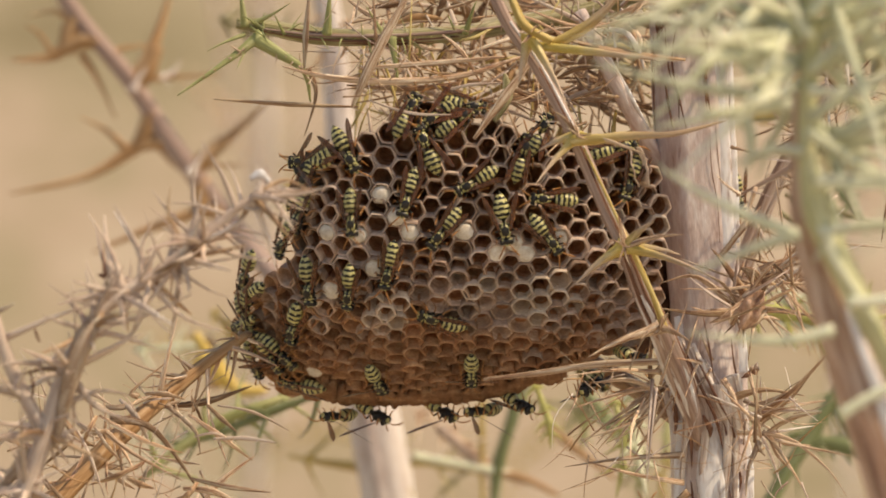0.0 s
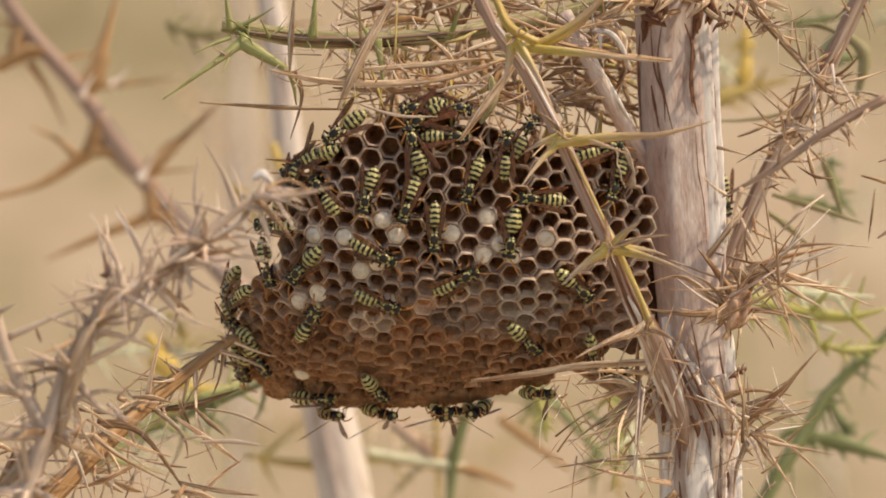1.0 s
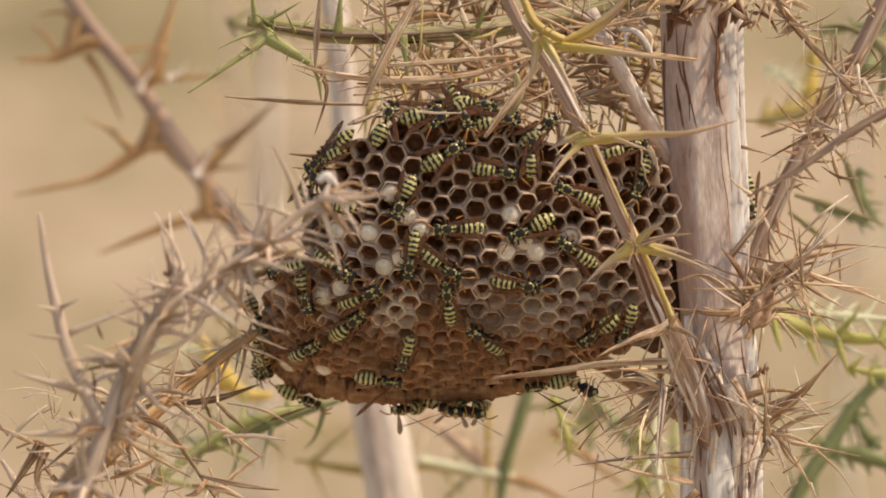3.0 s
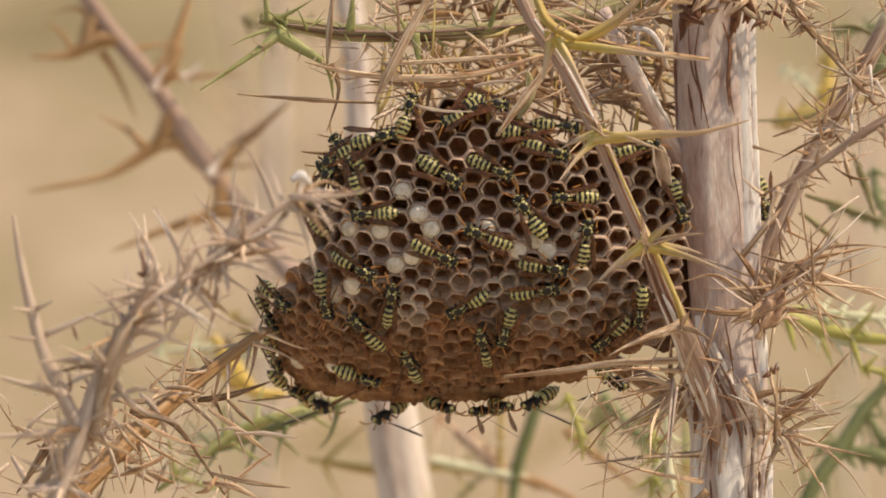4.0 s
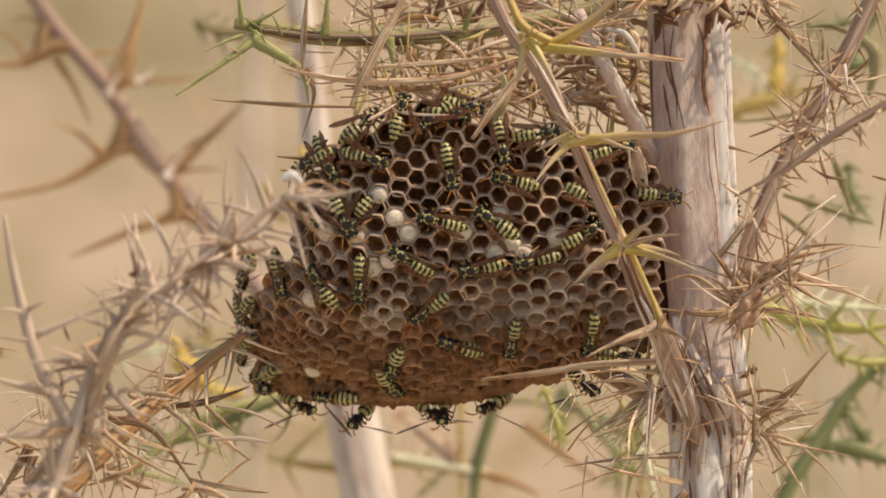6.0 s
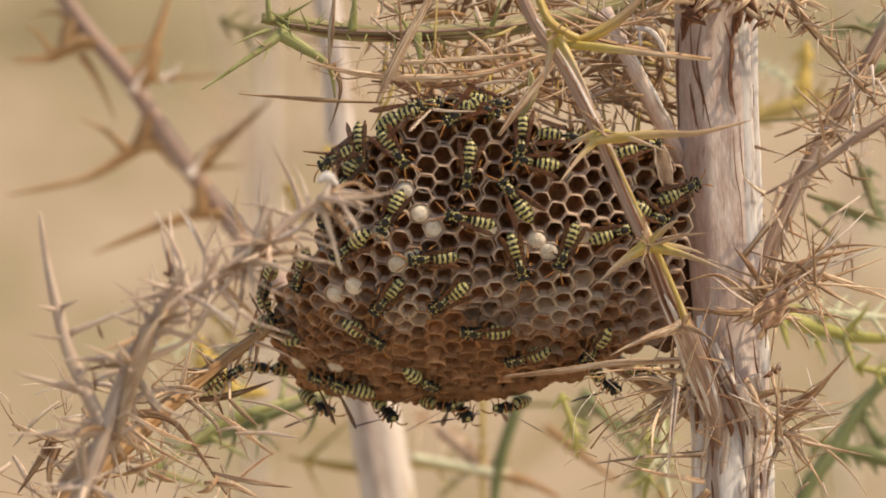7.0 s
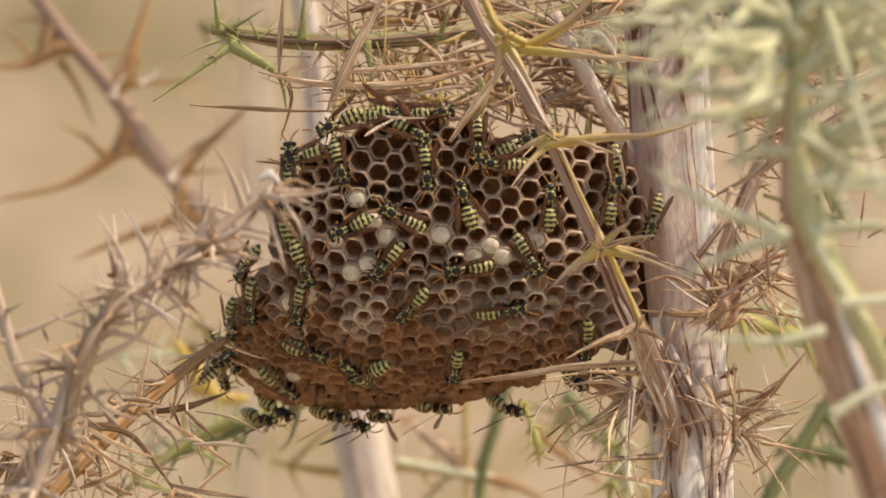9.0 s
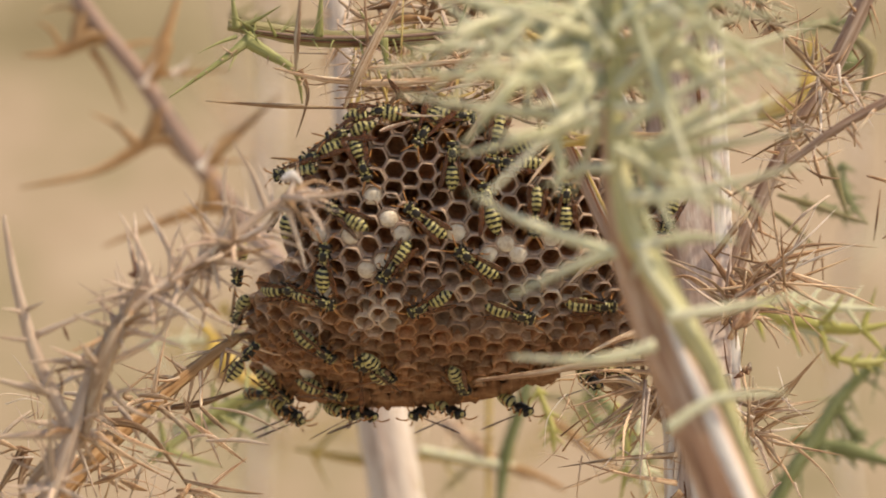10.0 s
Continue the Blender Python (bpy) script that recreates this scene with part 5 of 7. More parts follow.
def cell_mesh(k, deep, edge, worn=False):
    """One paper cell, six-sided and thin-walled, its mouth flaring to an uneven rim; it opens along +z. deep: mm to its floor; worn: rounder and thick-lipped."""
    rng = random.Random(900 + k)
    s = Shape()
    rings = [(2.2, -deep - 0.8, 0.0), (3.0, -2.6, 0.0), (3.06, -0.5, 0.0), (2.96, -0.1, 0.1), (2.76, 0.04, 0.35), (2.6, -0.12, 0.5), (2.5, -0.7, 0.55),
             (2.4, -2.2, 0.6), (2.28, -4.2, 0.65), (1.7, -deep, 0.8)]
    if worn:
        rings = [(2.2, -deep - 1.2, 0.0), (3.0, -2.6, 0.0), (3.06, -0.7, 0.0), (2.98, -0.12, 0.2), (2.84, 0.03, 0.5), (2.66, -0.12, 0.75), (2.5, -0.7, 0.9),
                 (2.3, -0.5 * deep, 1.0), (1.8, -0.85 * deep, 1.0), (1.1, -deep, 1.0)]
    wob = [(rng.uniform(-0.18, 0.18), rng.uniform(0.93, 1.03)) for _ in range(6)]
    nick = [rng.uniform(-0.16, 0.06) for _ in range(12)]
    verts = []
    for i, (r, z, soft) in enumerate(rings):
        for j in range(12):
            a = radians(30 * j + 30)
            corner = 1.0 if j % 2 == 0 else 0.866
            kr = corner + (0.93 - corner) * soft
            w0, w1 = wob[j // 2], wob[((j + 1) // 2) % 6]
            dz, kw = (w0[0] + w1[0]) / 2 + nick[j], (w0[1] + w1[1]) / 2
            kw = 1 + (kw - 1) * (0 if i < 4 else 1)
            verts.append((r * kr * kw * math.cos(a) / 1000, r * kr * kw * math.sin(a) / 1000, (z + dz * (1 if 1 <= i < 7 else 0)) / 1000))
    n = len(rings)
    faces = [(i * 12 + j, i * 12 + (j + 1) % 12, (i + 1) * 12 + (j + 1) % 12, (i + 1) * 12 + j) for i in range(n - 1) for j in range(12)]
    faces.append(tuple(range(n * 12 - 12, n * 12)))
    s.add(verts, faces)
    # floor and deep walls: browner paper, which also paints the light's falloff inside
    s.slots = [1 if 12 <= f < (96 if worn else 84) else 0 for f in range(len(faces))]
    return s.mesh("cell", [PAPER, edge], True)


NEST_REST = Matrix.Translation(at(1000, 440, 0.012))
CAPS = [(693, 345), (690, 388), (744, 405), (832, 394), (884, 385), (880, 432), (914, 440), (940, 432), (985, 430), (587, 424), (650, 420), (703, 450), (665, 487), (593, 524), (563, 518), (490, 655), (560, 664)]


def make_nest():
    nest = new("wasp_nest")
    nest.matrix_basis = NEST_REST
    tagged(nest, "open grey-brown paper wasp nest with hexagonal cells and white capped ones", "wasp nest")
    inv = NEST_REST.inverted()
    rng = random.Random(77)
    brown, grey, bare = ([cell_mesh(k + 30 * j, 7.0 + 0.35 * k, m) for k in range(9)] for j, m in ((0, RIM), (1, RIM_GREY), (2, RIM_PALE)))
    mid_brown, mid_grey, mid_bare = ([cell_mesh(k + 30 * j + 400, 5.6 + 0.3 * k, m, k % 3 > 0) for k in range(9)] for j, m in ((0, RIM_BROWN), (1, RIM), (2, RIM_PALE)))
    low_brown, low_grey, low_bare = ([cell_mesh(k + 30 * j + 200, 3.4 + 0.35 * k, m, True) for k in range(9)] for j, m in ((0, RIM_BROWN), (1, RIM), (2, RIM_PALE)))
    spots = []
    for i in range(-26, 27):
        for j in range(-26, 27):
            a, b = CELL * (i + 0.5 * j), CELL * 0.866 * j
            # the rows swing round from rising at the left of the comb to falling at its right
            turn = radians(24)
            p, q = a * math.cos(turn) - b * math.sin(turn), a * math.sin(turn) + b * math.cos(turn)
            if abs(p) < 78 and -95 < q < 48:
                n1, n2 = noise.noise((p * 0.06, q * 0.06, 5)), noise.noise((p * 0.06, q * 0.06, 15))
                spot = comb_point(p + n1 * 2.8 + rng.uniform(-0.25, 0.25), q + n2 * 2.8 + rng.uniform(-0.25, 0.25))
                x, y = plan(spot[0])
                if inside(x, y):
                    spots.append((x, y, spot))
    spots.sort(key=lambda v: math.hypot((v[0] - 830) / 1.4, v[1] - 430))
    rest = Shape()
    near = [sorted((v[2][0] - u[2][0]).length for v in spots)[1:7] for u in spots]
    for k, (x, y, (c, right, up, normal)) in enumerate(spots):
        # browner towards foot and left: paper tone, with the comb's shading painted in
        tone = 0.6 * noise.noise((x * 0.012, y * 0.012, 8)) + max(0, (y - 530) / 190) + max(0, (620 - x) / 400) + rng.uniform(-0.3, 0.3)
        bleached = math.hypot((x - 985) / 1.5, y - 530) < 40 or math.hypot(x - 850, (y - 525) * 1.5) < 40 or math.hypot(x - 1135, y - 370) < 60 or math.hypot((x - 690) / 1.6, y - 550) < 26
        mid = (y - 430 + 60 * noise.noise((x * 0.01, y * 0.01, 3))) / 70 > rng.random() or (600 - x) / 80 > rng.random()
        low = (y - 505 + 60 * noise.noise((x * 0.01, y * 0.01, 3))) / 70 > rng.random() or (560 - x) / 80 > rng.random()
        kinds = (low_brown, low_grey, low_bare) if low else (mid_brown, mid_grey, mid_bare) if mid else (brown, grey, bare)
        me = rng.choice(kinds[2] if bleached and rng.random() < 0.65 else kinds[0] if tone > 0.28 else kinds[1])
        basis = Matrix((right, up, normal)).transposed().to_4x4()
        # every mouth hangs a little downwards
        wide = min(max(sum(near[k]) / 6 / (CELL / 1000) * 1.04, 0.96), 1.14)
        swell = 0.0013 * noise.noise((x * 0.015, y * 0.015, 21)) - rng.uniform(0, 0.0008 if low else 0.0002)
        m = inv @ Matrix.Translation(c + normal * swell) @ basis @ Matrix.Rotation(rng.uniform(-0.05, 0.05) + 0.2, 4, "X") @ Matrix.Rotation(rng.uniform(-0.05, 0.05), 4, "Y") @ Matrix.Rotation(turn + rng.choice(range(6)) * math.pi / 3, 4, "Z") @ Matrix.Diagonal((wide, wide, 1, 1))
        if k < 300:
            ob = new("cell", me)
            ob.parent = nest
            ob.matrix_basis = m
        else:
            rest.add([m @ v.co for v in me.vertices], [tuple(f.vertices) for f in me.polygons])
            rest.slots[-len(me.polygons):] = [0 if f.material_index == 0 else 1 if tone > 0.28 else 2 for f in me.polygons]
    ob = new("comb_edge", rest.mesh("comb_edge", [PAPER, RIM_BROWN, RIM]))
    ob.parent = nest
    tagged(ob, "smaller cells round the edge of the comb", kind="stuff")
    cap = Shape()
    verts, rings = [], [(2.5, -0.4), (2.32, 0.35), (1.75, 0.95), (1.0, 1.25), (0.25, 1.32)]
    cap.add([(r * math.cos(j * math.pi / 6) / 1000, r * math.sin(j * math.pi / 6) / 1000, z / 1000) for r, z in rings for j in range(12)],
            [(i * 12 + j, i * 12 + (j + 1) % 12, (i + 1) * 12 + (j + 1) % 12, (i + 1) * 12 + j) for i in range(4) for j in range(12)] + [tuple(range(48, 60))])
    cap_mesh = cap.mesh("cap", SILK)
    taken = set()
    for cx, cy in CAPS:
        x, y, (c, right, up, normal) = min(spots, key=lambda s: (s[0] - cx) ** 2 + (s[1] - cy) ** 2)
        if (x, y) in taken:
            continue
        taken.add((x, y))
        ob = new("cap", cap_mesh)
        ob.parent = nest
        ob.matrix_basis = inv @ Matrix.Translation(c - normal * 0.0006) @ Matrix((right, up, normal)).transposed().to_4x4() @ Matrix.Diagonal((*[rng.uniform(0.94, 1.06) for _ in range(2)], rng.uniform(0.55, 1.15), 1))
        tagged(ob, "domed white silk cell cap")
    # papery back of the comb
    back = Shape()
    keep = {}
    cols, rows = range(-64, 60, 2), range(-84, 38, 2)
    for q in rows:
        for p in cols:
            c, right, up, normal = comb_point(p, q)
            x, y = plan(c)
            if inside(800 + (x - 800) * 1.02, 450 + (y - 450) * 1.02):
                keep[p, q] = len(back.verts)
                back.verts.append(tuple(c - normal * (0.0105 + 0.0012 * noise.noise((p * 0.3, q * 0.3, 1)))))
    for (p, q) in keep:
        quad = [(p, q), (p + 2, q), (p + 2, q + 2), (p, q + 2)]
        if all(k in keep for k in quad):
            back.faces.append(tuple(keep[k] for k in quad))
            back.slots.append(0)
    ob = new("comb_back", back.mesh("comb_back", PAPER))
    ob.parent = nest
    ob.matrix_basis = inv
    mod = ob.modifiers.new("thick", "SOLIDIFY")
    mod.thickness, mod.offset = 0.003, 0
    # torn brown paper along the foot of the comb
    lip, edge = Shape(), []
    for k in range(161):
        x = 492 + 518 * k / 160
        y = float(np.interp(x, [470, 500, 700, 860, 1000, 1020], [672, 690, 705, 694, 656, 650]))
        c, right, up, normal = comb_point(*on_comb(x, y))
        bob = 0.0009 * noise.noise((x * 0.03, 4, 2)) + 0.0008 * noise.noise((x * 0.11, 1, 2))
        rag = 0.0022 * noise.noise((x * 0.06, 7, 2)) + 0.0012 * noise.noise((x * 0.21, 3, 2))
        c = c + up * 0.006 * max(0.0, (590 - x) / 98) ** 2 - normal * 0.001 * max(0.0, (560 - x) / 68)
        edge.append((c - normal * 0.0012 + up * (0.0032 + 3.0 * rag + 0.003 * max(0, (620 - x) / 130)), c + normal * (0.0005 + bob + 0.5 * rag) + up * (0.0022 + rag), c + normal * (0.001 + bob) - up * (0.0024 + bob), c - normal * 0.004 - up * (0.0044 + 2 * bob), c - normal * 0.012 - up * 0.001))
    lip.add([v for row in edge for v in row], [(k * 5 + i, k * 5 + i + 1, k * 5 + i + 6, k * 5 + i + 5) for k in range(160) for i in range(4)])
    ob = new("paper_lip", lip.mesh("paper_lip", RIM_BROWN))
    ob.parent = nest
    ob.matrix_basis = inv
    mod = ob.modifiers.new("thick", "SOLIDIFY")
    mod.thickness, mod.offset = 0.0006, 0
    tagged(ob, "torn reddish-brown paper edge")
    c, right, up, normal = comb_point(*on_comb(1128, 296))
    tear = Shape()
    sheet = []
    for i in range(9):
        for j in range(7):
            u, v = i / 8 - 0.5, j / 6 - 0.5
            half = 0.0042 * (1 - 1.6 * u * u) + 0.0006 * noise.noise((i * 1.3, j * 0.9, 6))
            sheet.append((v * half + 0.0005 * noise.noise((i * 0.8, 2, 9)), u * 0.0105 + 0.0006 * noise.noise((j * 1.1, 5, 3)), 0.0042 * v * v * 4 + 0.0012 * noise.noise((u * 3, v * 3, 12))))
    tear.add(sheet, [(i * 7 + j, i * 7 + j + 1, i * 7 + j + 8, i * 7 + j + 7) for i in range(8) for j in range(6)])
    ob = new("torn_flap", tear.mesh("torn_flap", RIM_PALE))
    ob.parent = nest
    ob.matrix_basis = inv @ Matrix.Translation(c + normal * 0.0006) @ Matrix((right, up, normal)).transposed().to_4x4() @ Matrix.Rotation(0.25, 4, "Z")
    mod = ob.modifiers.new("thick", "SOLIDIFY")
    mod.thickness, mod.offset = 0.0003, 0
    tagged(ob, "pale torn paper flap")
    # stalk made wide and dark: it paints the shade between comb and stem
    stalk = Shape()
    stalk.tube([at(1122, 232, 0.020), at(1142, 300, 0.019), at(1152, 400, 0.019), at(1156, 500, 0.019), at(1150, 575, 0.019), at(1130, 620, 0.019)], [0.0025, 0.0058, 0.0068, 0.007, 0.0058, 0.002], 18, 7, 0.9, 4, 0.1, 0.25, seed=31)
    ob = new("stalk", stalk.mesh("stalk", GAP_SHADE))
    ob.parent = nest
    ob.matrix_basis = inv
    tagged(ob, "comb stalk, widened and darkened to stand for the shaded gap")
    return nest


nest = make_nest()


# ---- wasps ----
def wasp_parts(splay):
    """The meshes of one wasp, in metres: head towards +x, back up; splay: how far the wings stand off, in degrees."""
    k = 0.001
    out = []
    s = Shape()
    s.ball((5.5, 0, 0.1), (1.0, 1.7, 1.35), 8, 14)
    for side in (-1, 1):
        s.ball((6.25, side * 0.45, 0.75), (0.35, 0.35, 0.3), 4, 8, 1)
        s.ball((4.95, side * 0.95, 1.0), (0.28, 0.45, 0.22), 4, 8, 1)
    s.ball((6.35, 0, -0.35), (0.35, 0.7, 0.7), 5, 8, 1)
    out.append(("head", s, [INK, LEMON]))
    for side in (-1, 1):
        s = Shape()
        s.ball((5.6, side * 1.25, 0.25), (0.75, 0.6, 1.05), 6, 10)
        out.append(("eye", s, [INK]))
    s = Shape()
    s.ball((2.7, 0, 0.25), (2.25, 1.62, 1.55), 18, 30)
    for f, corners in enumerate(s.faces):
        u, v, w = (sum(s.verts[i][n] for i in corners) / 4 for n in range(3))
        u, v, w = (u - 2.7) / 2.25, abs(v) / 1.62, (w - 0.25) / 1.55
        collar = 0.60 < u < 0.80 and v > 0.1
        flank = -0.3 < u < 0.5 and 0.6 < v < 0.8
        shield = -0.62 < u < -0.4 and 0.08 < v < 0.5
        rear = u < -0.72 and 0.12 < v
        s.slots[f] = 1 if w > -0.1 and (collar or flank or shield or rear) else 0
    s.tube([Vector((0.8, 0, 0.1)), Vector((0.2, 0, 0.0)), Vector((-0.3, 0, 0.1))], [0.7, 0.38, 0.6], 8, 3)
    out.append(("thorax", s, [INK, LEMON]))
    s = Shape()
    prof = [(0.1, 0.35), (-0.4, 0.95), (-1.1, 1.6), (-2.0, 1.98), (-3.0, 2.08), (-4.2, 1.92), (-5.4, 1.55), (-6.4, 1.05), (-7.1, 0.5), (-7.6, 0.08)]
    rings, sides, verts = 46, 20, []
    for i in range(rings + 1):
        x = 0.1 - 7.7 * i / rings
        r = np.interp(-x, [-q[0] for q in prof], [q[1] for q in prof])
        seg = ((-x + 0.3) % 1.42) / 1.42
        r *= 1 + 0.035 * math.sin(seg * math.pi)
        for j in range(sides):
            a = 2 * math.pi * j / sides
            verts.append((x, r * math.cos(a), r * 0.9 * math.sin(a) + 0.1 - 0.006 * x * x))
    faces, slots = [], []
    for i in range(rings):
        x = 0.1 - 7.7 * (i + 0.5) / rings
        seg = ((-x + 0.3) % 1.42) / 1.42
        for j in range(sides):
            faces.append((i * sides + j, i * sides + (j + 1) % sides, (i + 1) * sides + (j + 1) % sides, (i + 1) * sides + j))
            a = 2 * math.pi * (j + 0.5) / sides
            up = math.sin(a)
            edge = 0.38 + 0.40 * max(0, 1 - abs(a - math.pi / 2) / 0.3) + 0.3 * max(0, 1 - abs(abs(a - math.pi / 2) - 0.95) / 0.3)
            slots.append(0 if seg < edge or (x > -0.5 and up > 0) else 1)
    k0 = len(s.verts)
    s.verts += verts
    s.faces += faces
    s.slots += slots
    out.append(("abdomen", s, [INK, LEMON]))
    for side in (-1, 1):
        s = Shape()
        a = radians(180 - side * splay)
        d = Vector((math.cos(a), math.sin(a), 0.0))
        c = Vector((3.0, side * 1.35, 1.35))
        across = Vector((-d.y, d.x, 0)) * side
        s.tube([c, c + d * 2.5 + across * 0.1, c + d * 6 + across * 0.2 + Vector((0, 0, 0.1)), c + d * 8.6 + across * 0.1, c + d * 10.4], [0.24, 0.52, 0.78, 0.74, 0.14], 8, 4, 1.0, side=across)
        drop = 0.6 if splay > 30 else 0.0
        s.verts = [(v[0], v[1], 1.5 + (v[2] - 1.5) * 0.16 + drop * math.hypot(v[0] - c.x, v[1] - c.y)) for v in s.verts]
        out.append(("wing", s, [WING]))
    for side in (-1, 1):
        for x, fx, reach in ((4.0, 5.2, 2.8), (2.8, 2.5, 3.3), (1.6, -1.2, 3.5)):
            s = Shape()
            knee = Vector((x * 0.6 + fx * 0.4, side * (1.2 + reach * 0.42), 0.9))
            s.tube([Vector((x, side * 0.8, -0.8)), knee], [0.32, 0.26], 6, 2)
            s.tube([knee, Vector((fx, side * reach * 0.9, -1.2)), Vector((fx + (0.9 if fx > 2 else -1.0), side * reach, -2.25))], [0.24, 0.17, 0.08], 6, 3, slot=1)
            out.append(("leg", s, [INK, AMBER]))
        s = Shape()
        s.tube([Vector((6.2, side * 0.45, 0.7)), Vector((7.2, side * 1.1, 1.3)), Vector((8.6, side * 2.0, 0.9)), Vector((9.6, side * 2.7, 0.0))], [0.14, 0.2, 0.22, 0.14], 6, 3)
        out.append(("antenna", s, [AMBER]))
    for name, s, mats in out:
        s.verts = [(v[0] * k, v[1] * k, v[2] * k) for v in s.verts]
    return [(name, s.mesh(name, mats), "") for name, s, mats in out]


def make_wasp(splay, size):
    w = new("paper_wasp")
    w.scale = (size, size, size)
    made = {}
    for name, me, _ in wasp_parts(splay):
        ob = new(name, me)
        ob.parent = made.get({"antenna": "head", "eye": "head", "wing": "thorax", "leg": "thorax"}.get(name), w)
        made[name] = ob
    return tagged(w, "black and yellow banded paper wasp crawling on the nest", "wasp", "wasps on the nest")


WASP_KINDS = []
CRAWLS = []


def crawl(rows):
    """One wasp: seconds, plan place on the comb at rest, and heading in degrees (0 to the right, 90 up)."""
    n = len(CRAWLS)
    if n < 4:
        WASP_KINDS.append(make_wasp((7, 12, 18, 36)[n], (1.0, 0.96, 1.03, 0.98)[n]))
        w = WASP_KINDS[n]
    else:
        low = sum(r[2] for r in rows) / len(rows) > 640
        w = copy_thing(WASP_KINDS[3 if low else (0, 1, 2, 0, 1)[n % 5]], Matrix())
    CRAWLS.append((w, rows))


def comb_foot(x):
    return float(np.interp(x, [455, 500, 700, 860, 1000, 1130], [640, 690, 703, 692, 652, 604]))


def wasp_pose(x, y, heading, size):
    """On the comb face; past its foot the wasp hangs under the paper lip, feet up."""
    x = 458 - 0.3 * min(60, 458 - x) if x < 458 else x
    foot = comb_foot(x)
    low = min(max((y - foot) / 16, 0.0), 1.0)
    c, right, up, normal = comb_point(*on_comb(x, min(y, foot + 2 + 0.25 * max(0, min(y - foot, 40)))))
    normal = normal.lerp((-UP * 0.85 + AWAY * (0.3 + 0.3 * math.sin(x * 0.05))).normalized(), low).normalized()
    up = (up - normal * up.dot(normal)).normalized()
    right = up.cross(normal)
    turned = 90 - 40 * math.cos(radians(heading))
    a = radians(heading + 0.9 * low * ((turned - heading + 180) % 360 - 180))
    fore = right * math.cos(a) + up * math.sin(a)
    lift = 0.0024 - 0.0004 * low
    c = c + low * UP * (0.0007 - min(0.0036, 0.4 * max(0.0, y - foot) * GRID))
    return Matrix.Translation(c + normal * lift + AWAY * low * (0.0015 * math.sin(x * 0.05) - 0.0025)) @ Matrix((fore, normal.cross(fore), normal)).transposed().to_4x4()


def make_stray(label, rows):
    """A wasp off the comb: seconds, plan place with depth, and turn."""
    w = copy_thing(WASP_KINDS[1], Matrix())
    tagged(w, label, "wasp")
    return w, [(t, Matrix.Translation(at(x, y, d)) @ pose(0, 0, 0, rx, ry, rz)) for t, x, y, d, rx, ry, rz in rows]


def between(rows, t):
    for a, b in zip(rows, rows[1:]):
        if a[0] <= t <= b[0]:
            f = (t - a[0]) / max(b[0] - a[0], 1e-6)
            return [u + (v - u) * f for u, v in zip(a[1:], b[1:])]
    return list(rows[-1][1:])


crawl([(0, 727, 205, 63), (0.25, 749, 197, 127), (0.5, 771, 189, 190), (1, 780, 188, 194), (1.5, 770, 193, 207), (2, 774, 200, 197), (2.75, 795, 197, 268), (3.5, 817, 193, 340), (4, 788, 208, 387), (4.5, 797, 212, 364), (5, 794, 209, 372), (6.5, 806, 201, 348), (7, 808, 201, 350), (7.5, 798, 195, 377), (8, 814, 198, 377), (9, 813, 197, 365), (9.5, 817, 195, 336), (10, 821, 205, 353)])
crawl([(0, 815, 216, 35), (0.5, 837, 202, 18), (1, 820, 240, 0), (1.5, 825, 187, 10), (3.5, 883, 230, 11), (4, 891, 241, -5), (5, 951, 301, -22), (6.5, 1095, 373, -34), (7, 1112, 381, -26), (7.5, 1104, 353, -59), (8, 1122, 349, -27), (8.25, 1119, 357, 25), (8.5, 1117, 365, 77), (9, 1124, 352, 85), (10, 1124, 352, 85)])
crawl([(0, 624, 267, -61), (0.5, 614, 240, -90), (1, 644, 224, -145), (1.5, 650, 226, -90), (1.75, 680, 218, -38), (2, 710, 211, 14), (3.5, 757, 204, 16), (4, 632, 254, 13), (4.5, 644, 222, -18), (5, 651, 233, 30), (6.5, 653, 220, 37), (7, 675, 213, 28), (7.5, 672, 210, 26), (8, 677, 201, 78), (8.5, 679, 205, 127), (8.75, 667, 209, 165), (9, 654, 212, 204), (9.5, 636, 228, 203), (10, 643, 232, 196)])
crawl([(0, 562, 286, 180), (0.5, 561, 280, 184), (1, 597, 273, 200), (1.5, 609, 243, 216), (1.67, 624, 240, 274), (1.83, 639, 237, 333), (2, 654, 234, 392), (3.5, 680, 216, 443), (4, 687, 213, 432), (4.5, 710, 209, 413), (4.75, 718, 203, 452), (5, 726, 196, 492), (5.75, 719, 204, 449), (6.5, 713, 212, 406), (7, 707, 201, 377), (7.5, 719, 204, 348), (8, 728, 205, 351), (8.5, 726, 204, 352), (9, 729, 201, 362), (9.5, 738, 202, 344), (10, 735, 205, 350)])
crawl([(0, 632, 378, -87), (0.5, 646, 298, -24), (0.75, 665, 317, -65), (1, 684, 335, -106), (1.5, 684, 340, -108), (2, 682, 332, -103), (3.5, 713, 363, -121), (4, 633, 385, -176), (4.5, 640, 378, -142), (5, 638, 381, -143), (6.5, 647, 384, -120), (7, 659, 384, -116), (7.5, 671, 389, -137), (8, 678, 388, -164), (8.5, 682, 388, -167), (9, 669, 394, -155), (9.5, 670, 389, -161), (10, 636, 379, -212)])
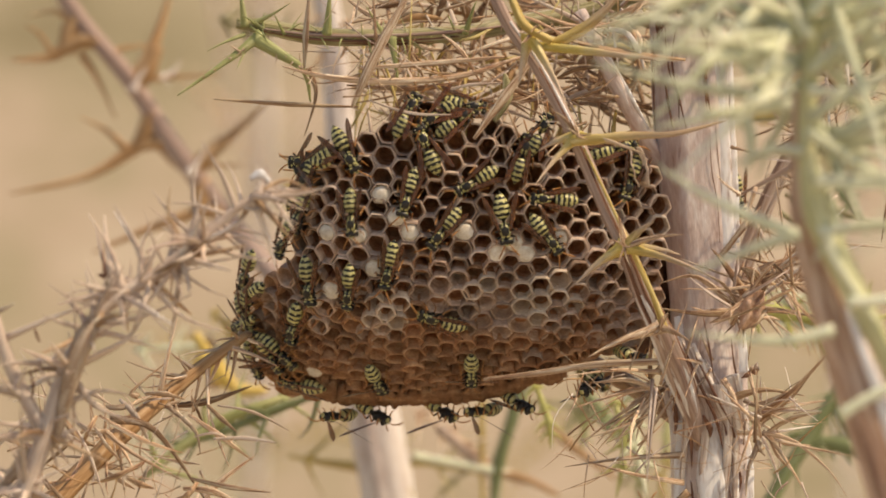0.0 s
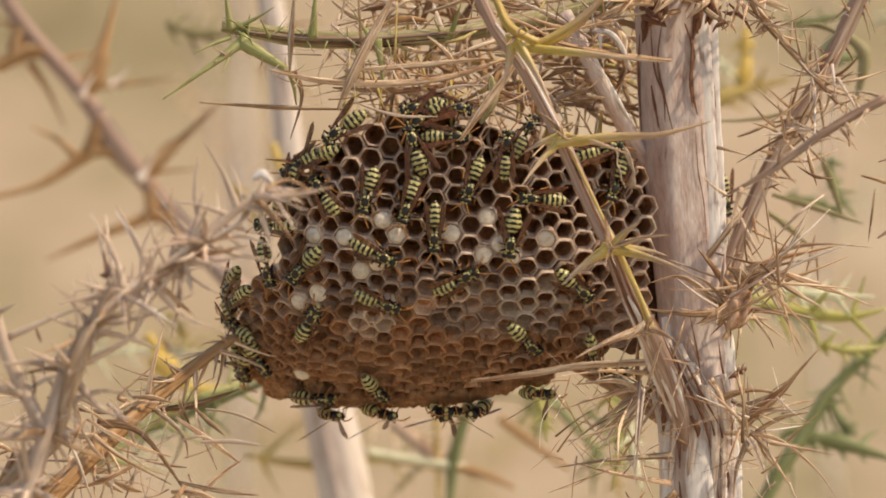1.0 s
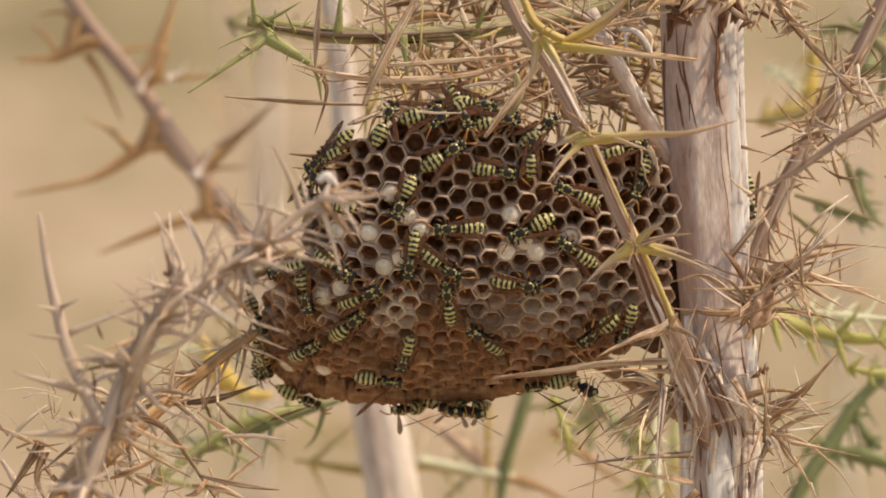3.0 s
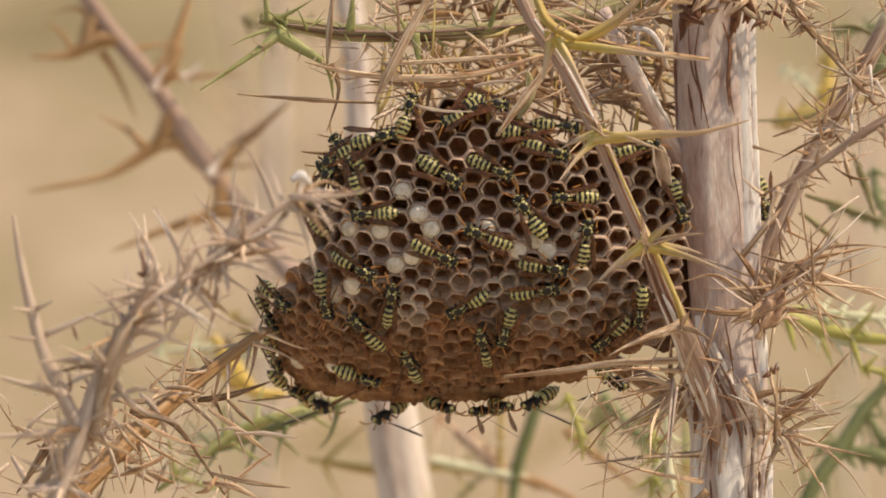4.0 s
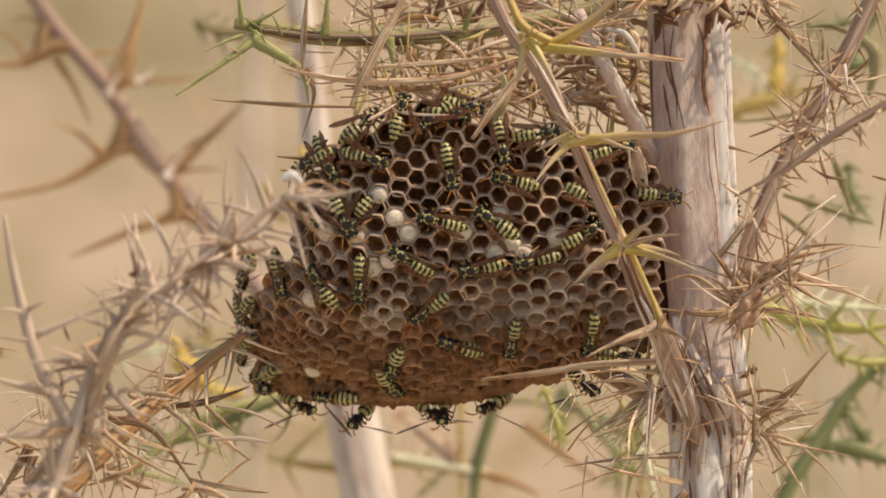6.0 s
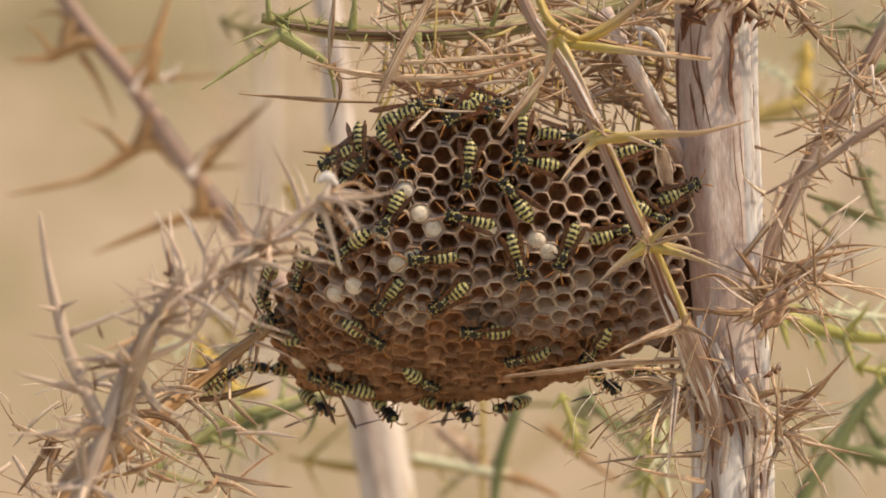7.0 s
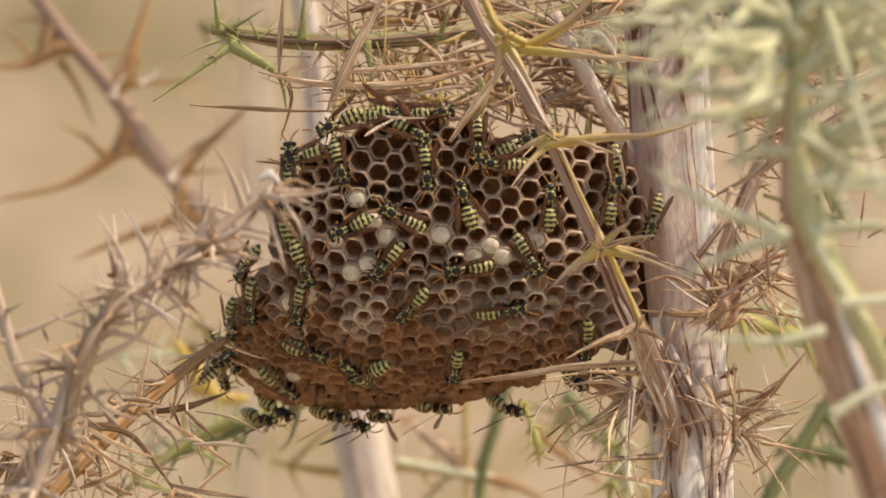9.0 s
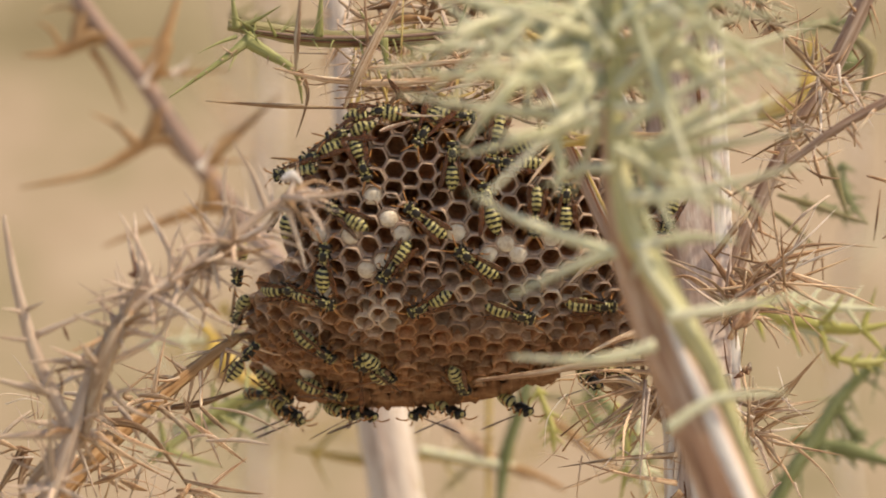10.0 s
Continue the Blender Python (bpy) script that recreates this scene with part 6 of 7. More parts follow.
crawl([(0, 546, 373, -108), (0.5, 534, 370, -97), (0.75, 530, 381, -139), (1, 525, 392, -180), (1.25, 557, 384, -108), (1.5, 588, 376, -36), (2, 575, 485, -53), (2.75, 621, 512, 8), (3.5, 666, 539, 70), (4, 662, 539, 82), (4.5, 689, 505, 63), (4.75, 665, 477, 133), (5, 641, 448, 202), (5.75, 647, 479, 252), (6.5, 653, 510, 303), (7, 653, 527, 234), (7.5, 616, 524, 191), (8, 602, 521, 163), (8.5, 591, 523, 144), (8.75, 587, 524, 203), (9, 582, 524, 261), (9.5, 577, 528, 248), (9.75, 579, 523, 300), (10, 581, 519, 352)])
crawl([(0, 521, 419, -117), (0.5, 614, 390, -90), (0.75, 611, 364, -163), (1, 609, 339, -236), (1.5, 591, 309, -246), (1.75, 591, 289, -186), (2, 591, 269, -125), (3.5, 584, 263, -148), (3.75, 585, 270, -186), (4, 587, 276, -225), (4.25, 617, 277, -281), (4.5, 647, 278, -338), (5, 645, 293, -333), (6.5, 669, 270, -398), (7, 662, 271, -412), (7.5, 664, 284, -437), (8, 656, 269, -425), (8.5, 663, 276, -429), (9, 653, 281, -434), (9.5, 660, 279, -432), (10, 662, 279, -432)])
crawl([(0, 763, 265, 112), (0.5, 766, 253, 125), (1, 766, 262, 107), (1.5, 787, 258, 163), (2, 763, 249, 151), (2.5, 768, 263, 92), (3, 773, 278, 33), (3.5, 777, 292, -26), (6.5, 590, 398, -65), (7, 584, 319, -116), (7.5, 603, 347, -150), (8, 584, 342, -167), (8.5, 594, 349, -222), (9, 562, 372, -265), (9.5, 529, 394, -308), (10, 543, 373, -287)])
crawl([(0, 729, 343, -106), (0.5, 758, 345, -114), (1, 754, 351, -109), (1.5, 752, 346, -124), (2, 757, 348, -141), (3.5, 824, 435, -194), (4, 830, 422, -202), (4.5, 814, 405, -213), (5, 797, 392, -197), (6.5, 783, 390, -193), (7, 795, 393, -192), (7.5, 800, 405, -196), (8, 791, 404, -230), (8.5, 776, 399, -236), (9, 759, 378, -206), (9.5, 767, 382, -217), (10, 772, 387, -219)])
crawl([(0, 848, 320, -149), (0.5, 859, 328, -97), (1, 867, 317, -111), (1.5, 856, 339, -60), (2, 881, 341, -103), (2.75, 871, 313, -30), (3.5, 860, 285, 44), (4, 836, 302, -23), (4.5, 831, 301, -73), (5, 813, 304, -71), (6.5, 799, 290, -84), (7, 793, 299, -95), (7.5, 798, 297, -93), (8, 803, 300, -79), (8.5, 804, 295, -83), (9, 803, 291, -86), (9.25, 811, 299, -42), (9.5, 819, 307, 2), (9.75, 820, 298, 45), (10, 821, 289, 89)])
crawl([(0, 931, 278, 73), (0.5, 928, 272, 76), (1, 927, 271, 84), (1.5, 923, 268, 89), (2, 925, 263, 84), (3.5, 930, 276, 88), (3.75, 932, 273, 35), (4, 934, 269, -18), (4.5, 921, 265, -48), (5, 900, 252, -67), (6.5, 895, 251, -85), (7, 887, 250, -93), (7.5, 895, 245, -88), (8, 893, 245, -87), (8.5, 893, 243, -87), (9, 895, 243, -89), (9.5, 898, 248, -103), (10, 898, 248, -103)])
crawl([(0, 984, 353, 177), (0.5, 986, 352, 175), (1, 987, 350, 177), (1.5, 1001, 343, 151), (2, 1020, 345, 135), (3.5, 999, 345, 166), (4, 982, 353, 182), (4.5, 980, 345, 172), (5, 936, 361, 168), (6.5, 912, 298, 165), (7, 910, 292, 173), (7.5, 916, 290, 173), (8, 923, 290, 173), (8.5, 935, 285, 172), (9, 936, 286, 179), (10, 936, 286, 179)])
crawl([(0, 897, 389, -81), (0.5, 898, 402, -116), (1, 936, 410, -98), (1.5, 948, 392, -139), (2, 947, 390, -88), (2.75, 932, 400, -136), (3.5, 916, 411, -184), (4, 906, 387, -235), (4.5, 911, 395, -175), (5, 921, 425, -205), (6.5, 874, 376, -219), (7, 877, 358, -234), (7.5, 868, 351, -231), (8, 879, 369, -249), (8.5, 879, 363, -254), (9, 873, 356, -254), (9.5, 887, 358, -254), (10, 887, 364, -255)])
crawl([(0, 792, 404, -127), (0.5, 800, 412, -153), (1, 799, 400, -92), (1.5, 805, 396, -104), (2, 802, 438, -83), (3.5, 758, 481, -9), (4, 931, 472, -7), (4.25, 935, 476, 49), (4.5, 939, 479, 104), (5, 944, 482, 138), (5.75, 954, 463, 178), (6.5, 965, 443, 218), (7, 967, 439, 249), (7.5, 965, 441, 246), (8, 961, 442, 256), (8.5, 967, 441, 269), (9, 981, 445, 301), (9.5, 986, 441, 310), (10, 967, 375, 266)])
crawl([(0, 972, 414, -53), (0.5, 993, 450, -37), (1, 1045, 498, -44), (1.5, 1032, 484, -49), (2, 1025, 463, -124), (2.75, 1011, 449, -192), (3.5, 997, 435, -260), (4, 1002, 429, -278), (4.5, 996, 439, -312), (5, 1018, 421, -333), (6.5, 1050, 408, -329), (7, 1048, 414, -341), (7.17, 1031, 383, -285), (7.33, 1014, 353, -229), (7.5, 997, 322, -173), (8, 1006, 323, -177), (8.5, 1006, 325, -176), (8.75, 1012, 344, -223), (9, 1019, 362, -271), (10, 1019, 362, -271)])
crawl([(0, 695, 467, -102), (0.5, 702, 462, -91), (1, 693, 440, -26), (1.5, 708, 450, -14), (2, 735, 455, -89), (3.5, 707, 451, -106), (3.75, 722, 450, -65), (4, 738, 450, -25), (4.5, 728, 451, 28), (5, 717, 453, 80), (5.75, 733, 456, 132), (6.5, 749, 460, 184), (7, 729, 459, 185), (7.5, 726, 471, 180), (8, 724, 453, 242), (8.5, 728, 452, 246), (9, 731, 453, 230), (9.5, 714, 459, 190), (10, 717, 459, 234)])
crawl([(0, 627, 504, -92), (0.5, 633, 518, -81), (1, 699, 523, -22), (1.5, 704, 551, -54), (1.75, 719, 543, -15), (2, 734, 535, 24), (2.75, 773, 533, 77), (3.5, 812, 531, 131), (3.75, 804, 534, 172), (4, 796, 537, 213), (4.5, 783, 548, 249), (5, 784, 550, 232), (6.5, 761, 532, 214), (7, 759, 526, 218), (7.5, 770, 527, 243), (8, 772, 530, 243), (8.5, 765, 527, 241), (9, 775, 527, 228), (9.5, 763, 523, 188), (10, 778, 528, 208)])
crawl([(0, 559, 494, -82), (0.5, 557, 492, -99), (1, 575, 461, -131), (1.5, 558, 508, -121), (2, 541, 528, -127), (2.75, 538, 514, -86), (3.5, 536, 501, -45), (4, 551, 525, -75), (4.5, 556, 550, -101), (5, 551, 610, -116), (6.5, 458, 668, -113), (7, 433, 653, -107), (7.5, 397, 648, -98), (8, 498, 630, -54), (8.5, 507, 631, -27), (9, 544, 658, -36), (9.5, 582, 659, -20), (10, 593, 673, -12)])
crawl([(0, 452, 477, -113), (0.5, 506, 447, -90), (1, 512, 458, -74), (1.5, 541, 442, -127), (1.75, 548, 449, -86), (2, 556, 455, -45), (3.5, 608, 475, -22), (4, 601, 473, -24), (4.5, 610, 477, -40), (5, 523, 492, -45), (6.5, 508, 471, -90), (7, 509, 483, -108), (7.5, 502, 484, -117), (8, 503, 499, -97), (8.5, 503, 508, -80), (9, 503, 521, -91), (9.25, 515, 513, -39), (9.5, 528, 505, 13), (10, 528, 505, 13)])
crawl([(0, 433, 568, -135), (0.5, 465, 556, -142), (1, 460, 569, -186), (1.25, 458, 572, -241), (1.5, 455, 575, -297), (2, 464, 569, -252), (3, 535, 614, -312), (4, 607, 659, -372), (4.5, 630, 685, -397), (4.75, 622, 691, -451), (5, 613, 698, -504), (7, 592, 679, -554), (7.5, 568, 679, -565), (7.67, 605, 683, -620), (7.83, 641, 688, -676), (8, 678, 692, -731), (9, 713, 727, -803), (9.5, 741, 727, -855), (10, 775, 717, -893)])
crawl([(0, 454, 540, -87), (0.5, 441, 517, -124), (1, 435, 492, -124), (1.5, 440, 481, -135), (2, 466, 485, -135), (3.5, 450, 476, -153), (3.75, 459, 502, -83), (4, 469, 527, -14), (4.25, 463, 523, -59), (4.5, 458, 518, -104), (5, 444, 531, -120), (6.5, 451, 553, -113), (7, 475, 592, -172), (7.25, 488, 597, -115), (7.5, 501, 601, -58), (8, 579, 600, -23), (8.5, 589, 593, -27), (9, 592, 603, -10), (9.5, 599, 601, -26), (10, 583, 600, -31)])
crawl([(0, 508, 613, -28), (0.5, 475, 642, -64), (1, 469, 632, -100), (1.5, 470, 643, -86), (2, 468, 639, -97), (3.5, 461, 641, -108), (4, 487, 679, -61), (4.5, 481, 680, -45), (5, 474, 681, -49), (6.5, 479, 683, -106), (6.75, 518, 678, -148), (7, 557, 672, -189), (7.25, 521, 670, -123), (7.5, 485, 668, -56), (8, 504, 696, -64), (8.5, 517, 706, -34), (9, 500, 735, -27), (9.5, 520, 719, 13), (10, 520, 719, 13)])
crawl([(0, 534, 566, -98), (0.33, 549, 564, -44), (0.67, 565, 562, 9), (1, 580, 560, 63), (1.5, 616, 560, 4), (2, 600, 562, 57), (3.5, 612, 574, 44), (3.75, 617, 579, 88), (4, 622, 584, 132), (4.5, 614, 550, 133), (6.5, 577, 483, 123), (6.75, 583, 462, 171), (7, 590, 441, 220), (7.5, 575, 460, 207), (7.75, 584, 459, 258), (8, 593, 459, 310), (8.5, 591, 450, 286), (9, 589, 455, 294), (9.25, 595, 461, 340), (9.5, 600, 466, 385), (10, 599, 465, 445)])
crawl([(0, 542, 667, -171), (0.25, 523, 684, -108), (0.5, 505, 702, -45), (1, 585, 686, 18), (1.25, 576, 679, -42), (1.5, 566, 671, -101), (2, 562, 631, -104), (3.5, 787, 611, -104), (3.67, 800, 611, -155), (3.83, 814, 611, -207), (4, 827, 610, -258), (4.5, 822, 608, -280), (5, 821, 620, -228), (7, 824, 583, -180), (7.5, 823, 589, -203), (8, 854, 577, -163), (8.17, 866, 568, -219), (8.33, 878, 559, -276), (8.5, 891, 549, -332), (9, 934, 538, -350), (9.5, 928, 546, -357), (10, 924, 544, -377)])
crawl([(0, 673, 659, -72), (0.5, 658, 662, -99), (1, 692, 670, -64), (1.5, 721, 687, -42), (2, 732, 688, -17), (2.75, 757, 705, -66), (3.5, 783, 723, -116), (4, 747, 716, -53), (4.5, 734, 723, -90), (5, 746, 717, -110), (5.75, 764, 722, -64), (6.5, 783, 727, -17), (7, 742, 716, -26), (7.5, 748, 721, 31), (8, 710, 735, -11), (8.5, 673, 749, 18), (9.5, 655, 731, -20), (10, 653, 718, -21)])
crawl([(0, 786, 559, 160), (0.25, 788, 537, 122), (0.5, 789, 515, 85), (1, 837, 489, 29), (1.5, 884, 491, 15), (2, 888, 492, 18), (3.5, 912, 501, -23), (4, 917, 513, 11), (4.25, 891, 517, 53), (4.5, 866, 520, 96), (5, 842, 511, 146), (6.5, 873, 446, 212), (7, 881, 458, 287), (7.5, 879, 455, 276), (8, 873, 452, 277), (8.5, 884, 453, 239), (9, 874, 465, 188), (9.5, 855, 458, 158), (10, 862, 458, 145)])
crawl([(0, 840, 644, -90), (0.25, 848, 622, -30), (0.5, 856, 600, 31), (0.75, 907, 594, -10), (1, 957, 588, -50), (1.5, 964, 607, -122), (2, 977, 607, -105), (3.5, 948, 705, -149), (4, 927, 715, -164), (4.5, 893, 713, -171), (6.5, 881, 713, -207), (7, 875, 722, -174), (7.5, 885, 724, -180), (8, 885, 725, -145), (8.5, 855, 725, -191), (8.67, 883, 727, -245), (8.83, 910, 729, -300), (9, 937, 731, -355), (9.5, 944, 728, -352), (10, 929, 726, -397)])
crawl([(0, 606, 738, -151), (0.5, 588, 732, -172), (0.75, 599, 729, -124), (1, 611, 727, -76), (1.25, 639, 728, -121), (1.5, 667, 729, -166), (2, 702, 720, -166), (3.5, 719, 721, -113), (4, 663, 738, -158), (4.5, 655, 726, -113), (5, 649, 732, -132), (6.5, 647, 739, -90), (7, 648, 730, -75), (7.5, 643, 719, -117), (7.75, 640, 724, -77), (8, 637, 729, -37), (8.5, 629, 717, 8), (9, 623, 723, -1), (10, 623, 723, -1)])
crawl([(0, 664, 729, 12), (0.5, 687, 713, 6), (1.5, 706, 727, -51), (2, 616, 650, -37), (3.5, 691, 665, 12), (3.75, 695, 654, 60), (4, 700, 643, 107), (4.25, 713, 642, 155), (4.5, 726, 640, 203), (5, 692, 657, 278), (6.5, 703, 667, 304), (7, 714, 665, 314), (7.5, 707, 657, 324), (8, 718, 658, 346), (8.25, 709, 648, 288), (8.5, 700, 638, 231), (9.5, 695, 641, 198), (9.75, 693, 639, 253), (10, 690, 637, 308)])
crawl([(0, 784, 724, -34), (0.5, 800, 712, 0), (0.75, 800, 714, -38), (1, 799, 715, -76), (1.5, 796, 720, -90), (1.75, 770, 732, -49), (2, 745, 744, -7), (3.5, 862, 718, 19), (4, 855, 720, 58), (4.5, 848, 721, 98), (5, 808, 678, 166), (5.67, 744, 648, 222), (6.33, 680, 619, 278), (7, 616, 589, 334), (7.5, 599, 582, 296), (7.75, 630, 615, 226), (8, 661, 647, 157), (9, 677, 641, 131), (10, 677, 641, 131)])
crawl([(0, 861, 727, -169), (0.5, 845, 725, -200), (1, 844, 722, -145), (1.5, 843, 718, -90), (2.5, 831, 722, -140), (3.5, 819, 727, -191), (4, 835, 732, -173), (4.5, 805, 721, -149), (4.75, 804, 721, -187), (5, 804, 721, -225), (6.5, 789, 726, -279), (8, 774, 731, -334), (8.5, 794, 699, -352), (9, 807, 706, -337), (9.5, 809, 716, -339), (10, 809, 716, -339)])
crawl([(0, 919, 715, 12), (0.5, 903, 706, -27), (1, 876, 722, -102), (1.33, 855, 680, -50), (1.67, 833, 638, 2), (2, 811, 596, 53), (2.75, 840, 594, 114), (3.5, 869, 593, 175), (3.75, 867, 583, 216), (4, 866, 574, 256), (6.5, 933, 594, 261), (7, 899, 624, 202), (7.5, 894, 651, 264), (8, 878, 633, 220), (8.5, 863, 616, 180), (8.75, 856, 624, 220), (9, 850, 632, 261), (9.5, 845, 634, 266), (10, 831, 659, 288)])
crawl([(0, 1054, 678, 30), (0.5, 954, 702, 16), (1, 977, 695, 21), (1.5, 967, 699, 21), (2, 969, 701, 22), (3.5, 1042, 678, 21), (4, 1051, 679, 29), (4.5, 1042, 685, 35), (5, 1040, 686, 36), (6.5, 1041, 690, 37), (7, 1037, 686, 37), (7.5, 1046, 677, -18), (7.75, 1045, 674, -68), (8, 1044, 672, -117), (8.5, 1008, 692, -162), (8.75, 1034, 682, -119), (9, 1060, 673, -77), (10, 1060, 673, -77)])
crawl([(0, 1052, 736, -102), (1.5, 1084, 553, -75), (1.75, 1063, 563, -124), (2, 1042, 572, -174), (3.5, 1046, 580, -127), (4, 1048, 585, -135), (4.5, 1053, 582, -130), (5, 1048, 575, -112), (6.5, 1055, 587, -93), (7, 1019, 607, -123), (7.5, 1033, 621, -162), (8, 1061, 603, -117), (8.5, 1061, 585, -93), (9, 1079, 590, -94), (9.5, 1074, 588, -97), (9.75, 1070, 560, -52), (10, 1065, 532, -7)])
crawl([(0, 1123, 623, 14), (0.5, 1100, 664, -6), (1.5, 1124, 669, 22), (1.67, 1107, 651, 81), (1.83, 1091, 634, 140), (2, 1074, 617, 198), (2.75, 1089, 579, 239), (3.5, 1103, 541, 280), (4.5, 1091, 542, 244), (5, 1091, 538, 253), (5.75, 1099, 601, 314), (6.5, 1108, 664, 374), (7, 1103, 666, 382), (7.5, 1125, 664, 360), (8, 1110, 663, 372), (8.5, 1119, 664, 369), (9, 1107, 663, 367), (10, 1107, 663, 367)])
crawl([(0, 558, 315, -107), (1, 558, 315, -107), (1.25, 562, 311, -159), (1.5, 566, 307, -211), (2, 519, 359, -149), (3.5, 627, 367, -210), (4, 598, 308, -254), (4.5, 620, 312, -299), (5.17, 596, 336, -356), (5.83, 572, 360, -413), (6.5, 548, 383, -470), (7, 561, 375, -476), (7.5, 538, 377, -456), (8, 526, 371, -450), (8.5, 540, 436, -487), (9.5, 452, 473, -487), (10, 455, 460, -463)])
crawl([(0, 960, 240, 63), (1.5, 960, 240, 63), (2, 971, 242, 112), (2.75, 952, 236, 56), (3.5, 933, 229, 0), (4.5, 968, 229, -11), (6.5, 956, 243, 15), (7, 958, 246, -6), (7.5, 975, 235, 39), (8, 963, 252, 26), (10, 963, 252, 26)])
crawl([(0, 492, 616, -49), (1.5, 492, 616, -49), (2, 524, 658, -45), (3.5, 524, 709, -19), (4, 528, 715, -23), (4.5, 528, 706, -27), (5, 526, 700, -26), (6.5, 541, 710, -27), (7, 528, 723, -26), (7.5, 543, 713, -25), (8, 543, 720, -35), (8.5, 545, 714, -45), (9, 531, 712, -27), (9.5, 573, 723, -11), (10, 525, 735, -19)])
crawl([(0, 464, 517, -135), (2, 464, 517, -135), (3.5, 529, 454, -164), (4, 530, 388, -228), (4.5, 554, 449, -198), (5, 467, 478, -127), (6.5, 453, 478, -114), (7, 449, 500, -116), (7.5, 444, 475, -113), (8.5, 473, 583, -40), (9, 450, 608, -27), (9.5, 498, 644, -85), (10, 512, 670, -40)])
crawl([(0, 1117, 316, -109), (3.5, 1117, 316, -109), (4, 1161, 357, -72), (4.25, 1157, 353, -21), (4.5, 1154, 349, 30), (5, 1165, 343, 0), (6.5, 1177, 347, -11), (7, 1162, 341, 25), (7.5, 1181, 340, -18), (8, 1186, 368, -70), (8.5, 1194, 359, -38), (9, 1196, 381, -109), (10, 1196, 381, -109)])
crawl([(0, 547, 332, 54), (4, 547, 332, 54), (4.5, 569, 293, 45), (4.75, 578, 283, 7), (5, 587, 274, -31), (6.5, 597, 285, -75), (7, 607, 272, -84), (7.25, 614, 262, -131), (7.5, 620, 252, -178), (8.5, 569, 310, -237), (9, 570, 284, -271), (9.5, 557, 316, -204), (10, 550, 301, -172)])
crawl([(0, 466, 627, -67), (4.5, 466, 627, -67), (5, 448, 574, -129), (6.5, 440, 632, -98), (7, 400, 582, -125), (7.5, 401, 616, -164), (8, 425, 630, -235), (8.5, 436, 617, -192), (8.75, 434, 629, -136), (9, 431, 640, -81), (9.5, 470, 651, -76), (10, 471, 696, -74)])
crawl([(0, 785, 204, -145), (7, 785, 204, -145), (7.5, 772, 220, -112), (8, 782, 219, -135), (8.5, 786, 221, -135), (8.75, 780, 223, -85), (9, 774, 224, -34), (9.25, 779, 222, -85), (9.5, 783, 219, -135), (10, 780, 222, -121)])
crawl([(0, 1089, 266, 15), (7, 1089, 266, 15), (7.5, 1093, 268, 9), (8, 1113, 283, -39), (8.5, 1134, 298, -87), (10, 1134, 298, -87)])
crawl([(0, 828, 189, -11), (7.5, 828, 189, -11), (8.5, 810, 187, -6), (9.5, 676, 202, 8), (10, 676, 202, 8)])
crawl([(0, 571, 285, -153), (7.5, 571, 285, -153), (8, 592, 266, -190), (9.5, 591, 271, -151), (10, 595, 268, -157)])
crawl([(0, 448, 554, -45), (7.5, 448, 554, -45), (8, 449, 563, -72), (8.5, 447, 560, -57), (9.5, 489, 539, -130), (10, 457, 542, -115)])


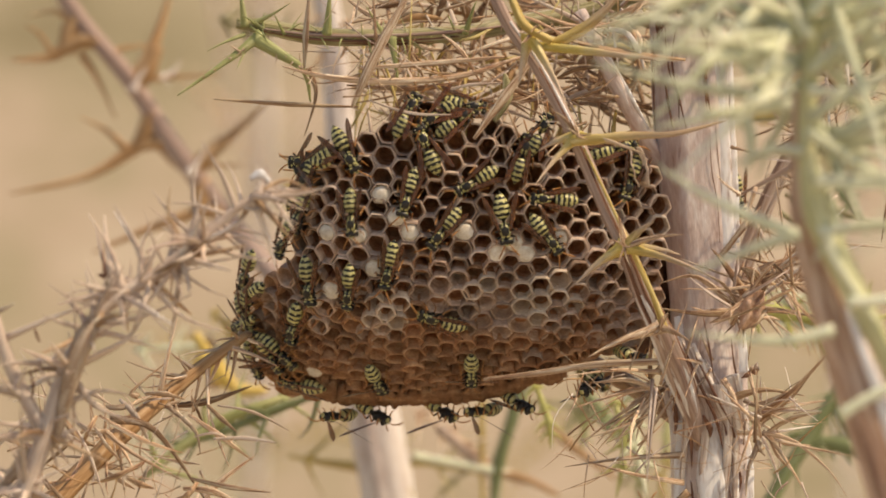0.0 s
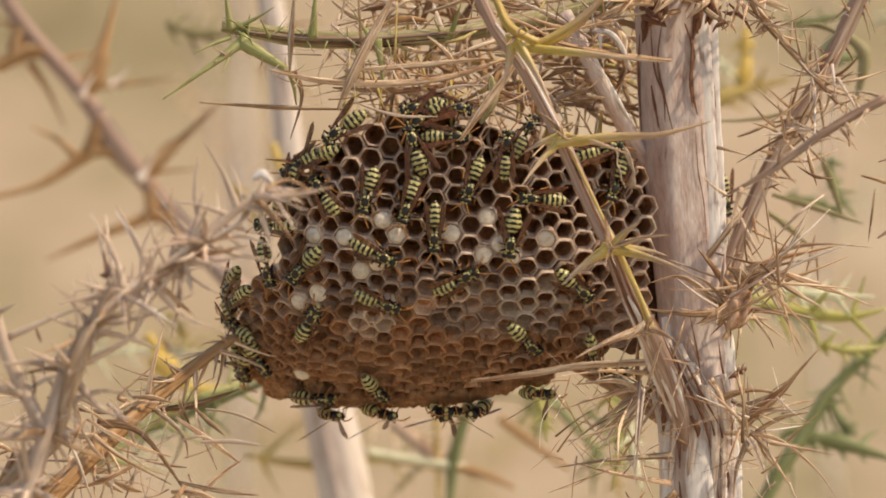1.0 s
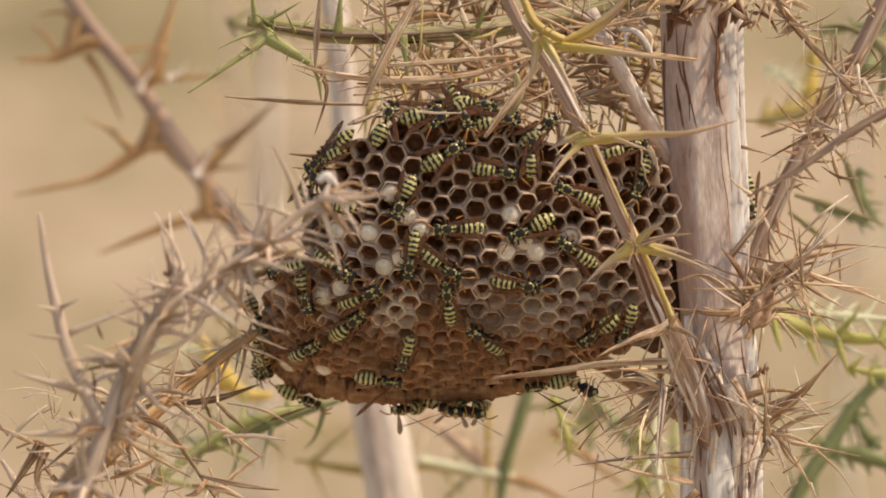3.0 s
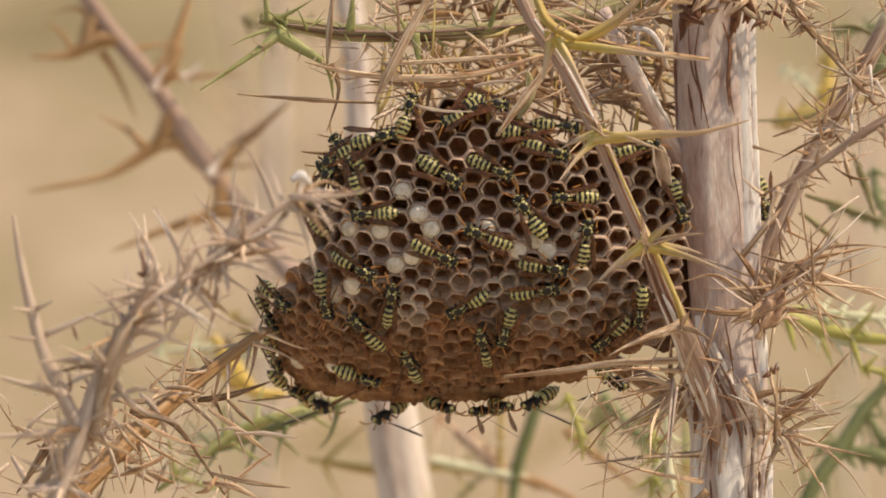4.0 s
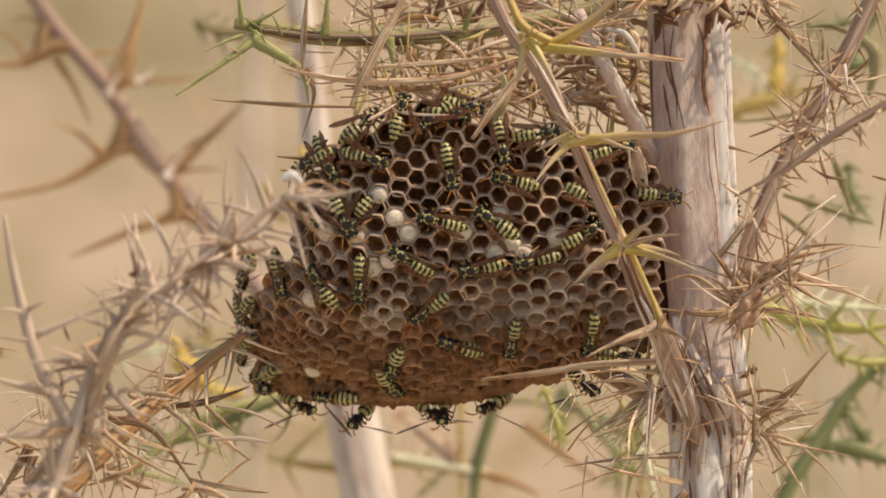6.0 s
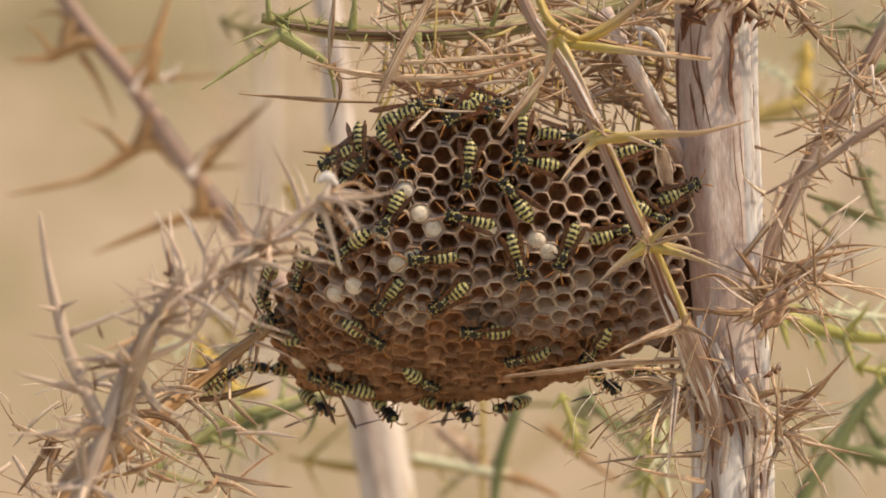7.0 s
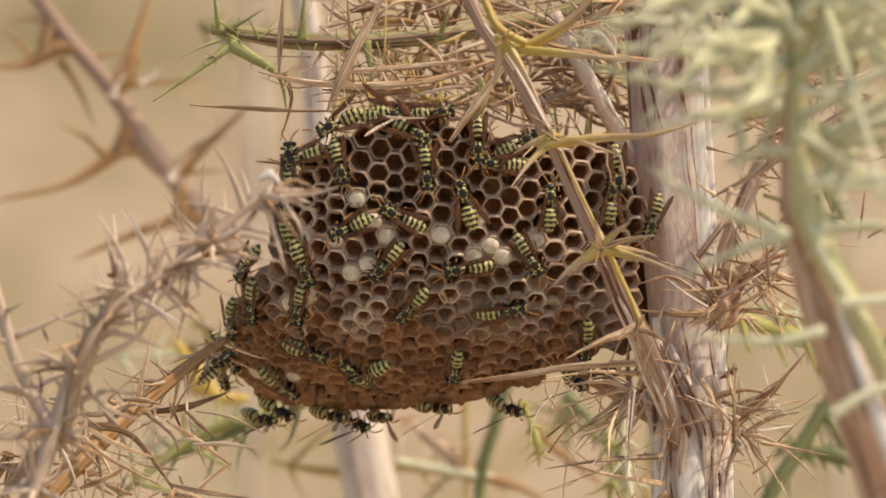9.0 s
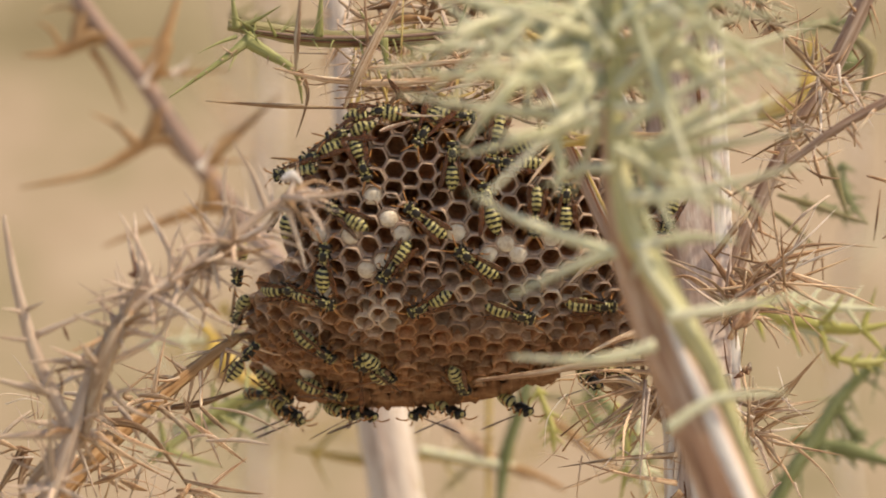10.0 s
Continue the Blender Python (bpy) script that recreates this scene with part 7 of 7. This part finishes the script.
flier, FLIGHT = make_stray("black and yellow paper wasp flying in to the nest", [
    (0, -9000, -600, -0.10, 10, -15, -8), (4.0, -3000, 300, -0.06, 10, -10, -8), (5.6, -700, 560, -0.04, 10, 5, -10), (6.2, 215, 650, -0.02, 20, 15, -15), (6.3, 305, 672, -0.015, 25, 20, -20), (6.4, 352, 702, -0.01, 25, 25, -20),
    (6.5, 368, 705, -0.005, 20, 10, -15), (6.7, 385, 694, 0.0, 15, -15, 0), (7.5, 402, 645, 0.004, 15, -45, 0), (8.5, 415, 632, 0.006, 15, -50, 0), (9.0, 385, 650, 0.006, 15, -40, 0), (10, 430, 640, 0.006, 15, -50, 0)])
lurker, LURK = make_stray("black and yellow paper wasp clinging behind the dead stem", [
    (0, 1310, 345, 0.016, 90, 80, 40), (2.0, 1312, 350, 0.016, 90, 85, 40), (3.5, 1318, 352, 0.016, 90, 75, 40), (5.2, 1310, 348, 0.016, 90, 70, 40), (6.2, 1286, 345, 0.02, 90, 60, 40), (10, 1280, 345, 0.022, 90, 60, 40)])

loiterer, LOITER = make_stray("black and yellow paper wasp on a dry blade below the nest", [(0, 1149, 931, -0.0085, 0, -80, 80), (10, 1149, 931, -0.0085, 0, -80, 80)])


# ---- motion ----
def leans(rows, base):
    return [(r[0], leaning(base, *r[1:])) for r in rows]


def motions():
    for ob, wind, base in ((nest_thistle, NEST_WIND, NEST_BASE), (back_thistle, BACK_WIND, BACK_BASE), (ashen_thistle, ASH_WIND, ASH_BASE), (far_thistle, BACK_WIND, FAR_BASE), (flank_thistle, FLANK_WIND, FLANK_BASE), (fore_thistle, FORE_WIND, FORE_BASE)):
        rest = Matrix.Translation(base)
        walk(ob, [(t, m @ rest) for t, m in leans(wind, base)])
    walk(nest, [(t, m @ NEST_REST) for t, m in leans(NEST_WIND, NEST_BASE)])
    for w, rows in CRAWLS:
        times = sorted({r[0] for r in rows} | {r[0] for r in NEST_WIND})
        keyed = []
        for t in times:
            side = between(NEST_WIND, t)[0]
            keyed.append((t, leaning(NEST_BASE, side) @ wasp_pose(*between(rows, t), 1.0)))
        walk(w, keyed)
    walk(flier, FLIGHT)
    walk(lurker, [(t, leaning(NEST_BASE, side) @ LURK[max(i for i in range(len(LURK)) if LURK[i][0] <= t)][1]) for t, side in NEST_WIND])
    walk(loiterer, [(t, leaning(NEST_BASE, side) @ LOITER[0][1]) for t, side in NEST_WIND])


motions()
